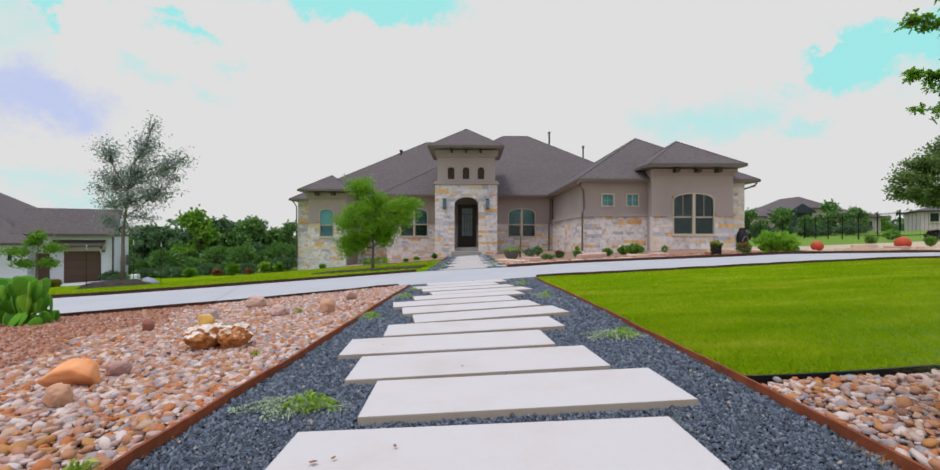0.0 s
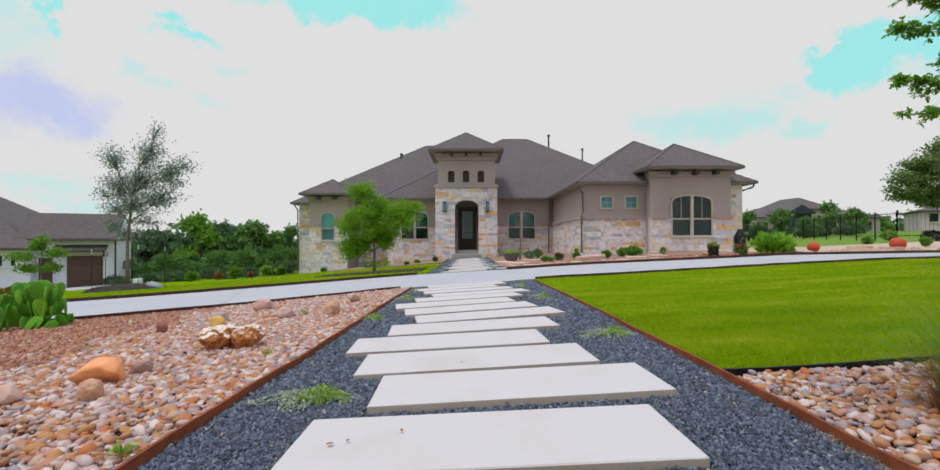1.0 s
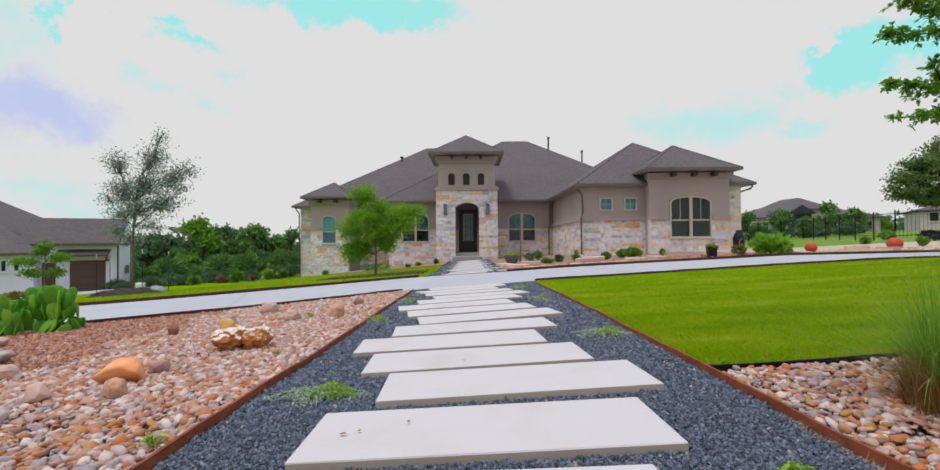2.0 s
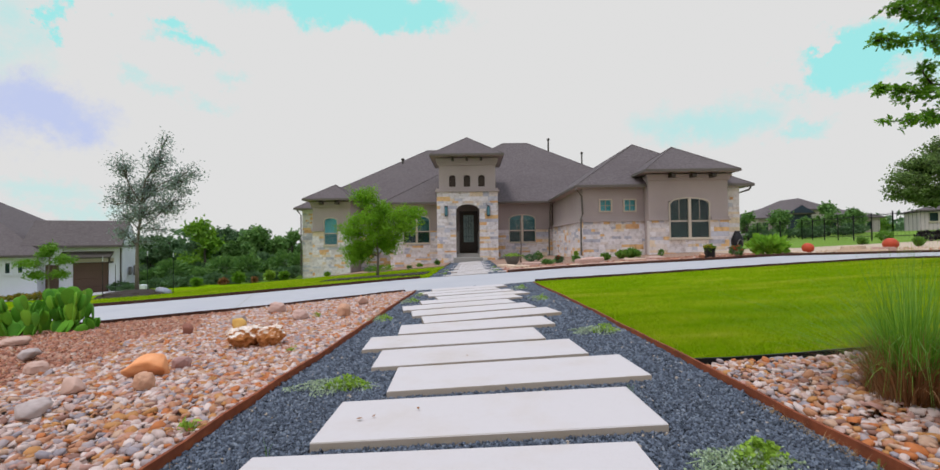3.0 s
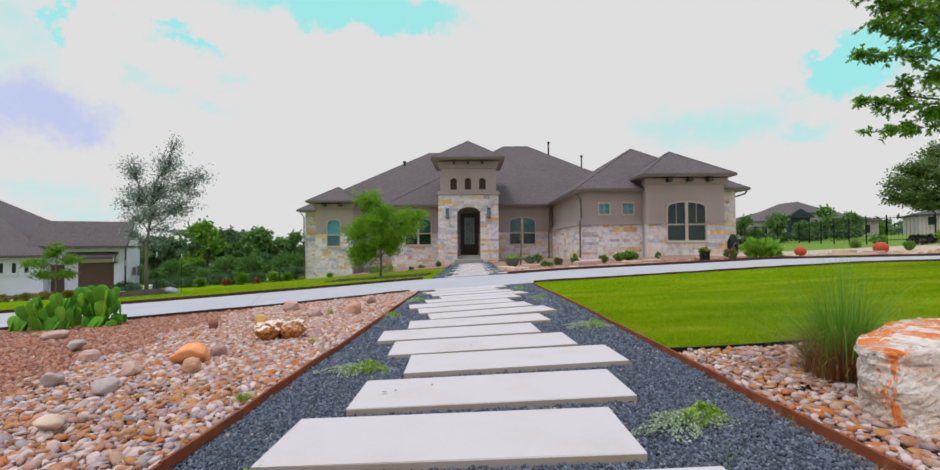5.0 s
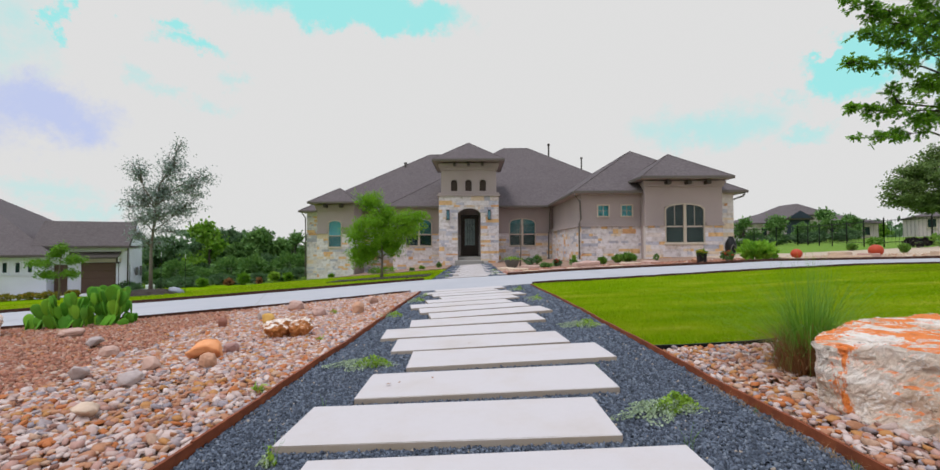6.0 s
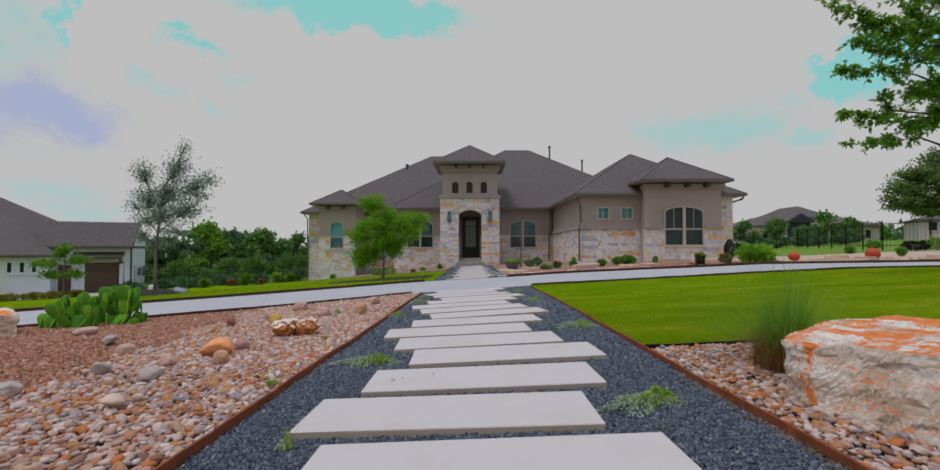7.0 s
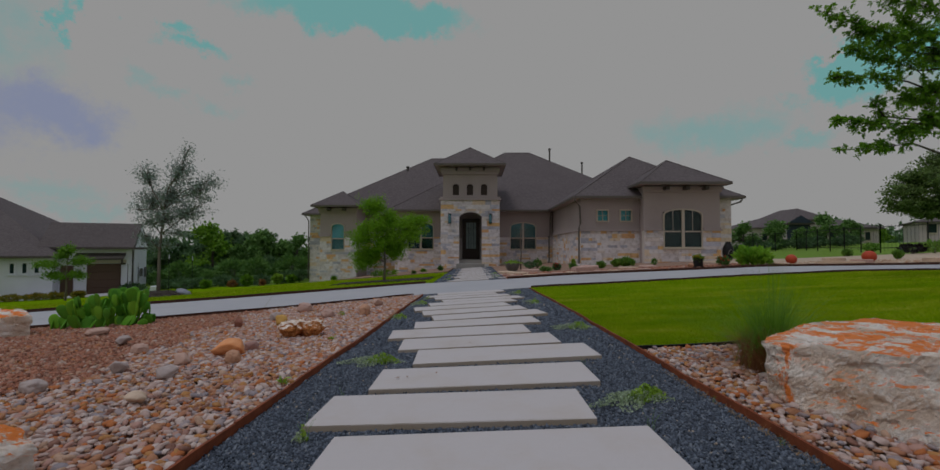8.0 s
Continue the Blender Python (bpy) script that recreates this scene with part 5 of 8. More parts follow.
def faceted_rock(name, x, y, wide, deep, high, mat, label, seed, sink=0.25, turn=0.0):
    """A broken rock with flat faces and worn edges."""
    rnd = random.Random(seed)
    bm = bmesh.new()
    for _ in range(17):
        d = Vector((rnd.gauss(0, 1), rnd.gauss(0, 1), rnd.gauss(0, 1))).normalized()
        bm.verts.new((d.x * wide / 2, d.y * deep / 2, d.z * high / 2))
    bmesh.ops.convex_hull(bm, input=bm.verts)
    bmesh.ops.delete(bm, geom=[v for v in bm.verts if not v.link_faces], context="VERTS")
    bmesh.ops.dissolve_limit(bm, angle_limit=radians(14), verts=bm.verts, edges=bm.edges)
    bmesh.ops.bevel(bm, geom=list(bm.edges), offset=wide * 0.03, segments=1, affect="EDGES", clamp_overlap=True)
    bmesh.ops.triangulate(bm, faces=bm.faces)
    bmesh.ops.subdivide_edges(bm, edges=bm.edges[:], cuts=2, use_grid_fill=True)
    for v in bm.verts:
        v.co += noise.noise_vector(v.co * 25 + Vector((seed, 0, 0))) * wide * 0.02
    ob = tagged(part(name, bm, mat, None, "", True), label, "rock")
    ob.matrix_basis = pose(x, y, zg(x, y) + high * (0.5 - sink), 0, 0, turn)
    return ob


def ledge_boulder(name, corners, bottom, crown, mat, label, seed, fine=0.011):
    """A quarried block of bedded limestone. corners: (foot x, foot y, top x, top y, top z) round the block; crown: how far the top bulges."""
    noise.seed_set(seed)
    foot, brow = [], []
    for a, b in zip(corners, corners[1:] + corners[:1]):
        a, b = Vector(a[:2]), Vector(b[:2])
        step = fine if min(a.x, b.x) < 1.9 else 3.5 * fine
        foot.append(max(3, int((b - a).length / step)))
    low, high = [], []
    for (a, b), n in zip(zip(corners, corners[1:] + corners[:1]), foot):
        for k in range(n):
            t = k / n
            v = [p + (q - p) * t for p, q in zip(a, b)]
            low.append(Vector((v[0], v[1], bottom)))
            high.append(Vector((v[2], v[3], v[4])))
    n = len(low)
    mid = sum(high, Vector()) / n

    def rough(w, amp, flat):
        d = noise.noise_vector(w * 3.3) * 0.5 + noise.noise_vector(w * 18.0) * 0.30 + noise.noise_vector(w * 75.0) * 0.30
        for size, share in ((5.0, 1.6), (11.0, 1.1), (26.0, 0.6)):
            u = Vector((w.x, w.y, w.z * 1.9)) * size
            at = noise.voronoi(u)[1][0]
            d += noise.noise_vector(at * 7.3).normalized() * ((u - at).dot(noise.noise_vector(at * 3.7)) + 0.35 * noise.noise(at * 5.1)) * share
        d *= amp
        if flat:
            d.z *= 0.5
        return d

    verts, faces = [], []
    rows = 30
    for k in range(rows + 1):
        f = k / rows
        for a, b in zip(low, high):
            w = a.lerp(b, f)
            # thin beds that stand out or weather back under the brow
            bed = noise.noise(Vector((w.x * 1.5, w.y * 1.5, w.z * 17.0)))
            out = Vector((w.x - mid.x, w.y - mid.y, 0)).normalized()
            verts.append(tuple(w + rough(w, 0.018, False) + out * (0.004 * bed - 0.014 * max(0.0, 1 - abs(f - 0.82) / 0.12))))
    for k in range(rows):
        for i in range(n):
            j = (i + 1) % n
            faces.append((k * n + i, k * n + j, (k + 1) * n + j, (k + 1) * n + i))
    start, rings = rows * n, 44
    for r in range(1, rings):
        s = 1 - (r / rings)
        b = len(verts)
        for a in high:
            w = mid.lerp(a, s)
            rise = crown * (1 - s ** 7) + 0.022 * noise.noise(Vector((w.x, w.y, 0)) * 4.5) * (1 - s ** 9)
            z = w.z + rise
            # broken sheets of the upper beds
            step = 0.012
            q = z / step + 0.9 * noise.noise(Vector((w.x, w.y, 3.1)) * 7.0) + 0.5 * noise.noise(Vector((w.x, w.y, 1.1)) * 21.0)
            z += (round(q) - q) * step * 0.7
            p = Vector((w.x, w.y, z))
            verts.append(tuple(p + rough(p, 0.010, True)))
        for i in range(n):
            j = (i + 1) % n
            faces.append((start + i, start + j, b + j, b + i))
        start = b
    verts.append((mid.x, mid.y, mid.z + crown))
    for i in range(n):
        faces.append((start + i, start + (i + 1) % n, len(verts) - 1))
    return tagged(new(name, mesh_of(name, verts, faces, mat)), label, "boulder")


ledge_boulder("boulder", [(1.395, 0.665, 1.402, 0.67, 0.252), (1.425, 0.53, 1.495, 0.59, 0.292), (1.465, 0.42, 1.54, 0.505, 0.280), (1.505, 0.30, 1.575, 0.36, 0.292), (1.585, 0.165, 1.66, 0.20, 0.312), (1.9, -0.05, 1.95, 0.0, 0.33),
                         (2.45, -0.08, 2.4, 0.0, 0.30), (2.8, 0.3, 2.75, 0.35, 0.29), (2.75, 0.85, 2.7, 0.85, 0.30), (2.25, 1.2, 2.2, 1.15, 0.30), (1.85, 1.15, 1.8, 1.08, 0.285), (1.56, 0.98, 1.53, 0.95, 0.258), (1.43, 0.81, 1.362, 0.755, 0.262)],
              -0.06, 0.020, M_BOULDER, "large blocky white limestone boulder with orange crust on its top", 3)
blocky_boulder("boulder", [(-1.36, 0.16), (-1.42, -0.18), (-1.95, -0.45), (-2.35, -0.1), (-2.15, 0.26), (-1.70, 0.28), (-1.48, 0.25)], -0.12, 0.085, M_BOULDER, "white limestone boulder with orange stains half sunk in river rock", 8, 0.03, (-0.10, 0), 0.02)
blocky_boulder("boulder", [(-4.86, 3.62), (-5.1, 3.3), (-5.7, 3.3), (-5.9, 3.8), (-5.2, 3.95)], -0.42, -0.055, M_BOULDER, "weathered white limestone boulder among gravel", 12, 0.035, (-0.06, 0))


def wedge_rock(x, y, turn):
    """A wedge of orange stone: broad front face, light top, apex to the back."""
    noise.seed_set(4)
    bm = bmesh.new()
    for p in ((-0.11, 0.02, -0.05), (0.11, 0.03, -0.05), (0.14, 0.08, -0.05), (-0.10, 0.09, -0.05), (-0.135, -0.06, 0.02), (-0.03, -0.065, 0.075), (0.06, -0.06, 0.085), (0.145, -0.05, 0.035), (0.10, 0.07, 0.11), (0.0, 0.05, 0.13), (-0.07, 0.06, 0.10)):
        bm.verts.new(p)
    bmesh.ops.convex_hull(bm, input=bm.verts)
    bmesh.ops.bevel(bm, geom=list(bm.edges), offset=0.008, segments=1, affect="EDGES", clamp_overlap=True)
    bmesh.ops.triangulate(bm, faces=bm.faces)
    bmesh.ops.subdivide_edges(bm, edges=bm.edges[:], cuts=2, use_grid_fill=True)
    for v in bm.verts:
        v.co += noise.noise_vector(v.co * 25) * 0.007
    ob = tagged(part("rock", bm, M_ROCK_FLAME, None, "", True), "angular bright orange rock among river rocks", "rock")
    ob.matrix_basis = pose(x, y, zg(x, y) + 0.015, 0, 0, turn) @ Matrix.Scale(0.80, 4)


def knobbly_rock(x, y, wide, deep, high, label, seed, turn):
    """A flat-topped cream rock that overhangs hollows in its flanks."""
    noise.seed_set(seed)
    bm = bmesh.new()
    bmesh.ops.create_icosphere(bm, subdivisions=5, radius=1.0)
    for v in bm.verts:
        d = v.co.normalized()
        q = 1 + 0.22 * noise.noise(d * 1.9) + 0.16 * noise.noise(d * 4.3) + 0.07 * noise.noise(d * 9) + 0.04 * noise.noise(d * 19)
        under = 0.72 + 0.28 * min(1.0, max(0.0, (d.z + 0.35) / 0.45))
        top = min(d.z, 0.8 + 0.2 * noise.noise(d * 5))
        v.co = Vector((d.x * wide / 2 * q * under, d.y * deep / 2 * q * under, top * high / 1.3 * q))
    ob = tagged(part("rock", bm, M_ROCK_CREAM, None, "", True), label, "rock")
    ob.matrix_basis = pose(x, y, zg(x, y) + high * 0.36, 0, 0, turn)


wedge_rock(-1.79, 2.06, 8)
knobbly_rock(-1.60, 2.82, 0.26, 0.22, 0.13, "knobbly cream rock with brown hollows in its flanks", 22, 10)
knobbly_rock(-1.415, 2.80, 0.20, 0.18, 0.125, "rounded knob of cream and brown rock", 27, 60)
faceted_rock("rock", -2.02, 3.50, 0.17, 0.10, 0.15, M_ROCK_OCHRE, "ochre slab of stone leaning among river rocks", 51, 0.2, 5)
for i, (x, y, w, h, mat, what) in enumerate(((-1.97, 1.80, 0.15, 0.10, M_ROCK_PINK, "pinkish"), (-2.28, 1.64, 0.12, 0.095, M_ROCK_GREY, "grey"), (-1.84, 1.47, 0.145, 0.11, M_ROCK_GREY, "grey"), (-1.66, 0.99, 0.165, 0.07, M_ROCK_SAND, "tan"),
                                             (-1.625, 1.83, 0.11, 0.09, M_ROCK_BUFF, "buff"), (-2.50, 3.54, 0.10, 0.12, M_ROCK_RED, "dark reddish"), (-2.30, 4.03, 0.14, 0.11, M_ROCK_GREY, "pinkish grey"), (-3.93, 3.42, 0.21, 0.075, M_ROCK_PINK, "flat pinkish"),
                                             (-3.08, 2.70, 0.19, 0.10, M_ROCK_GREY, "flat grey"), (-2.62, 2.28, 0.14, 0.08, M_ROCK_PINK, "flat pink"), (-2.30, 4.92, 0.19, 0.15, M_ROCK_TAN, "tan"), (-1.36, 5.30, 0.16, 0.15, M_ROCK_PINK, "pinkish"),
                                             (-1.30, 4.25, 0.16, 0.15, M_ROCK_BUFF, "orange-pink"), (-1.74, 4.18, 0.19, 0.11, M_ROCK_TAN, "tan"), (-2.45, 1.25, 0.14, 0.08, M_ROCK_GREY, "grey"), (-1.70, 2.24, 0.10, 0.075, M_ROCK_DUSK, "dusky pink"))):
    (faceted_rock if i in (0, 1, 2, 3, 5, 8, 11) else round_rock)("rock", x, y, w, w * 0.75, h, mat, what + " rock lying in the gravel bed", 30 + i, 0.24, 37 * i)

# ---- grass ----


def blades(name, p, height, width, mat, parent, label, lean=1.1):
    """Single-triangle blades of grass standing on the terrain."""
    n = len(p)
    a = rng.uniform(0, 2 * np.pi, n)
    h = rng.uniform(*height, n)
    z = zgv(p[:, 0], p[:, 1]) - 0.014
    dx, dy = np.cos(a) * width / 2, np.sin(a) * width / 2
    l = rng.normal(0, lean, (n, 2)) * h[:, None]
    v = np.stack([np.column_stack([p[:, 0] - dx, p[:, 1] - dy, z]), np.column_stack([p[:, 0] + dx, p[:, 1] + dy, z]), np.column_stack([p[:, 0] + l[:, 0], p[:, 1] + l[:, 1], z + h])], 1).reshape(-1, 3)
    ob = new(name, mesh_arrays(name, v, np.arange(3 * n).reshape(-1, 3), mat))
    ob.parent = parent
    tagged(ob, label, "", "", "stuff")


LAWN = bpy.data.objects["lawn_east"]
lawn_ok = lambda x, y: (y > BL(x) + 0.015) & (y < DF(x) - 0.08) & (x > PATH_R + 0.015)
blades("grass", spread(1.2, 3.6, 1.85, 3.4, 0.0085, lawn_ok, 0.9), (0.018, 0.040), 0.005, M_BLADES, LAWN, "fine mown grass blades")
blades("grass", spread(1.2, 6.5, 3.4, 5.4, 0.015, lawn_ok, 0.9), (0.015, 0.032), 0.007, M_BLADES, LAWN, "fine mown grass blades")
blades("grass", spread(3.6, 9.0, 1.5, 3.4, 0.018, lawn_ok, 0.9), (0.015, 0.032), 0.007, M_BLADES, LAWN, "fine mown grass blades")
blades("grass", spread(1.2, 14.0, 5.4, 8.3, 0.028, lawn_ok, 0.9), (0.012, 0.026), 0.012, M_BLADES, LAWN, "fine mown grass blades")
DB = np.vectorize(DRIVE_BACK)
blades("grass", spread(-14, -1.15, 8.0, 24.0, 0.055, lambda x, y: (y > DB(x) + 0.08) & ~((x > -4.62) & (x < -1.3) & (y > 13.95 + 0.10 * (x + 4.6)) & (y < 14.95 + 0.06 * (x + 4.6))), 0.9), (0.03, 0.06), 0.022, M_BLADES, bpy.data.objects["lawn_west"], "fine mown grass blades")

# ---- plants ----
M_CACTUS = Mat("cactus_skin", 0.6, 0.0, 0.12)
_c = M_CACTUS.mix(0.5, M_CACTUS.ramp(M_CACTUS.rand, [(0.0, (0.055, 0.20, 0.025)), (0.6, (0.12, 0.34, 0.022)), (1.0, (0.26, 0.46, 0.028))]), M_CACTUS.ramp(M_CACTUS.noise(9, 4), [(0.3, (0.07, 0.23, 0.025)), (0.7, (0.16, 0.38, 0.035))]))
_d = M_CACTUS.ramp(M_CACTUS.voronoi(38), [(0.05, (0.30, 0.36, 0.16)), (0.12, (1, 1, 1))])
M_CACTUS.color(M_CACTUS.mix(0.35, _c, _d, "MULTIPLY")).bump(M_CACTUS.noise(25, 4), 0.2, 0.004)
M_CACTUS = M_CACTUS.m
M_BARK = speckled("bark", (0.10, 0.08, 0.065), (0.24, 0.20, 0.165), 30, 0.9, 2.0, 0.8, 0.02)
M_BARK_DARK = speckled("dark_bark", (0.035, 0.028, 0.024), (0.09, 0.075, 0.06), 25, 0.9, 2.0, 0.8, 0.02)
M_LEAF_GREY = leaf_material("grey_green_leaves", (0.15, 0.215, 0.185), (0.36, 0.44, 0.38), 0.5, 0.3)
M_LEAF_LIME = leaf_material("feathery_leaves", (0.12, 0.30, 0.010), (0.30, 0.52, 0.03), 0.55, 0.45)
M_LEAF_OAK = leaf_material("oak_leaves", (0.09, 0.225, 0.022), (0.27, 0.47, 0.04), 0.4, 0.5)
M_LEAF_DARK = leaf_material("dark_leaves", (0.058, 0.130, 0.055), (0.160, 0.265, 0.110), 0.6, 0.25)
M_LEAF_WOOD = leaf_material("woodland_leaves", (0.062, 0.155, 0.035), (0.195, 0.355, 0.08), 0.6, 0.25)
M_LEAF_BRIGHT = leaf_material("bright_leaves", (0.09, 0.23, 0.014), (0.22, 0.40, 0.04), 0.5, 0.35)
M_LEAF_SILVER = leaf_material("silver_leaves", (0.27, 0.36, 0.21), (0.54, 0.62, 0.42), 0.6, 0.25)
M_LEAF_FRESH = leaf_material("fresh_leaves", (0.19, 0.34, 0.03), (0.40, 0.56, 0.08), 0.5, 0.3)
M_STRAW = leaf_material("dry_grass", (0.22, 0.09, 0.035), (0.46, 0.25, 0.11), 0.8, 0.2)
M_REED = leaf_material("fine_reed", (0.085, 0.22, 0.03), (0.25, 0.41, 0.07), 0.5, 0.3)
M_RED_FLOWER = leaf_material("red_petals", (0.45, 0.03, 0.02), (0.65, 0.07, 0.04), 0.6, 0.2)
M_YELLOW_FLOWER = leaf_material("yellow_petals", (0.42, 0.26, 0.02), (0.60, 0.40, 0.04), 0.6, 0.2)


def leaf_mesh(name, pts, size, mat, long=1.7, droop=0.0, seed=0, lobed=False):
    """Leaves as small folded rhombs at the points, turned at random. droop: how far their tips hang."""
    r = np.random.default_rng(seed)
    n = len(pts)
    d = r.normal(0, 1, (n, 3))
    d[:, 2] -= droop
    d /= np.linalg.norm(d, axis=1)[:, None]
    u = np.cross(d, r.normal(0, 1, (n, 3)))
    u /= np.linalg.norm(u, axis=1)[:, None] + 1e-9
    s = size * r.uniform(0.65, 1.3, n)[:, None]
    nrm = np.cross(d, u)
    a, b = pts - d * s * long / 2, pts + d * s * long / 2
    l, rr = pts + u * s * 0.5 + nrm * s * 0.15, pts - u * s * 0.5 + nrm * s * 0.15
    if not lobed:
        v = np.stack([a, l, b, rr], 1).reshape(-1, 3)
        return mesh_arrays(name, v, np.arange(4 * n).reshape(-1, 4), mat)
    q = [a, pts + u * s * 0.22 - d * s * 0.2 * long, pts + u * s * 0.6 - d * s * 0.02, pts + u * s * 0.2 + d * s * 0.12, pts + u * s * 0.48 + d * s * 0.42, b]
    w = [pts - u * s * 0.22 - d * s * 0.2 * long, pts - u * s * 0.6 - d * s * 0.02, pts - u * s * 0.2 + d * s * 0.12, pts - u * s * 0.48 + d * s * 0.42]
    v = np.stack(q + w[::-1], 1).reshape(-1, 3)
    return mesh_arrays(name, v, np.arange(10 * n).reshape(-1, 10), mat)


def tree(name, base, trunk, lobes, n_twigs, n_leaves, leaf, bark, leaves, label, seed, radius=0.07, long=1.7, droop=0.0, cluster=0.16, lobed=False, category="tree", bend=0.15, group=""):
    """A tree: a tapered trunk along points, limbs into the lobes of its crown, twigs, and leaves round the twigs.
    lobes: (x, y, z, rx, ry, rz, share), from the base."""
    rnd = random.Random(seed)
    r = np.random.default_rng(seed)
    root = thing(name, label, category, group, base)
    wood = bmesh.new()
    T = [Vector(p) for p in trunk]
    tube(wood, T, [radius * (1.25 if i == 0 else 1 - 0.55 * i / (len(T) - 1)) for i in range(len(T))], 8)
    spots = []
    total = sum(l[6] for l in lobes)
    for x, y, z, rx, ry, rz, share in lobes:
        c = Vector((x, y, z))
        start = min(T[1:], key=lambda p: abs(p.z - (z - 0.8 * rz)) + 0.3 * (p - c).length)
        mid = start.lerp(c, 0.5) + Vector((rnd.uniform(-1, 1), rnd.uniform(-1, 1), rnd.uniform(0, 1))) * bend * (c - start).length
        tube(wood, [start, mid, c], [radius * 0.45, radius * 0.3, radius * 0.16], 6)
        for _ in range(max(2, int(n_twigs * share / total))):
            d = Vector((rnd.gauss(0, 1), rnd.gauss(0, 1), rnd.gauss(0, 1))).normalized() * rnd.uniform(0.35, 1.0)
            tip = c + Vector((d.x * rx, d.y * ry, d.z * rz))
            q = mid.lerp(c, rnd.uniform(0.2, 1.0))
            knee = q.lerp(tip, 0.55) + Vector((rnd.uniform(-1, 1), rnd.uniform(-1, 1), rnd.uniform(-0.5, 1))) * 0.1 * (tip - q).length
            tube(wood, [q, knee, tip], [radius * 0.14, radius * 0.09, radius * 0.04], 4)
            for t in (0.35, 0.6, 0.8, 1.0):
                spots.append(q.lerp(knee, t / 0.55) if t < 0.55 else knee.lerp(tip, (t - 0.55) / 0.45))
    part("trunk", wood, bark, root, "", True)
    spots = np.array(spots)
    wt = r.uniform(0.2, 1.0, len(spots)) ** 1.5
    k = r.choice(len(spots), n_leaves, p=wt / wt.sum())
    pts = spots[k] + r.normal(0, cluster, (n_leaves, 3)) * (1, 1, 0.75)
    crown = new("crown", leaf_mesh("crown", pts, leaf, leaves, long, droop, seed, lobed))
    crown.parent = root
    return root


# the slender young tree in the west lawn, staked
X, Y = -10.3, 13.25
tree("young_tree", (X, Y, zg(X, Y) - 0.05), [(0, 0, 0), (0.0, 0, 0.9), (0.0, 0, 1.6), (0.06, 0, 2.1), (0.12, 0, 2.9)],
     [(-0.46, 0, 4.05, 0.42, 0.4, 0.50, 2.0), (-0.38, 0.1, 3.2, 0.60, 0.5, 0.75, 3.0), (0.32, 0.1, 3.45, 0.66, 0.6, 0.85, 4.2), (0.80, -0.1, 4.28, 0.44, 0.4, 0.72, 2.8), (0.87, 0, 4.92, 0.2, 0.2, 0.32, 0.5), (1.32, 0, 3.55, 0.62, 0.5, 0.58, 2.8), (1.87, 0, 3.9, 0.36, 0.3, 0.32, 0.7),
      (1.02, 0.1, 2.9, 0.78, 0.6, 0.62, 3.2), (0.32, -0.1, 2.65, 0.75, 0.6, 0.65, 3.4), (-0.33, 0, 2.5, 0.55, 0.5, 0.45, 1.6), (0.62, 0, 2.1, 0.50, 0.4, 0.30, 0.9), (-0.78, 0, 2.9, 0.28, 0.2, 0.35, 0.5), (-0.50, 0.1, 2.0, 0.42, 0.35, 0.32, 1.1), (-0.12, 0.1, 1.8, 0.40, 0.3, 0.25, 0.8), (0.25, 0.1, 1.75, 0.3, 0.3, 0.2, 0.4)],
     680, 9400, 0.034, M_BARK, M_LEAF_GREY, "slender young oak with sparse grey-green leaves, in a mulch ring", 41, 0.055, 2.1, 0.0, 0.105, bend=0.10)
bm = bmesh.new()
bmesh.ops.create_icosphere(bm, subdivisions=4, radius=1.0)
for v in bm.verts:
    v.co = Vector((v.co.x * 1.05, v.co.y * 0.9, max(v.co.z, -0.2) * 0.23)) * (1 + 0.16 * noise.noise(v.co * 4) + 0.10 * noise.noise(v.co * 11))
mound = tagged(part("mulch_mound", bm, M_MULCH, None, "", True), "mound of dark bark mulch round the young tree", "mulch")
mound.matrix_basis = pose(X + 0.1, Y - 0.15, zg(X, Y) - 0.02)
for dx, dy, h in ((-0.44, -0.75, 1.15), (-0.95, 0.35, 1.1), (0.47, -0.2, 1.25), (0.72, 0.6, 1.2)):
    root = thing("tree_stake", "green steel stake with a white tip beside the young tree", "stake", "stakes of the young tree", (X + dx, Y + dy, zg(X + dx, Y + dy) - 0.05))
    part("post", tube(bmesh.new(), [(0, 0, 0), (0, 0, h)], 0.009, 5), M_BLACK, root)
    part("tip", tube(bmesh.new(), [(0, 0, h + 0.001), (0, 0, h + 0.14)], 0.012, 5), M_WHITE_STUCCO, root, "white painted tip")
bm = bmesh.new()
bmesh.ops.create_icosphere(bm, subdivisions=3, radius=1.0)
for v in bm.verts:
    v.co = Vector((v.co.x * 0.23, v.co.y * 0.17, v.co.z * 0.11)) * (1 + 0.22 * noise.noise(v.co * 3.1))
bag = tagged(part("plastic_bag", bm, speckled("pale_plastic", (0.20, 0.21, 0.28), (0.34, 0.35, 0.43), 8, 0.4, 2.0, 0.4, 0.02), None, "", True), "crumpled pale plastic sack on the mulch", "sack")
bag.matrix_basis = pose(X + 0.90, Y - 0.1, zg(X + 0.90, Y) + 0.09, 0, 20, 10)
bm = boxes((-0.2, 0.2, -0.2, 0.2, 0, 0.42), bevel=0.03)
ac = tagged(part("utility_box", bm, M_WHITE_STUCCO), "pale utility cabinet on the lawn", "utility box")
ac.matrix_basis = pose(-21.5, 28.6, zg(-21.5, 28.6) - 0.02, 0, 0, 10)

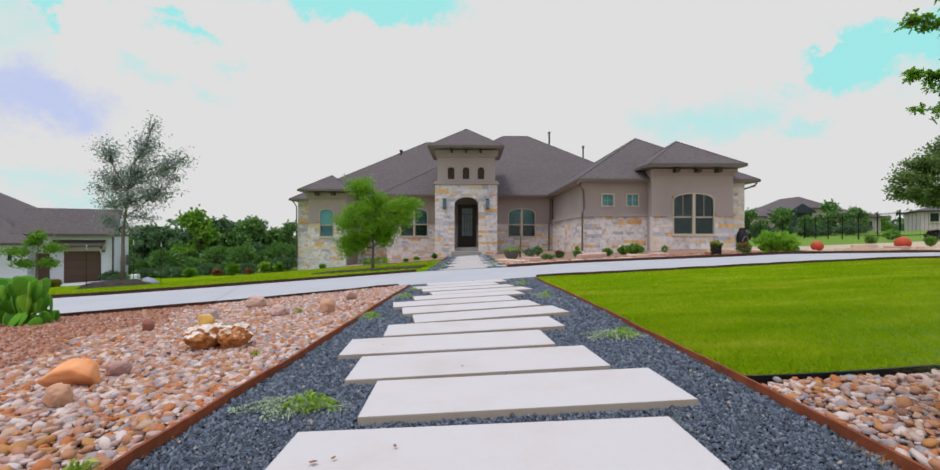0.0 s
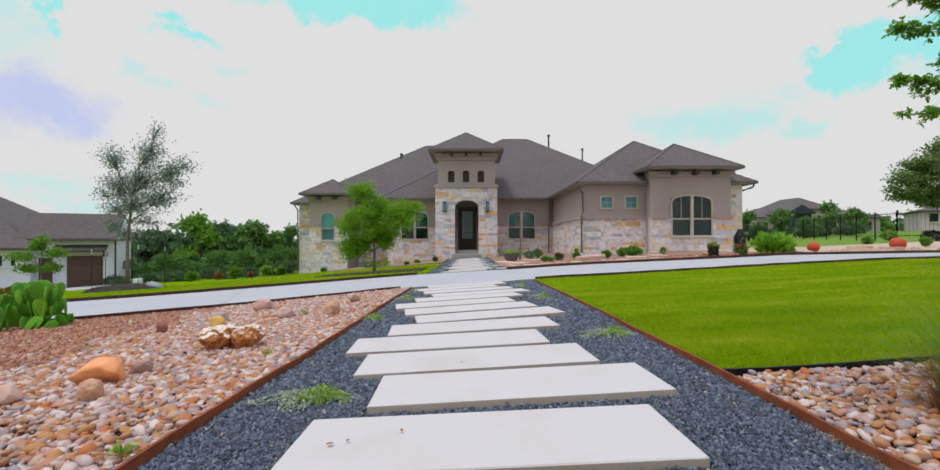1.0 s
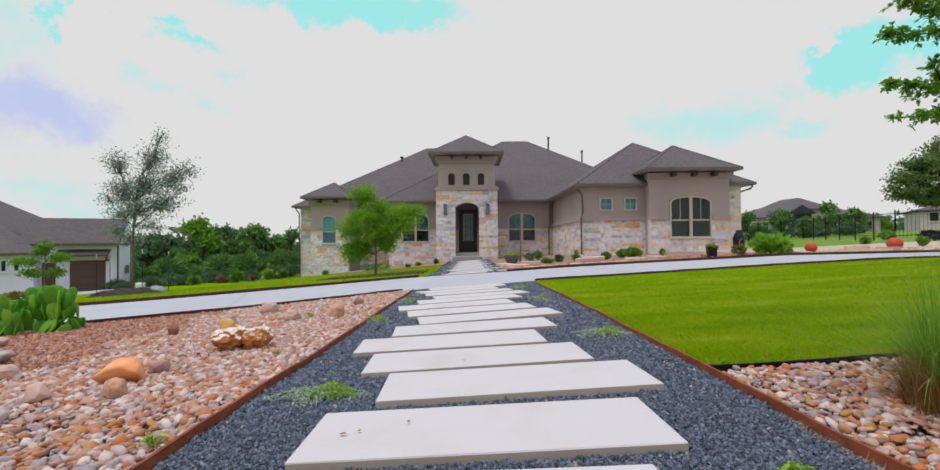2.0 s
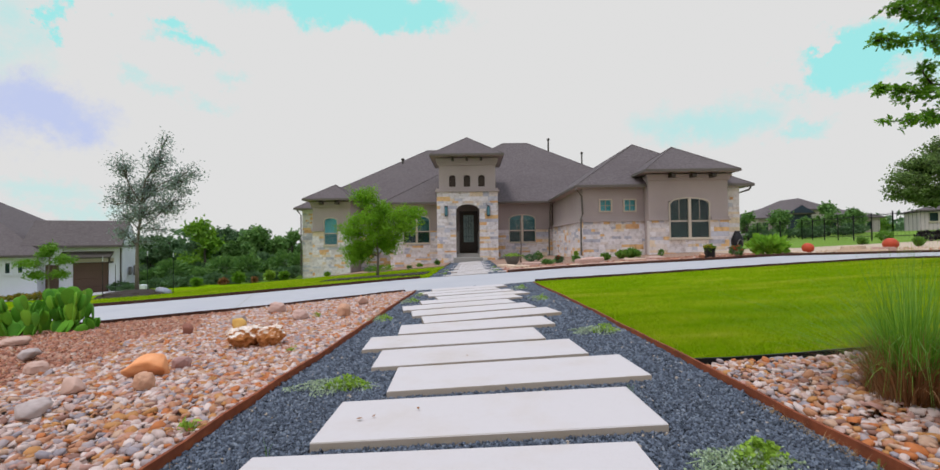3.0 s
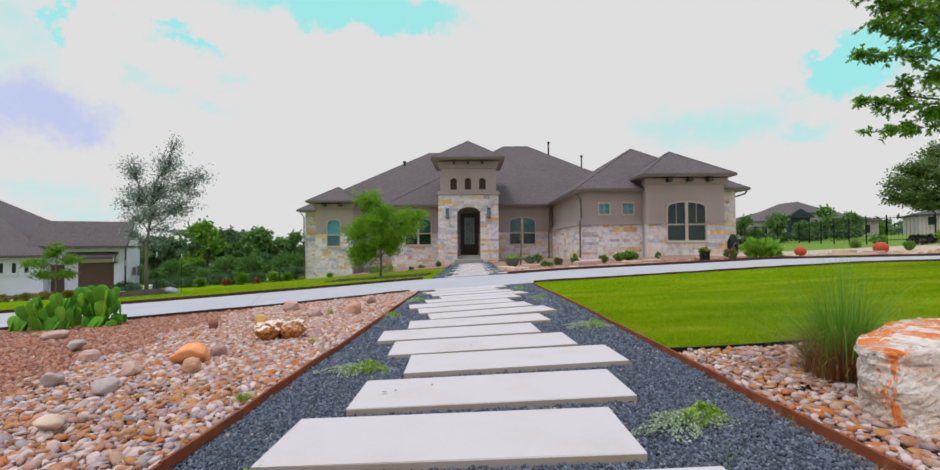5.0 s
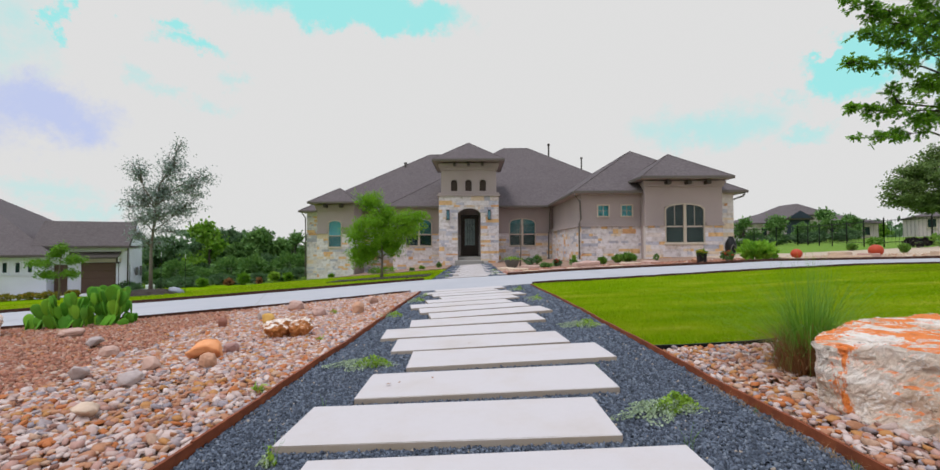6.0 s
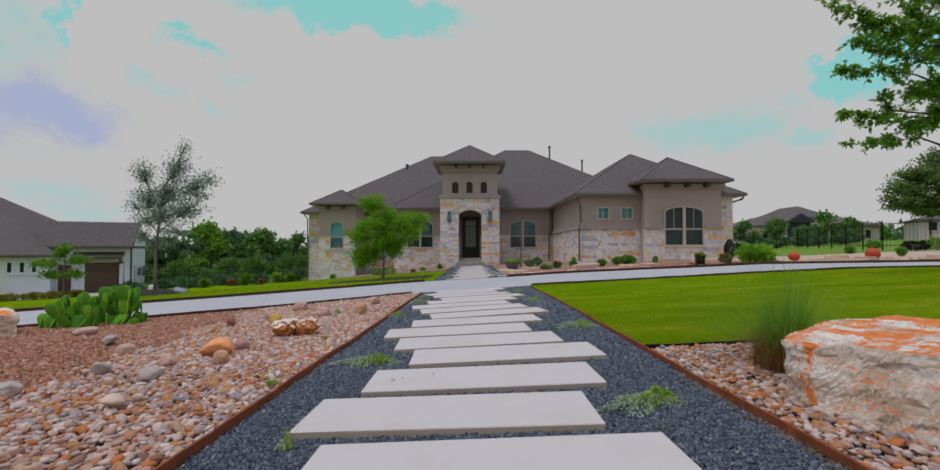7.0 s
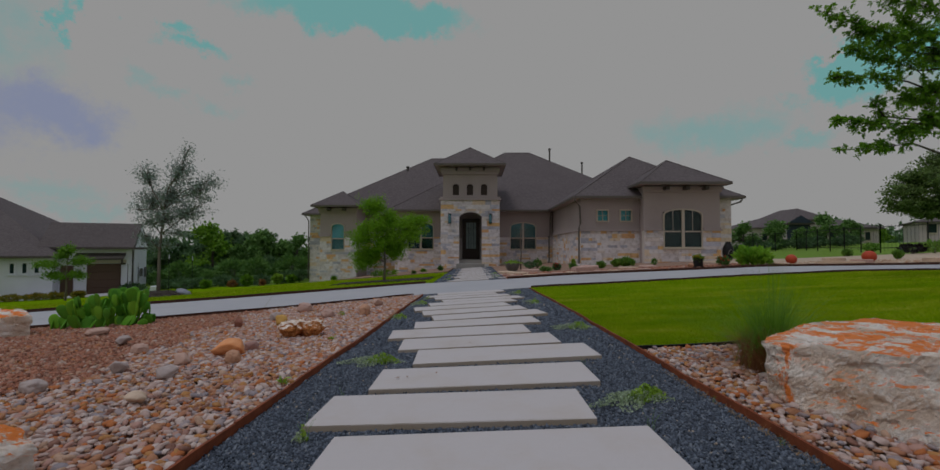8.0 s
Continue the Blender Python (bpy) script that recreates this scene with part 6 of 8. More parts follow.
# the feathery tree before the house, in a strip of dark mulch
X, Y = -3.18, 14.7
sheet("mulch_strip", -4.6, -1.35, lambda x: 13.1 - 0.12 * (x + 4.6), lambda x: 14.5 - 0.12 * (x + 4.6), 30, 8, 0.03, M_MULCH, "strip of dark bark mulch in the lawn", "mulch", 0.06)
tree("feathery_tree", (X, Y, zg(X, Y) - 0.04), [(0, 0, 0), (0.02, 0, 0.7), (0.0, 0, 1.2), (-0.08, 0, 1.8), (-0.2, 0, 2.5)],
     [(-0.11, 0, 1.97, 1.04, 0.8, 0.53, 5), (-0.39, 0, 2.68, 0.61, 0.5, 0.50, 3.2), (0.83, 0, 2.07, 0.68, 0.6, 0.40, 3), (-0.94, 0, 1.67, 0.53, 0.5, 0.53, 2.4), (1.38, 0.1, 2.22, 0.40, 0.4, 0.26, 0.9),
      (0.39, -0.2, 1.46, 0.83, 0.6, 0.47, 2.2), (-0.61, 0, 0.86, 0.33, 0.3, 0.63, 1.2), (-0.17, 0.1, 1.21, 0.61, 0.5, 0.47, 1.6), (0.17, 0, 2.32, 0.66, 0.5, 0.37, 2), (-0.85, 0, 0.85, 0.40, 0.4, 0.62, 3.4), (-0.45, 0, 0.95, 0.40, 0.4, 0.5, 2.4), (0.45, 0, 1.15, 0.5, 0.4, 0.4, 2.0), (0.1, -0.1, 1.45, 0.75, 0.5, 0.40, 2.4), (0.75, 0, 1.6, 0.6, 0.5, 0.40, 1.8), (1.15, 0, 1.85, 0.45, 0.45, 0.42, 2.0)],
     320, 30000, 0.030, M_BARK, M_LEAF_LIME, "small bright green feathery tree with drooping branches", 52, 0.042, 2.6, 0.9, 0.10)

# the oak whose branches reach in from the east, near the path
def oak(x, y, label, limbs, seed):
    """An oak: trunk, long level limbs with rosettes of lobed leaves at the ends of their shoots.
    limbs: (knee x, knee z, tip x, tip z, y, breadth of the foliage, shoots), from the foot."""
    rnd = random.Random(seed)
    root = thing("oak_tree", label, "tree", "", (x, y, zg(x, y) - 0.05))
    wood = bmesh.new()
    T = [Vector(p) for p in ((0, 0, 0), (-0.05, 0, 1.2), (-0.1, 0, 2.2), (-0.2, 0, 3.4), (-0.2, 0, 5.0), (-0.1, 0, 6.6))]
    tube(wood, T, [0.20, 0.165, 0.15, 0.12, 0.08, 0.03], 9)
    at, out = [], []
    for kx, kz, tx, tz, ly, breadth, shoots in limbs:
        knee, tip = Vector((kx, ly * 0.6, kz)), Vector((tx, ly, tz))
        foot = min(T[1:], key=lambda p: abs(p.z - (kz - 0.5)))
        bend = knee.lerp(tip, 0.5) + Vector((0, rnd.uniform(-0.1, 0.1), rnd.uniform(-0.04, 0.06)))
        tube(wood, [foot, foot.lerp(knee, 0.55) + Vector((0, 0, 0.12)), knee, bend, tip], [0.045, 0.026, 0.013, 0.008, 0.004], 6)
        for k in range(int(1.36 * shoots)):
            f = rnd.uniform(0.0, 1.0) ** 0.9
            p = knee.lerp(bend, f * 2) if f < 0.5 else bend.lerp(tip, f * 2 - 1)
            b = breadth * (1.0 - 0.45 * f)
            d = Vector((rnd.gauss(-0.25, 0.8), rnd.gauss(0, 1.0), rnd.gauss(0.05, 0.62)))
            q = p + d * b
            tube(wood, [p, p.lerp(q, 0.5) + Vector((0, 0, 0.02)), q], [0.006, 0.004, 0.002], 3)
            for w in (0.45, 1.0) if d.length > 0.7 else (1.0,):
                at.append(p.lerp(q, w))
                out.append(d.normalized() * 0.6 + Vector((0, 0, 0.25)))
    part("trunk", wood, M_BARK_DARK, root, "", True)
    r = np.random.default_rng(seed)
    k = 7
    c = np.repeat(np.array(at), k, axis=0)
    d = np.repeat(np.array(out), k, axis=0) * 0.8 + r.normal(0, 0.75, (len(c), 3))
    d /= np.linalg.norm(d, axis=1)[:, None]
    u = np.cross(d, r.normal(0, 0.5, (len(c), 3)) + (0, 0, 1.0))
    u /= np.linalg.norm(u, axis=1)[:, None] + 1e-9
    L = r.uniform(0.045, 0.095, len(c))[:, None]
    sag = np.array((0, 0, -0.18))
    # half outline of a deeply lobed leaf: along, across
    half = ((0.0, 0.015), (0.22, 0.05), (0.30, 0.24), (0.42, 0.07), (0.58, 0.34), (0.68, 0.09), (0.84, 0.20))
    rows = [c + d * L * a + u * L * b + sag * L * a * a for a, b in half] + [c + d * L + sag * L] + [c + d * L * a - u * L * b + sag * L * a * a for a, b in reversed(half)]
    v = np.stack(rows, 1).reshape(-1, 3)
    crown = new("crown", mesh_arrays("crown", v, np.arange(len(v)).reshape(-1, len(rows)), M_LEAF_OAK_NEAR))
    crown.parent = root


M_LEAF_OAK_NEAR = leaf_material("lobed_oak_leaves", (0.058, 0.185, 0.020), (0.25, 0.46, 0.032), 0.45, 0.55)
OAK_LIMBS = [(-2.34, 2.19, -3.76, 2.04, -0.40, 0.10, 34), (-2.38, 2.53, -3.77, 2.54, -0.40, 0.12, 50), (-2.81, 2.64, -3.07, 2.87, -0.40, 0.10, 16), (-2.41, 3.22, -3.76, 3.22, -0.40, 0.12, 44), (-2.21, 3.41, -3.49, 3.73, -0.35, 0.17, 60), (-2.11, 3.80, -3.98, 4.32, -0.40, 0.14, 60), (-2.10, 3.71, -3.24, 4.03, -0.30, 0.20, 60), (-1.86, 3.91, -2.58, 4.26, -0.30, 0.17, 40), (-1.84, 2.80, -2.61, 2.92, -0.30, 0.16, 44), (-1.84, 2.56, -2.66, 2.33, -0.30, 0.14, 44), (-1.43, 3.05, -2.12, 3.05, -0.20, 0.26, 70), (-1.32, 3.65, -2.00, 3.66, -0.20, 0.28, 70), (-1.46, 2.52, -2.18, 2.62, -0.30, 0.20, 50), (-1.60, 4.31, -2.76, 4.71, -0.30, 0.25, 70), (-1.19, 5.11, -3.14, 5.22, -0.30, 0.30, 70)]
ro = random.Random(3)
for k in range(11):
    a, z, far = radians(-75 + 16 * k), ro.uniform(2.4, 6.2), ro.uniform(1.6, 2.6)
    OAK_LIMBS.append((math.cos(a) * far * 0.4, z, math.cos(a) * far, z + ro.uniform(-0.1, 0.5), math.sin(a) * far, 0.40, 24))
oak(9.6, 6.3, "broad oak with green lobed leaves reaching over the lawn", OAK_LIMBS, 63)

# the ornamental grass beside the boulder
M_CLUMP = leaf_material("clump_grass", (0.085, 0.235, 0.016), (0.26, 0.44, 0.045), 0.5, 0.35)


def grass_clump(x, y, n, height, spread_r, label):
    root = thing("grass_clump", label, "ornamental grass", "", (x, y, zg(x, y) - 0.03))
    r = np.random.default_rng(5)

    def strands(n, h0, h1, out, w, start):
        verts, faces = [], []
        for _ in range(n):
            a, tilt, h = r.uniform(0, 2 * np.pi), min(abs(r.normal(0, out)), 1.5), r.uniform(h0, h1)
            b = np.array([np.cos(a), np.sin(a), 0]) * start * np.sqrt(r.uniform(0, 1))
            d = np.array([np.cos(a + r.normal(0, 0.5)), np.sin(a + r.normal(0, 0.5)), 0])
            side = np.array([-d[1], d[0], 0]) * w
            k0 = len(verts)
            for t in (0, 0.3, 0.6, 0.85, 1.0):
                c = b + d * h * tilt * (0.35 * t + 0.65 * t * t) + np.array([0, 0, h * (t - 0.32 * tilt * t * t)])
                ww = side * (1 - 0.85 * t)
                verts += [c - ww, c + ww]
            faces += [(k0 + 2 * i, k0 + 2 * i + 1, k0 + 2 * i + 3, k0 + 2 * i + 2) for i in range(4)]
        return np.array(verts), np.array(faces)

    v, f = strands(n, height * 0.5, height * 1.08, spread_r, 0.0014, 0.085)
    new("foliage", mesh_arrays("foliage", v, f, M_CLUMP)).parent = root
    v, f = strands(1300, 0.10, 0.27, 0.55, 0.0022, 0.14)
    droop = bmesh.new()
    rs = random.Random(8)
    for _ in range(26):
        a, q = rs.uniform(3.4, 6.8), rs.uniform(0.22, 0.42)
        c, e = math.cos(a), math.sin(a)
        tube(droop, [(0.05 * c, 0.05 * e, 0.08), (0.35 * q * c, 0.35 * q * e, 0.24), (0.75 * q * c, 0.75 * q * e, 0.22), (q * c, q * e, 0.06)], [0.0014, 0.0013, 0.001, 0.0005], 3)
    tagged(part("drooping_foliage", droop, M_REED, root), "pale drooping leaves")
    base = new("dry_base", mesh_arrays("dry_base", v + (-0.05, -0.055, 0.0), f, M_STRAW))
    base.parent = root
    tagged(base, "brown dry base of old leaves")


grass_clump(1.76, 1.30, 1150, 0.58, 0.84, "fine-leaved green grass clump with a dry brown base")


def ground_cover(x, y, rx, ry, n, seed, turn=0.0):
    """Low silvery creeping plant with fresh green leaves at its middle."""
    r = np.random.default_rng(seed)
    root = thing("ground_cover", "low silvery green creeping plant in dark gravel", "ground cover", "creeping plants of the path", (x, y, zg(x, y) - 0.03), turn)
    for name, mat, k, grow, size in (("silver_foliage", M_LEAF_SILVER, 2 * n, 1.0, 0.0085), ("fresh_foliage", M_LEAF_FRESH, n, 0.55, 0.013)):
        a, q = r.uniform(0, 2 * np.pi, k), np.sqrt(r.uniform(0, 1, k))
        q = q * (0.42 + 0.58 * np.abs(np.sin(2.5 * a + seed)) ** 1.5)
        px, py = np.cos(a) * q * rx * grow + (0.3 * rx if grow < 1 else 0), np.sin(a) * q * ry * grow
        pz = 0.008 + r.uniform(0, 1, k) * (0.075 if grow < 1 else 0.05) * (1.05 - q)
        ob = new(name, leaf_mesh(name, np.column_stack([px, py, pz]), size, mat, 1.15, 0.2, seed))
        ob.parent = root
    stems = bmesh.new()
    for _ in range(14):
        a, q = r.uniform(0, 6.28), r.uniform(0.5, 1.0)
        tube(stems, [(0, 0, 0.005), (math.cos(a) * rx * q * 0.5, math.sin(a) * ry * q * 0.5, 0.03), (math.cos(a) * rx * q, math.sin(a) * ry * q, 0.012)], 0.0018, 4)
    tagged(part("branchwork", stems, M_LEAF_SILVER, root), "thin creeping stems", "", "", "stuff")


for i, (x, y, rx, ry, n) in enumerate(((-0.63, 1.72, 0.25, 0.13, 460), (0.79, 0.80, 0.25, 0.12, 560), (0.93, 2.74, 0.22, 0.14, 320), (-0.84, 3.85, 0.16, 0.2, 220), (-0.78, 5.4, 0.18, 0.3, 200), (0.85, 4.9, 0.15, 0.3, 180), (0.78, 6.6, 0.17, 0.35, 180), (-0.75, 6.3, 0.1, 0.2, 100),
                                       (-0.80, 12.6, 0.2, 0.5, 160), (0.70, 12.4, 0.2, 0.6, 160), (0.72, 14.5, 0.18, 0.8, 160), (-0.86, 14.6, 0.15, 0.7, 140), (-0.62, 0.47, 0.035, 0.03, 30))):
    ground_cover(x, y, rx, ry, n, 100 + i, 25 if i == 1 else 0)


def weed(x, y, h, n, seed, mat=M_LEAF_FRESH):
    r = np.random.default_rng(seed)
    root = thing("weed", "small fresh green weed among the stones", "weed", "", (x, y, zg(x, y) - 0.02))
    pts = r.normal(0, h * 0.3, (n, 3))
    pts[:, 2] = np.abs(pts[:, 2]) + 0.01
    new("foliage", leaf_mesh("foliage", pts, h * 0.13, mat, 4.0, -1.2, seed)).parent = root
    part("stem", tube(bmesh.new(), [(0, 0, 0), (0, 0, h * 0.6)], 0.003, 4), mat, root)


for i, (x, y, h) in enumerate(((-1.03, 1.25, 0.07), (-1.63, 3.05, 0.14), (-1.16, 2.55, 0.05), (-1.6, 4.3, 0.07))):
    weed(x, y, h, 40, 300 + i)


# thin stalks of grass at the corners of the slabs
def stalks(x, y, h, n, seed):
    r = np.random.default_rng(seed)
    root = thing("grass_tuft", "few thin stalks of grass at the corner of a slab", "grass", "grass tufts by the slabs", (x, y, zg(x, y) - 0.04))
    for _ in range(n):
        a, q, k = r.uniform(0, 6.28), r.uniform(0.15, 0.5), r.uniform(0.6, 1.0) * h
        bow = [(0.01 * math.cos(a), 0.01 * math.sin(a), 0), (0.4 * q * k * math.cos(a), 0.4 * q * k * math.sin(a), 0.6 * k), (q * k * math.cos(a), q * k * math.sin(a), k)]
        part("stalk", tube(bmesh.new(), bow, [0.0009, 0.0007, 0.0003], 3), M_REED, root)


for i, (x, y, h, n) in enumerate(((-0.60, 0.47, 0.13, 7), (0.74, 0.47, 0.10, 5), (-0.55, 0.02, 0.10, 6), (0.72, 1.42, 0.08, 4), (1.13, 0.30, 0.05, 6), (1.13, 0.75, 0.045, 5), (-0.62, 1.02, 0.07, 4))):
    stalks(x, y, h, n, 700 + i)


# dry grass along the foot of the steel edging
def wisps():
    r = np.random.default_rng(9)
    verts, faces = [], []
    for x, y0, y1, n in ((PATH_R - 0.03, 0.1, 1.3, 420), (PATH_L + 0.02, 0.8, 2.2, 60), (PATH_R + 0.03, 1.3, 1.7, 40)):
        for _ in range(n):
            y, xx = r.uniform(y0, y1), x - abs(r.normal(0, 0.012))
            h, a = r.uniform(0.015, 0.05), r.uniform(0, 6.28)
            z = zg(xx, y) - 0.03
            k = len(verts)
            verts += [(xx, y - 0.0015, z), (xx, y + 0.0015, z), (xx + math.cos(a) * h * 0.5, y + math.sin(a) * h, z + h * 0.6)]
            faces.append((k, k + 1, k + 2))
    tagged(new("dry_wisps", mesh_of("dry_wisps", verts, faces, M_DRY)), "wisps of dry grass along the steel edging", "dry grass", "", "stuff")
    verts, faces = [], []
    while len(faces) < 1500:
        x, y = r.uniform(-7.0, -2.3), r.uniform(1.2, 5.4)
        if not pea_zone(np.array([x]), np.array([y]))[0] or y > DRIVE_FRONT(x) - 0.15:
            continue
        a, h, z = r.uniform(0, 6.28), r.uniform(0.02, 0.06), zg(x, y) - 0.012
        d, e = np.array([math.cos(a), math.sin(a)]) * h, np.array([-math.sin(a), math.cos(a)]) * 0.0022
        k = len(verts)
        verts += [(x - e[0], y - e[1], z), (x + e[0], y + e[1], z), (x + d[0] + e[0], y + d[1] + e[1], z + 0.008), (x + d[0] - e[0], y + d[1] - e[1], z + 0.008)]
        faces.append((k, k + 1, k + 2, k + 3))
    tagged(new("straw_litter", mesh_of("straw_litter", verts, faces, M_DRY)), "dry straw and twigs strewn over the small gravel", "litter", "", "stuff")


M_DRY = leaf_material("dry_straw", (0.30, 0.17, 0.08), (0.56, 0.38, 0.20), 0.8, 0.2)


wisps()


def dead_leaf(x, y, size, turn, seed):
    rnd = random.Random(seed)
    bm = bmesh.new()
    mid = [(t * size, 0.0, 0.003 + 0.0015 * math.sin(3 * t)) for t in (-0.5, -0.2, 0.15, 0.5)]
    wide = (0.02, 0.32, 0.26, 0.02)
    rows = [[bm.verts.new((p[0], k * w * size, p[2] + abs(k) * rnd.uniform(0, 0.0015))) for k in (-1, 0, 1)] for p, w in zip(mid, wide)]
    for r0, r1 in zip(rows, rows[1:]):
        for k in (0, 1):
            bm.faces.new((r0[k], r1[k], r1[k + 1], r0[k + 1]))
    ob = tagged(part("dead_leaf", bm, M_STRAW), "curled brown dead leaf lying on a slab", "leaf", "dead leaves on the slabs")
    ob.matrix_basis = pose(x, y, zg(x, y) + 0.004, 0, 2, turn)


for i, (x, y, sz) in enumerate(((-0.37, 1.23, 0.045), (-0.32, 1.25, 0.03), (-0.16, 1.31, 0.03), (0.02, 2.12, 0.03), (-0.45, 2.62, 0.03), (-0.25, 3.1, 0.03))):
    dead_leaf(x, y, 0.55 * sz, 53 * i, 600 + i)


def cactus(x, y, label, seed):
    rnd = random.Random(seed)
    root = thing("prickly_pear", label, "cactus", "", (x, y, zg(x, y) - 0.04))
    base = bmesh.new()
    bmesh.ops.create_uvsphere(base, u_segments=18, v_segments=12, radius=1.0)
    for v in base.verts:
        v.co = Vector((v.co.x * (0.58 + 0.16 * v.co.z), v.co.y * 0.12, v.co.z + 0.92))
    me = bpy.data.meshes.new("pad")
    base.to_mesh(me)
    base.free()
    me.materials.append(M_CACTUS)
    me.shade_smooth()

    def pad(p, lean, turn, roll, s, depth):
        if abs(p[0]) > 0.60 or p[2] > 0.48:
            return
        ob = new("pad", me)
        ob.parent = root
        m = pose(*p, 0, 0, turn) @ pose(0, 0, 0, lean, roll, 0) @ Matrix.Scale(s, 4)
        ob.matrix_basis = m
        if depth == 0:
            return
        for k in range(rnd.choice((1, 2, 2))):
            a = rnd.uniform(8, 50) * (1 if k else -1)
            q = m @ Vector((0.72 * math.sin(radians(a)), 0, 0.92 + 0.90 * math.cos(radians(a))))
            pad(q, rnd.uniform(-14, 14), turn * 0.4 + rnd.uniform(-75, 75), a * 0.45 + rnd.uniform(-8, 8), s * rnd.uniform(0.88, 1.02), depth - 1)

    for i in range(46):
        f = ((i * 19) % 46) / 45
        px, py = -0.50 + 1.0 * f + rnd.uniform(-0.03, 0.03), rnd.uniform(-0.24, 0.24)
        end = f < 0.2 or f > 0.88
        pad((px, py, 0.0), rnd.uniform(-34, 24), rnd.uniform(-65, 65), (f - 0.5) * (80 if end else 36) + rnd.uniform(-14, 14), rnd.uniform(0.082, 0.106), 0 if end else (1 if f < 0.42 or i % 3 == 1 else 2))


cactus(-4.58, 4.30, "spreading prickly pear cactus with flat green pads", 4)


def shrub(x, y, w, h, n, leaf, mat, label, seed, flowers=None, category="shrub", dz=0.0, up=0.0, group=""):
    r = np.random.default_rng(seed)
    root = thing("shrub", label, category, group, (x, y, zg(x, y) - 0.03 + dz))
    d = r.normal(0, 1, (n, 3))
    d /= np.linalg.norm(d, axis=1)[:, None]
    q = r.uniform(0.25, 1, n) ** 0.5 * (0.8 + 0.2 * np.sin(d[:, 0] * 5 + seed) * np.cos(d[:, 1] * 4))
    pts = d * q[:, None] * (w / 2, w / 2, h / 2) + (0, 0, h / 2)
    new("foliage", leaf_mesh("foliage", pts, leaf, mat, 2.0, -up, seed)).parent = root
    stems = bmesh.new()
    for k in range(7):
        t = pts[int(r.integers(0, n))]
        tube(stems, [(0, 0, 0), tuple(t * 0.5), tuple(t)], [0.012, 0.008, 0.004], 4)
    tagged(part("branchwork", stems, M_BARK, root), "thin woody stems", "", "", "stuff")
    if flowers:
        top = pts[pts[:, 2] > h * 0.5]
        k = top[r.integers(0, len(top), 40)]
        new("blossom", leaf_mesh("blossom", k, leaf * 1.5, flowers, 1.1, 0, seed)).parent = root
    return root


# beds before the house
M_LEAF_BROAD = leaf_material("broad_leaves", (0.15, 0.36, 0.025), (0.34, 0.58, 0.06), 0.5, 0.35)
shrub(8.42, 12.2, 1.25, 0.62, 620, 0.115, M_LEAF_BROAD, "broad bright green leafy plant in the bed", 61, None, "plant", 0, 0.8)
shrub(7.68, 12.45, 0.48, 0.36, 320, 0.04, M_LEAF_WOOD, "shrub with red flowers", 62, M_RED_FLOWER)
shrub(6.98, 12.6, 0.35, 0.26, 200, 0.05, M_LEAF_BRIGHT, "yellow-flowered plant in a black pot", 63, M_YELLOW_FLOWER, "potted plant", 0.16)
shrub(6.75, 15.4, 0.26, 0.3, 120, 0.04, M_LEAF_WOOD, "small green shrub at the wall", 64)
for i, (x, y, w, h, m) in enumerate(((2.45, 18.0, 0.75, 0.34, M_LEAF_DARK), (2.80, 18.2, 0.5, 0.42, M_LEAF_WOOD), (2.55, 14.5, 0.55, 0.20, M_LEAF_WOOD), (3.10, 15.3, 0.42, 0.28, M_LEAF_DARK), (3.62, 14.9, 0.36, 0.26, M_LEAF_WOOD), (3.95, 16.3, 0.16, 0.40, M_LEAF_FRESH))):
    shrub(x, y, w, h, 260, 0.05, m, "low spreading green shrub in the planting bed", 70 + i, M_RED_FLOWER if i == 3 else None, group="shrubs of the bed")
for i, (x, y, w, h) in enumerate(((4.72, 15.2, 0.34, 0.24), (5.75, 15.6, 0.85, 0.36), (5.45, 15.8, 0.4, 0.28))):
    shrub(x, y, w, h, 420, 0.075, M_REED, "grassy grey-green tuft in the planting bed", 170 + i, None, "plant", 0, 2.0, "grassy tufts of the bed")
for i, (x, y, w, h) in enumerate(((-1.62, 20.6, 0.30, 0.36), (-2.45, 20.6, 0.34, 0.24), (-2.75, 19.3, 0.28, 0.22), (-3.95, 19.6, 1.25, 0.42), (-4.6, 20.2, 0.8, 0.40), (-8.0, 24.2, 0.4, 0.3))):
    shrub(x, y, w, h, 330, 0.05, (M_LEAF_WOOD, M_LEAF_OAK)[i % 2], "low green shrub along the house wall", 90 + i, group="shrubs along the wall")


def lathe(profile, mat, name, parent=None, sides=20, label=""):
    """A turned form: profile of (radius, height)."""
    bm = bmesh.new()
    rings = [[bm.verts.new((r * math.cos(2 * math.pi * k / sides), r * math.sin(2 * math.pi * k / sides), z)) for k in range(sides)] for r, z in profile]
    for a, b in zip(rings, rings[1:]):
        for k in range(sides):
            bm.faces.new((a[k], a[(k + 1) % sides], b[(k + 1) % sides], b[k]))
    bm.faces.new(list(reversed(rings[0])))
    bm.faces.new(rings[-1])
    return part(name, bm, mat, parent, label, True)


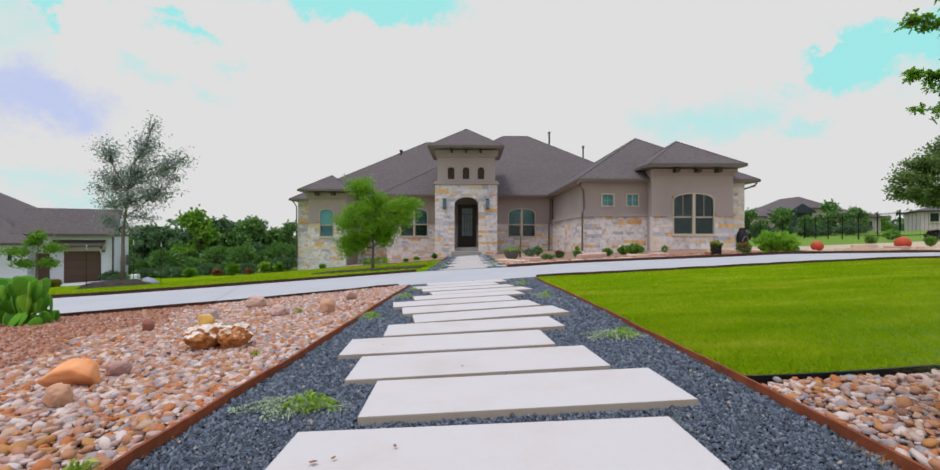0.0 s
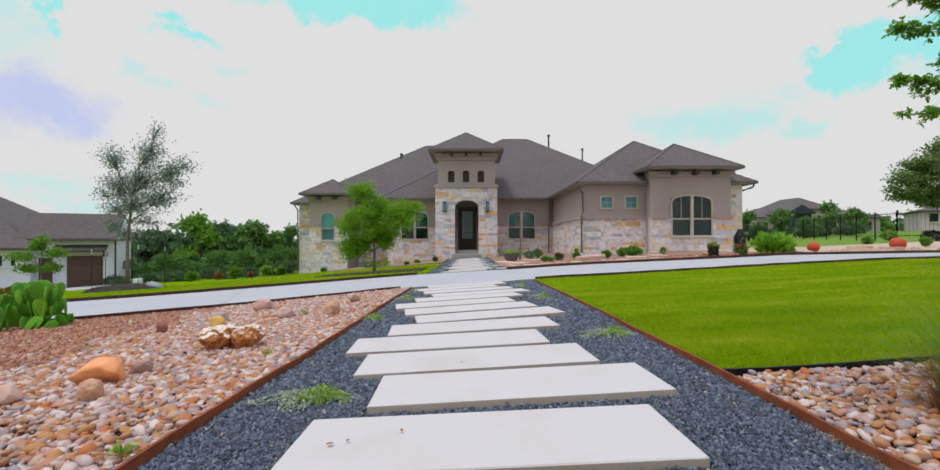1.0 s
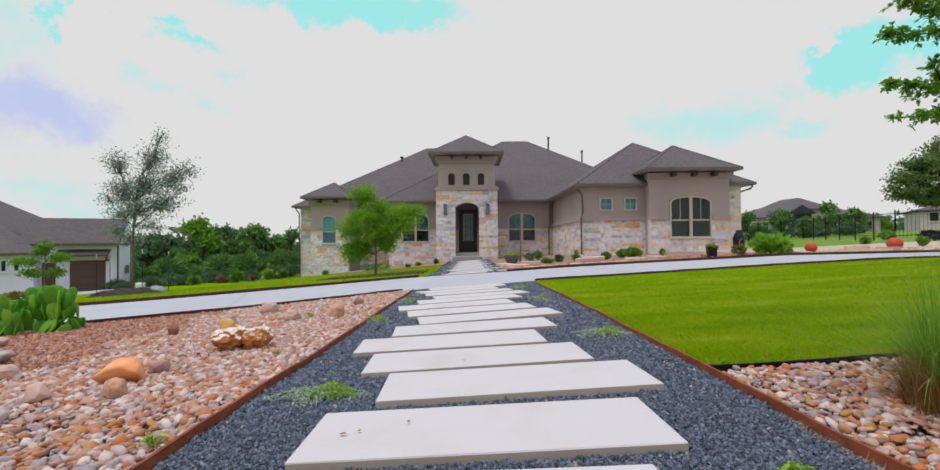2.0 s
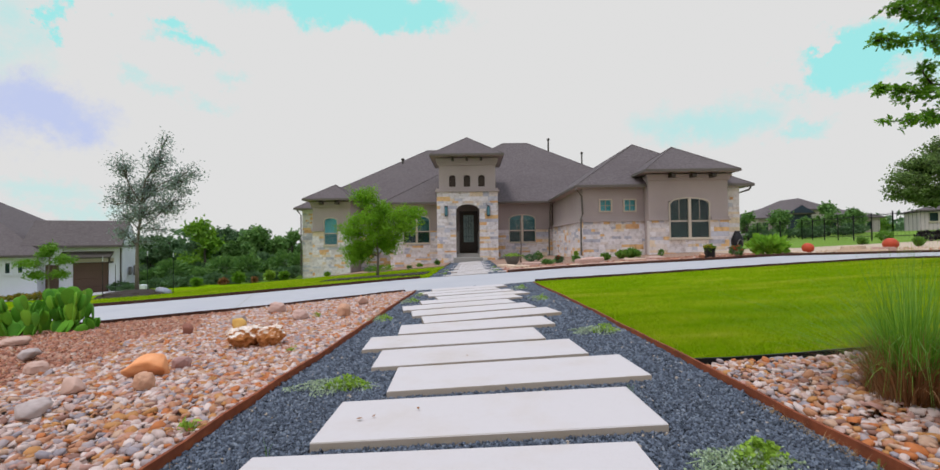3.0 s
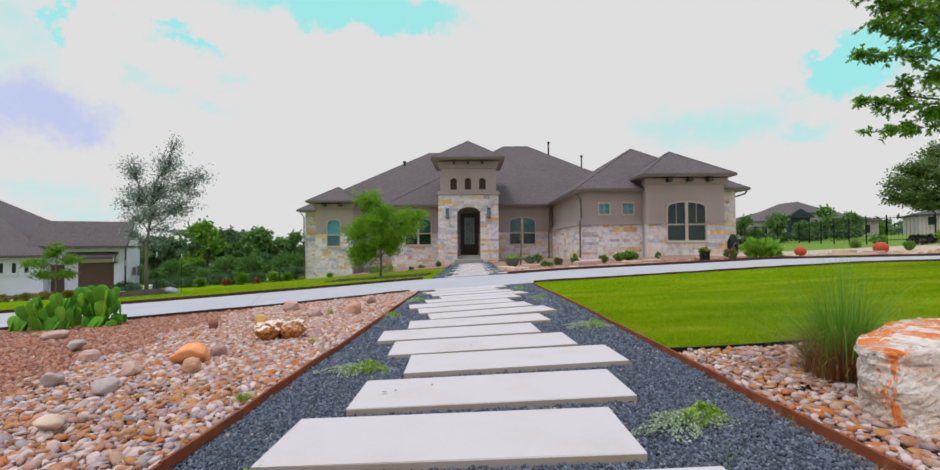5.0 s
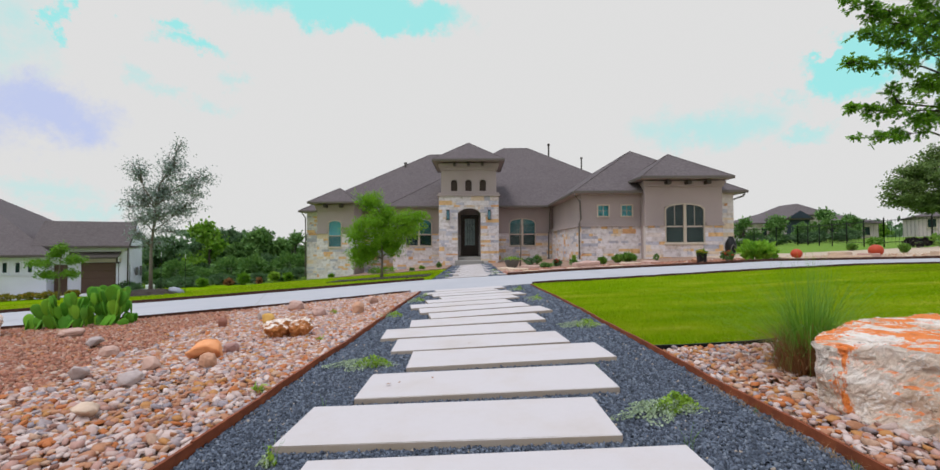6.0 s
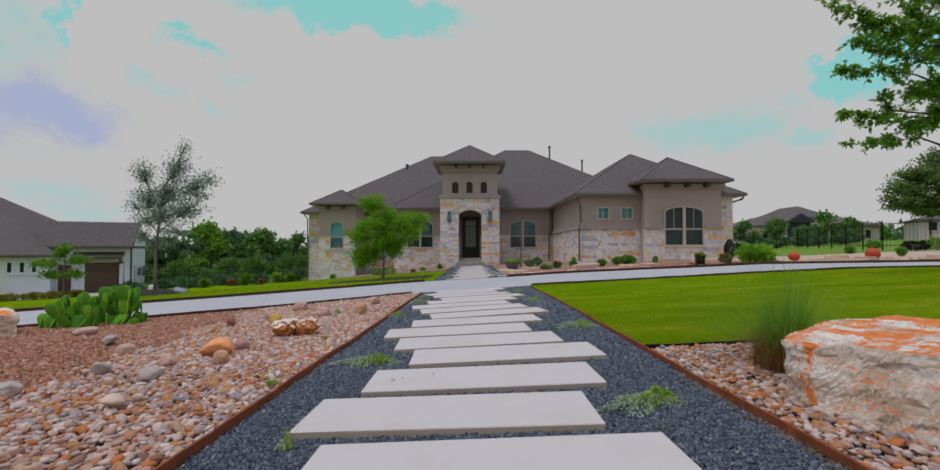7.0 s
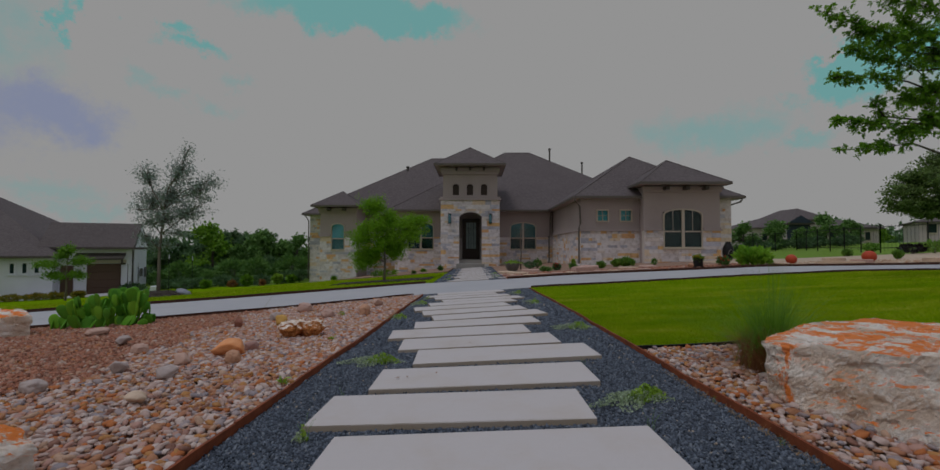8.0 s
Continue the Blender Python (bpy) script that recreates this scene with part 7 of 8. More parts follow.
M_POT = speckled("grey_pot", (0.09, 0.085, 0.08), (0.17, 0.16, 0.15), 15, 0.7, 2.0, 0.3, 0.01)
M_RED_BALL = speckled("red_glazed_clay", (0.40, 0.045, 0.018), (0.52, 0.075, 0.030), 14, 0.6, 2.0, 0.2, 0.01)
bowl = thing("bowl_planter", "wide grey bowl planter with low green leaves", "planter", "", (1.52, 16.0, zg(1.52, 16.0) - 0.03))
lathe([(0.11, 0), (0.20, 0.06), (0.27, 0.20), (0.29, 0.31), (0.30, 0.33), (0.27, 0.33), (0.25, 0.29), (0.02, 0.29)], M_POT, "bowl", bowl)
r9 = np.random.default_rng(3)
pp = np.column_stack([r9.normal(0, 0.12, 420), r9.normal(0, 0.11, 420), 0.30 + np.abs(r9.normal(0, 0.05, 420))])
new("foliage", leaf_mesh("foliage", pp, 0.05, M_LEAF_FRESH, 1.8, -0.5, 3)).parent = bowl
pot = thing("black_pot", "small square black flower pot", "pot", "", (6.98, 12.6, zg(6.98, 12.6) - 0.03))
part("body", boxes((-0.11, 0.11, -0.11, 0.11, 0, 0.26), bevel=0.02), M_BLACK, pot)
part("rim", boxes((-0.125, 0.125, -0.125, 0.125, 0.2605, 0.29), bevel=0.008), M_BLACK, pot)
urn = thing("black_urn", "black egg-shaped garden fireplace by the house corner", "outdoor fireplace", "", (10.34, 16.9, zg(10.34, 16.9) - 0.03))
lathe([(0.13, 0.0), (0.15, 0.05), (0.20, 0.2), (0.215, 0.36), (0.19, 0.52), (0.13, 0.64), (0.09, 0.72), (0.10, 0.76), (0.08, 0.76)], M_BLACK, "body", urn)
part("mouth", tube(bmesh.new(), [(-0.11, -0.19, 0.24), (-0.07, -0.205, 0.38), (0.0, -0.205, 0.44), (0.07, -0.205, 0.38), (0.11, -0.19, 0.24)], 0.02, 6), M_POT, urn)
faceted_rock("rock", 6.72, 12.55, 0.2, 0.18, 0.18, M_ROCK_BUFF, "buff stone in the planting bed", 77, 0.2)
for x, y, d in ((9.95, 12.75, 0.31), (12.10, 12.45, 0.37)):
    bm = bmesh.new()
    bmesh.ops.create_uvsphere(bm, u_segments=32, v_segments=20, radius=d / 2)
    for v in bm.verts:
        v.co.z *= 0.95
    ball = tagged(part("garden_ball", bm, M_RED_BALL, None, "", True), "rust-red clay garden ball in the gravel bed", "garden ball", "red garden balls")
    ball.matrix_basis = pose(x, y, zg(x, y) - 0.03 + d * 0.485)


def flagstone(x, y, w, d, h, turn, seed, mat):
    rnd = random.Random(seed)
    bm = bmesh.new()
    n = 11
    ring = [((0.42 + rnd.uniform(0, 0.1)) * w * math.cos(2 * math.pi * k / n), (0.42 + rnd.uniform(0, 0.1)) * d * math.sin(2 * math.pi * k / n)) for k in range(n)]
    lo, hi = [bm.verts.new((a, b, 0)) for a, b in ring], [bm.verts.new((a * 0.97, b * 0.97, h + rnd.uniform(-0.006, 0.006))) for a, b in ring]
    for k in range(n):
        bm.faces.new((lo[k], lo[(k + 1) % n], hi[(k + 1) % n], hi[k]))
    bm.faces.new(hi)
    bm.faces.new(list(reversed(lo)))
    ob = tagged(part("flagstone", bm, mat), "flat tan flagstone laid in the planting bed", "flagstone", "flagstones of the bed")
    ob.matrix_basis = pose(x, y, zg(x, y) - 0.035, 0, 0, turn)


k = 0
for x in np.arange(1.25, 5.4, 0.42):
    flagstone(x, DRIVE_BACK(x) + 0.42, 0.46, 0.4, 0.09, 23 * k, 400 + k, (M_ROCK_TAN, M_ROCK_SAND, M_ROCK_PINK)[k % 3])
    k += 1
for x, y, w, d, h in ((1.5, 13.6, 0.9, 0.7, 0.08), (2.2, 15.2, 0.9, 0.8, 0.08), (1.2, 14.9, 0.7, 0.6, 0.07), (5.4, 14.2, 1.1, 0.7, 0.05), (6.2, 14.6, 1.2, 0.7, 0.05), (9.2, 12.3, 0.9, 0.5, 0.08), (10.9, 12.1, 1.2, 0.6, 0.09), (11.5, 12.0, 0.6, 0.5, 0.13), (11.0, 12.45, 0.9, 0.5, 0.17), (13.2, 11.6, 1.2, 0.5, 0.16), (14.3, 11.4, 1.1, 0.5, 0.16)):
    flagstone(x, y, w, d, h, 31 * k, 400 + k, (M_ROCK_SAND, M_ROCK_SAND, M_ROCK_TAN)[k % 3])
    k += 1
blocky_boulder("bench_rock", [(3.12, 13.0), (3.2, 12.75), (3.95, 12.8), (4.05, 13.05), (3.6, 13.2)], -0.2, 0.09, M_ROCK_TAN, "long flat-topped tan limestone block in the planting bed", 15, 0.02, (0.06, 0))
tree("sapling", (2.0, 17.6, zg(2.0, 17.6) - 0.03), [(0, 0, 0), (0.03, 0, 0.7), (-0.02, 0, 1.3), (0.04, 0, 1.9)], [(0.1, 0, 1.7, 0.25, 0.2, 0.4, 1), (-0.15, 0, 1.4, 0.2, 0.2, 0.3, 1)], 14, 36, 0.035, M_BARK, M_LEAF_GREY, "bare-stemmed sapling before the window", 81, 0.03, 1.8, 0, 0.1)

# ---- fence beyond the house ----


def fence(points, h, label):
    """Black iron pickets between two rails, with posts."""
    root = thing("iron_fence", label, "fence")
    picket = bpy.data.meshes.new("picket")
    bm = boxes((-0.0035, 0.0035, -0.0035, 0.0035, 0, h))
    bm.to_mesh(picket)
    bm.free()
    picket.materials.append(M_BLACK)
    for (x0, y0), (x1, y1) in zip(points, points[1:]):
        L = math.hypot(x1 - x0, y1 - y0)
        n = int(L / 2.2) + 1
        for k in range(n + 1):
            x, y = x0 + (x1 - x0) * k / n, y0 + (y1 - y0) * k / n
            part("post", boxes((x - 0.02, x + 0.02, y - 0.02, y + 0.02, zg(x, y) - 0.2, zg(x, y) + h + 0.06)), M_BLACK, root)
        m = int(L / 0.15)
        for k in range(m + 1):
            x, y = x0 + (x1 - x0) * k / m, y0 + (y1 - y0) * k / m
            ob = new("picket", picket)
            ob.parent = root
            ob.matrix_basis = pose(x, y, zg(x, y))
        for zz in (0.12, h - 0.08):
            part("rail", tube(bmesh.new(), [(x0, y0, zg(x0, y0) + zz), (x1, y1, zg(x1, y1) + zz)], 0.02, 4), M_BLACK, root)


fence([(11.6, 27.0), (22.5, 30.0), (18.9, 19.6), (24.5, 18.6), (40, 16)], 1.2, "black iron picket fence behind the yard")

# ---- neighbouring houses ----


def gable_house(name, label, at, turn, wings, mat_wall):
    """A house of boxes with hipped or gabled roofs. wings: (x0, x1, y0, y1, base, eave, ridge_height, kind)."""
    root = thing(name, label, "house", "", at, turn)
    for x0, x1, y0, y1, z0, z1, rh, kind in wings:
        part("wall", boxes((x0, x1, y0, y1, z0, z1)), mat_wall, root)
        o = 0.45
        a, b, c, d = x0 - o, x1 + o, y0 - o, y1 + o
        half = (d - c) / 2 if kind not in ("hipy", "front") else (b - a) / 2
        if kind == "gable":
            b = x1 + 0.04
            tri = bmesh.new()
            vs = [tri.verts.new((x, y, z)) for x in (x1 - 0.2, x1 + 0.06) for y, z in ((y0, z1 - 0.06), (y1, z1 - 0.06), ((y0 + y1) / 2, z1 - 0.22 + rh))]
            for f in ((0, 1, 2), (5, 4, 3), (0, 3, 4, 1), (1, 4, 5, 2), (2, 5, 3, 0)):
                tri.faces.new([vs[i] for i in f])
            part("gable", tri, mat_wall, root)
            r0, r1 = (a, (c + d) / 2), (b, (c + d) / 2)
        elif kind == "front":
            r0, r1 = ((a + b) / 2, c), ((a + b) / 2, d)
        elif kind == "hipy":
            r0, r1 = ((a + b) / 2, c + half), ((a + b) / 2, d - half)
        else:
            r0, r1 = (a + half, (c + d) / 2), (b - half, (c + d) / 2)
        z1 = z1 - 0.05
        vs = [(a, c, z1), (b, c, z1), (b, d, z1), (a, d, z1), (*r0, z1 + rh), (*r1, z1 + rh)]
        fs = [(0, 1, 5, 4), (1, 2, 5), (2, 3, 4, 5), (3, 0, 4)] if kind not in ("hipy", "front") else [(0, 1, 4), (1, 2, 5, 4), (2, 3, 5), (3, 0, 4, 5)]
        roof = new("roof", mesh_of("roof", vs + [(v[0], v[1], v[2] - 0.16) for v in vs[:4]], fs + [(9, 8, 7, 6), (0, 6, 7, 1), (1, 7, 8, 2), (2, 8, 9, 3), (3, 9, 6, 0)], M_SHINGLE))
        roof.parent = root
    return root


def plain_window(root, x0, x1, y, z0, z1, trim=M_CREAM):
    ring = lambda e: [(x0 + e, z0 + e), (x1 - e, z0 + e), (x1 - e, z1 - e), (x0 + e, z1 - e)]
    w = part("window", frame_loop(ring(0), ring(0.07), y - 0.06, y + 0.02), trim, root)
    part("pane", boxes((x0 + 0.071, x1 - 0.071, y - 0.02, y - 0.01, z0 + 0.071, z1 - 0.071)), M_WINDOW_DARK, w, "dark window pane")
    part("sill", boxes((x0 - 0.05, x1 + 0.05, y - 0.12, y - 0.003, z0 - 0.08, z0 - 0.002)), trim, w)


NB = gable_house("neighbour_house", "white stucco neighbouring house with dark roofs and a brown garage door", (-24.75, 31.0, -2.12), 24,
                 [(-4.9, 0, 0, 3.2, -1.6, 2.85, 1.78, "gable"), (-40, -4.3, -0.9, 15, -1.6, 2.26, 5.4, "hipx")], M_WHITE_STUCCO)
gd = part("garage_door", boxes((-2.75, -0.8, -0.04, -0.003, -0.62, 1.62)), M_GARAGE, NB, "brown panelled garage door")
for i in range(4):
    part("panel", boxes((-2.69, -0.86, -0.065, -0.041, -0.57 + 0.54 * i, -0.07 + 0.54 * i), bevel=0.01), M_GARAGE, gd)
part("trim", boxes((-3.4, -0.5, -0.05, -0.004, 1.64, 1.9)), M_CREAM, NB, "pale lintel")
M_LEAF_OLIVE = leaf_material("olive_leaves", (0.14, 0.16, 0.02), (0.34, 0.27, 0.04), 0.6, 0.3)
aw = bmesh.new()
vs = [aw.verts.new(p) for p in ((-3.35, -0.75, 2.0), (-0.5, -0.75, 2.0), (-0.5, -0.01, 2.38), (-3.35, -0.01, 2.38), (-3.35, -0.75, 1.9), (-0.5, -0.75, 1.9), (-0.5, -0.01, 2.28), (-3.35, -0.01, 2.28))]
for f in ((0, 1, 2, 3), (7, 6, 5, 4), (0, 4, 5, 1), (1, 5, 6, 2), (3, 2, 6, 7), (0, 3, 7, 4)):
    aw.faces.new([vs[i] for i in f])
part("awning", aw, M_BROWN_METAL, NB, "dark metal awning over the garage")
for x in (-3.25, -0.6):
    pieces("bracket", ((x - 0.06, x + 0.06, -0.65, -0.004, 1.55, 1.67), (x - 0.05, x + 0.05, -0.62, -0.54, 1.6705, 1.97)), M_BROWN_METAL, NB)
for x in (-5.12, -5.74, -6.37, -7.6, -10.5):
    plain_window(NB, x - 0.18, x + 0.18, -0.9, 1.0, 1.78, M_WHITE_STUCCO)
part("door", boxes((-4.2, -3.5, -0.06, -0.003, -0.62, 1.5)), M_GARAGE, NB, "brown side door")
part("downspout", tube(bmesh.new(), [(-0.1, -0.06, 2.6), (-0.1, -0.06, 0)], 0.05, 6), M_BROWN_METAL, NB)
part("utility_meter", boxes((0.07, 0.19, 1.1, 1.4, 0.6, 1.2), bevel=0.02), M_POT, NB, "grey utility meter on the side wall")
part("utility_meter", boxes((0.07, 0.17, 2.3, 2.55, 0.5, 1.25), bevel=0.02), M_POT, NB, "grey utility meter on the side wall")
sheet("apron", -30, -23.5, lambda x: 26.6, lambda x: 32, 10, 6, 0.01, M_DRIVE, "pale concrete apron before the garage", "driveway", 0.1)
for i, (x, y, w) in enumerate(((-28.6, 26.0, 1.7), (-27.2, 26.2, 1.5), (-26.0, 26.2, 1.3), (-30.2, 26.0, 1.6), (-24.8, 26.5, 1.0))):
    shrub(x, y, w, 0.5, 420, 0.09, M_LEAF_OLIVE, "low bed of yellow-flowering plants", 120 + i, M_YELLOW_FLOWER)
X, Y = -22.4, 23.0
tree("small_tree", (X, Y, zg(X, Y) - 0.05), [(0, 0, 0), (0.05, 0, 0.8), (0, 0, 1.5), (0.1, 0, 2.3)], [(-0.9, 0, 2.0, 0.8, 0.7, 0.2, 2), (0.9, 0, 2.2, 0.8, 0.7, 0.22, 2), (0.1, 0, 2.8, 0.7, 0.6, 0.3, 2), (-0.4, 0, 1.4, 0.8, 0.6, 0.2, 1.3), (0.7, 0, 1.5, 0.7, 0.5, 0.2, 1.3), (-0.3, 0, 2.5, 0.5, 0.5, 0.2, 1)],
     90, 4200, 0.06, M_BARK, M_LEAF_BRIGHT, "small layered green tree before the neighbouring house", 88, 0.05, 1.9, 0, 0.13)

# dark blue carries the porch's inner shade, on its gable and opening
M_PORCH_SHADE = speckled("porch_shade_blue", (0.02, 0.03, 0.05), (0.04, 0.055, 0.085), 20, 0.8, 1.0, 0.2, 0.004)
E1 = gable_house("distant_house", "cream house with dark hipped roofs beyond the fence", (40, 62, 0.75), 0, [(0, 17, 0, 10, -1, 2.9, 2.0, "hipx"), (3.2, 8.0, -2.5, 6, -1, 3.9, 1.7, "hipy"), (1.9, 4.7, -3.4, 0.5, -1, 3.3, 1.1, "front")], M_FAR_WALL)
for x in (1.0, 10.5, 13.2, 15.4):
    plain_window(E1, x - 0.45, x + 0.45, 0, 1.0, 2.3)
gable = bmesh.new()
vs = [gable.verts.new((x, y, z)) for y in (-3.96, -3.86) for x, z in ((1.6, 3.28), (5.0, 3.28), (3.3, 4.26))]
for f in ((0, 1, 2), (5, 4, 3), (0, 3, 4, 1), (1, 4, 5, 2), (2, 5, 3, 0)):
    gable.faces.new([vs[i] for i in f])
part("gable", gable, M_PORCH_SHADE, E1, "gable of the porch, its shade put into dark blue")
part("porch", boxes((1.75, 4.85, -3.46, -3.41, -0.3, 3.2)), M_PORCH_SHADE, E1, "flat panel coloured as the shade inside the porch")
E2 = gable_house("distant_house", "pale stone house beyond the yard", (62.5, 62, 1.9), -34, [(0, 12, 0, 9, -3, 2.6, 1.5, "hipx")], M_FAR_WALL)
for x in (1.4, 7.4, 9.6):
    plain_window(E2, x - 0.5, x + 0.5, 0, 0.9, 2.2)
part("garage_door", boxes((2.9, 5.6, -0.05, -0.003, -0.9, 1.5)), M_GARAGE, E2, "dark brown garage door")

# ---- trees of the distance ----
R0 = random.Random(17)


def wood_tree(seed, h, w, mat, label, base=(0, 0, 0), group="trees of the wood", n=2900, leaf=0.255):
    r = random.Random(seed)
    lobes = []
    for k in range(11):
        a, q, z = r.uniform(0, 6.28), r.uniform(0.1, 0.95), r.uniform(0.25, 0.92)
        wide = w * 0.5 * math.sin(math.pi * min(1, 0.22 + z * 0.75))
        lobes.append((math.cos(a) * q * wide, math.sin(a) * q * wide, z * h, w * r.uniform(0.14, 0.24), w * r.uniform(0.14, 0.24), h * r.uniform(0.07, 0.13), 1))
    return tree("woodland_tree", base, [(0, 0, 0), (0.1, 0, h * 0.2), (0, 0.1, h * 0.45), (0.1, 0, h * 0.8)], lobes, 56, n, leaf, M_BARK_DARK, mat, label, seed, 0.16, 1.5, 0.1, 0.34, category="tree", group=group)


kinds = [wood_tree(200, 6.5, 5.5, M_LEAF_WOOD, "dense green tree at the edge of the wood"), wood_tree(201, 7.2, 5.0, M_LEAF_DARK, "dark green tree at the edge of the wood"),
         wood_tree(202, 5.6, 5.0, M_LEAF_OAK, "rounded green tree at the edge of the wood"), wood_tree(203, 6.0, 3.6, M_LEAF_WOOD, "tall green tree at the edge of the wood")]
spots = []
for i in range(44):
    x = -52 + 42 * (i / 43) + R0.uniform(-0.8, 0.8)
    y = R0.choice((47, 51, 56)) + R0.uniform(-1.5, 1.5)
    spots.append((x, y, R0.uniform(0.56, 0.84)))
for i, (x, y, s) in enumerate(spots):
    m = pose(x, y, zg(x, y) - 0.3, 0, 0, R0.uniform(0, 360)) @ Matrix.Scale(s, 4)
    if i < 4:
        kinds[i].matrix_basis = m
    else:
        c = copy_thing(kinds[i % 4], m)
        c.matrix_basis = m
for i, (x, y, q) in enumerate(((-31.0, 45.0, 0.70), (-33.6, 46.0, 0.74), (-29.2, 46.5, 0.68), (-23.8, 48.0, 0.98))):
    m = pose(x, y, zg(x, y) - 0.2, 0, 0, 130 * i) @ Matrix.Scale(q, 4)
    copy_thing(kinds[3 if i == 3 else 1], m).matrix_basis = m
light = wood_tree(211, 6.0, 4.0, M_LEAF_OAK, "fresh green tree at the edge of the wood", (-26.2, 43.0, zg(-26.2, 43.0) - 0.2))
tall = copy_thing(kinds[1], pose(-29.0, 47, -3.3, 0, 0, 40))
tall.matrix_basis = pose(-27.0, 50, zg(-27, 50) - 0.2, 0, 0, 40) @ Matrix.Scale(0.82, 4)
for i, (x, y, w, h, m) in enumerate(((-15.6, 29.3, 0.9, 0.9, M_LEAF_BRIGHT), (-13.4, 29.0, 0.8, 0.8, M_LEAF_FRESH), (-18.6, 29.5, 0.9, 0.7, M_LEAF_BRIGHT), (-14.5, 29.2, 0.35, 0.4, M_STRAW), (-12.3, 28.7, 0.7, 0.6, M_LEAF_OAK), (-16.8, 29.6, 0.6, 0.5, M_STRAW))):
    shrub(x, y, w, h, 420, 0.12, m, "shrub along the far edge of the lawn", 140 + i, group="shrubs by the wood")
# the low thicket takes darker leaves to put the wood's shade into colour
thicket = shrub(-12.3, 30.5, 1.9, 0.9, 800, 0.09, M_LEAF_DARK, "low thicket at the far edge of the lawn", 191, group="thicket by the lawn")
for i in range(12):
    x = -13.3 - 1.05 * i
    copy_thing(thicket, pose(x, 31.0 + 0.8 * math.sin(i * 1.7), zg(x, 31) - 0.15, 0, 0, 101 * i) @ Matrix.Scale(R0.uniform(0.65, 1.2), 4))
thicket = shrub(-13.0, 33.5, 2.3, 2.0, 1100, 0.12, M_LEAF_WOOD, "green thicket at the far edge of the lawn", 192, group="tall thicket by the lawn")
for i in range(13):
    x = -14.4 - 1.25 * i
    copy_thing(thicket, pose(x, 34.0 + 0.9 * math.sin(i * 2.3), zg(x, 34) - 0.15, 0, 0, 67 * i) @ Matrix.Scale(R0.uniform(0.7, 1.25), 4))
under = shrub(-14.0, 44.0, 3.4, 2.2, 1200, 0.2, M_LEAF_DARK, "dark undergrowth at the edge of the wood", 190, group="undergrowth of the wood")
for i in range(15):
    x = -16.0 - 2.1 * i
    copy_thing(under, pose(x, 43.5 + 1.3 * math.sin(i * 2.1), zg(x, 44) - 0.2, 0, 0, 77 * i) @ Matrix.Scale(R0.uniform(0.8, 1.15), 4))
rw = np.random.default_rng(23)
n = 16000
wx, wy = rw.uniform(-330, 330, n), rw.uniform(150, 190, n)
top = 7.0 + 2.5 * np.sin(wx * 0.11) + 1.8 * np.sin(wx * 0.31 + 1) + 1.2 * np.sin(wx * 0.83)
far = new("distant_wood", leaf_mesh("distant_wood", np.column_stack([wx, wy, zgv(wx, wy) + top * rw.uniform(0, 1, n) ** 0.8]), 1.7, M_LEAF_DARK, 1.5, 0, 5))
tagged(far, "dark line of distant woodland", "woodland", "", "stuff")
M_LEAF_LIVE = leaf_material("live_oak_leaves", (0.080, 0.145, 0.040), (0.23, 0.32, 0.09), 0.6, 0.3)
X, Y = 46.5, 42.0
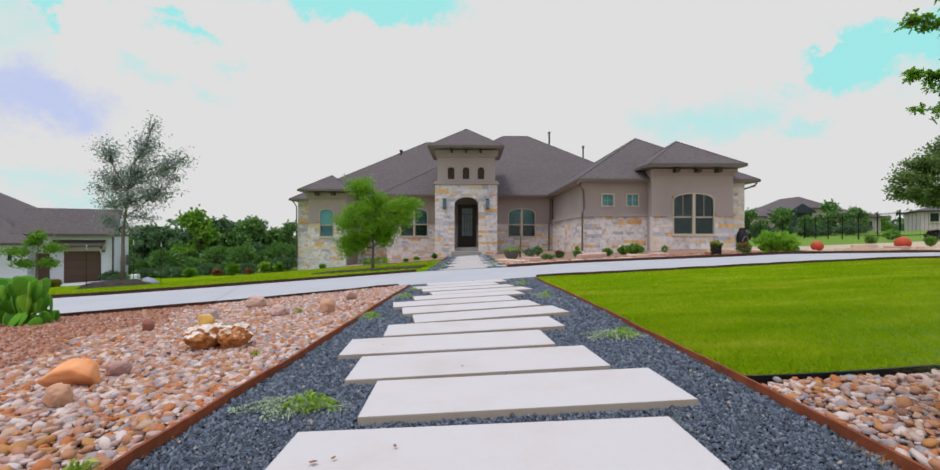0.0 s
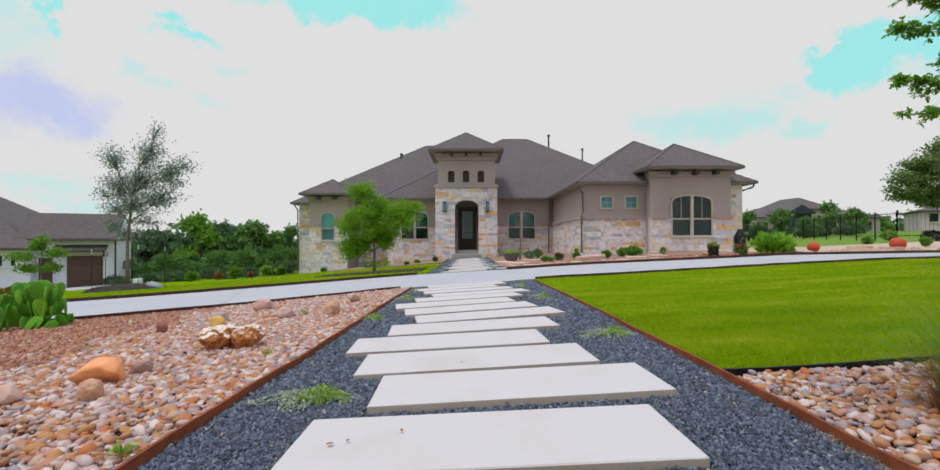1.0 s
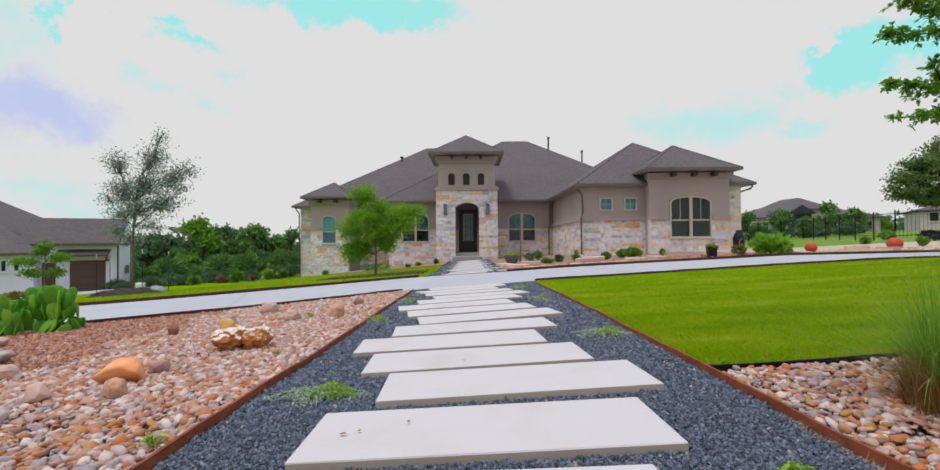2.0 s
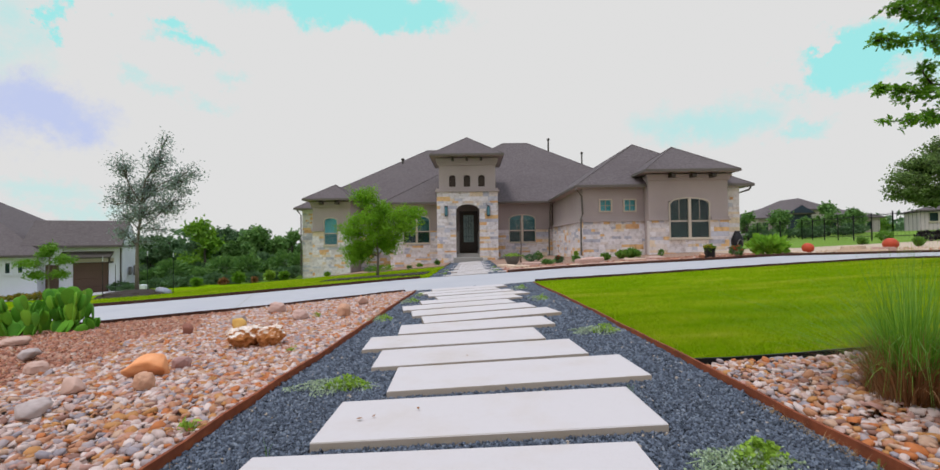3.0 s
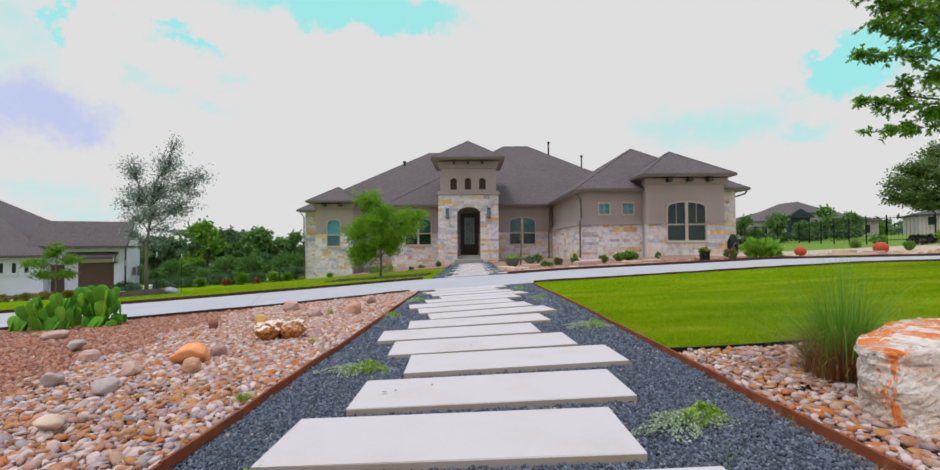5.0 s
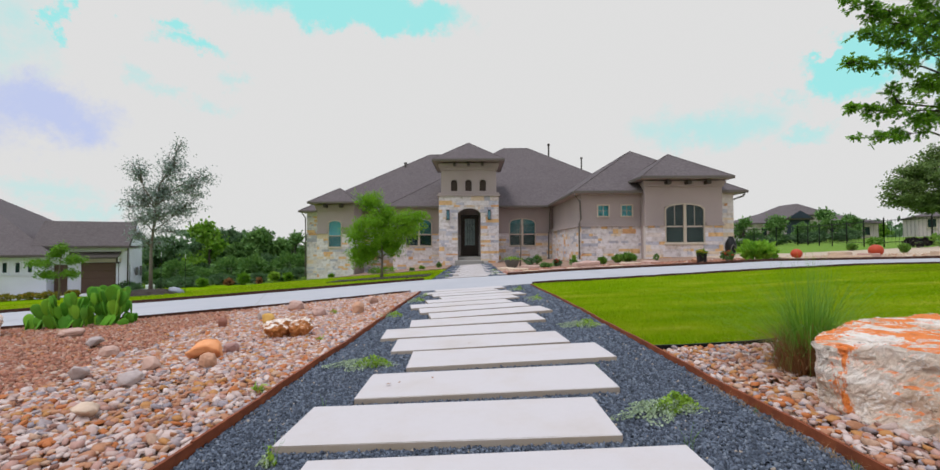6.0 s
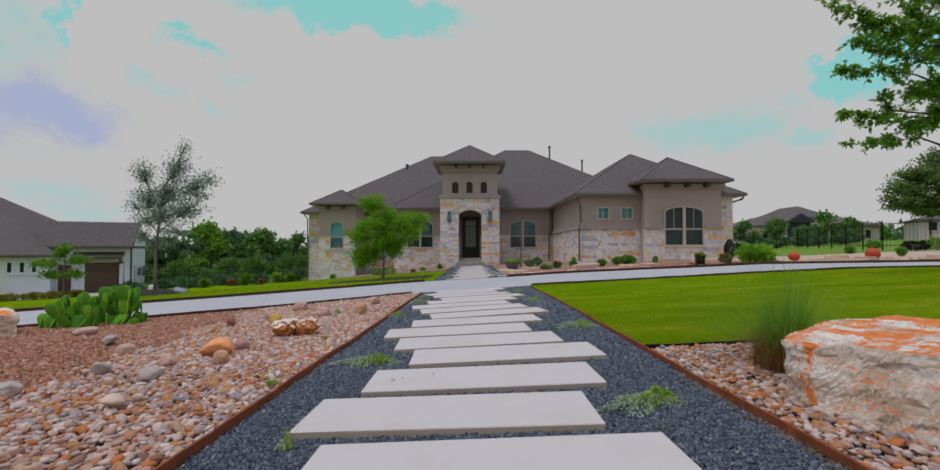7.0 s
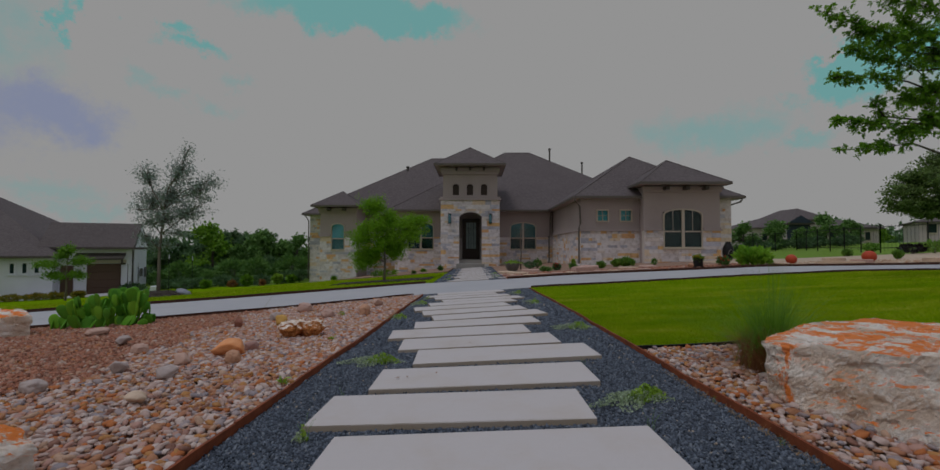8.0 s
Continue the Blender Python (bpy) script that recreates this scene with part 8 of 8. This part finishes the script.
tree("live_oak", (X, Y, zg(X, Y) - 0.1), [(0, 0, 0), (0, 0, 2.0), (-0.3, 0, 4.0), (-0.4, 0, 7.0)],
     [(-4.6, 0, 3.8, 2.4, 2.4, 1.1, 3), (-3.4, 0, 6.2, 2.6, 2.6, 1.6, 4), (-0.6, 0, 7.6, 2.8, 2.8, 1.5, 4), (1.5, 0, 4.8, 3.0, 3, 1.8, 4), (-1.5, -1, 4.4, 2.6, 2.4, 1.4, 3), (-5.4, 0, 5.0, 1.6, 1.6, 0.8, 2), (-3.0, 0, 3.0, 2.0, 2.0, 0.7, 2), (4, 0, 6.3, 2.6, 2.6, 1.6, 3), (-1.0, 0, 3.3, 3.4, 2.6, 0.7, 4), (2.5, 0, 3.2, 2.6, 2.4, 0.8, 3)],
     520, 42000, 0.145, M_BARK_DARK, M_LEAF_LIVE, "great dark live oak beyond the yard", 99, 0.4, 1.5, 0.1, 0.24)
for i, (x, y, s, k) in enumerate(((19.9, 31.8, 0.36, 0), (23.1, 33.0, 0.42, 3), (28.9, 38.0, 0.28, 0), (31.3, 38.6, 0.48, 0), (33.9, 39.4, 0.38, 0), (62, 78, 0.55, 0), (65.5, 78, 0.6, 2), (69, 78, 0.5, 0), (74, 80, 0.6, 2))):
    low = 1.5 * s if i < 5 else 0.1
    m = pose(x, y, zg(x, y) - low, 0, 0, 50 * i) @ Matrix.Scale(1.2 * s if i < 5 else s, 4)
    c = copy_thing(kinds[k], m)
    c.matrix_basis = m
    tagged(c, "green tree beyond the fence", "tree", "trees beyond the fence")
shrub(16.5, 15.6, 1.15, 0.42, 520, 0.06, leaf_material("blackish_leaves", (0.012, 0.010, 0.012), (0.035, 0.028, 0.03), 0.6, 0.1), "low blackish-leaved shrub in the gravel bed", 168)
for i, (x, y, w, h) in enumerate(((14.05, 13.6, 0.32, 0.30), (16.9, 15.2, 0.9, 0.55), (14.3, 15.9, 0.4, 0.26))):
    shrub(x, y, w, h, 130, 0.085, M_REED, "yellowish green grassy tuft in the gravel bed", 180 + i, None, "plant", 0, 2.0, "grassy tufts of the bed")
shrub(17.6, 18.6, 0.7, 0.45, 220, 0.07, M_REED, "yellowish green shrub by the iron fence", 160)
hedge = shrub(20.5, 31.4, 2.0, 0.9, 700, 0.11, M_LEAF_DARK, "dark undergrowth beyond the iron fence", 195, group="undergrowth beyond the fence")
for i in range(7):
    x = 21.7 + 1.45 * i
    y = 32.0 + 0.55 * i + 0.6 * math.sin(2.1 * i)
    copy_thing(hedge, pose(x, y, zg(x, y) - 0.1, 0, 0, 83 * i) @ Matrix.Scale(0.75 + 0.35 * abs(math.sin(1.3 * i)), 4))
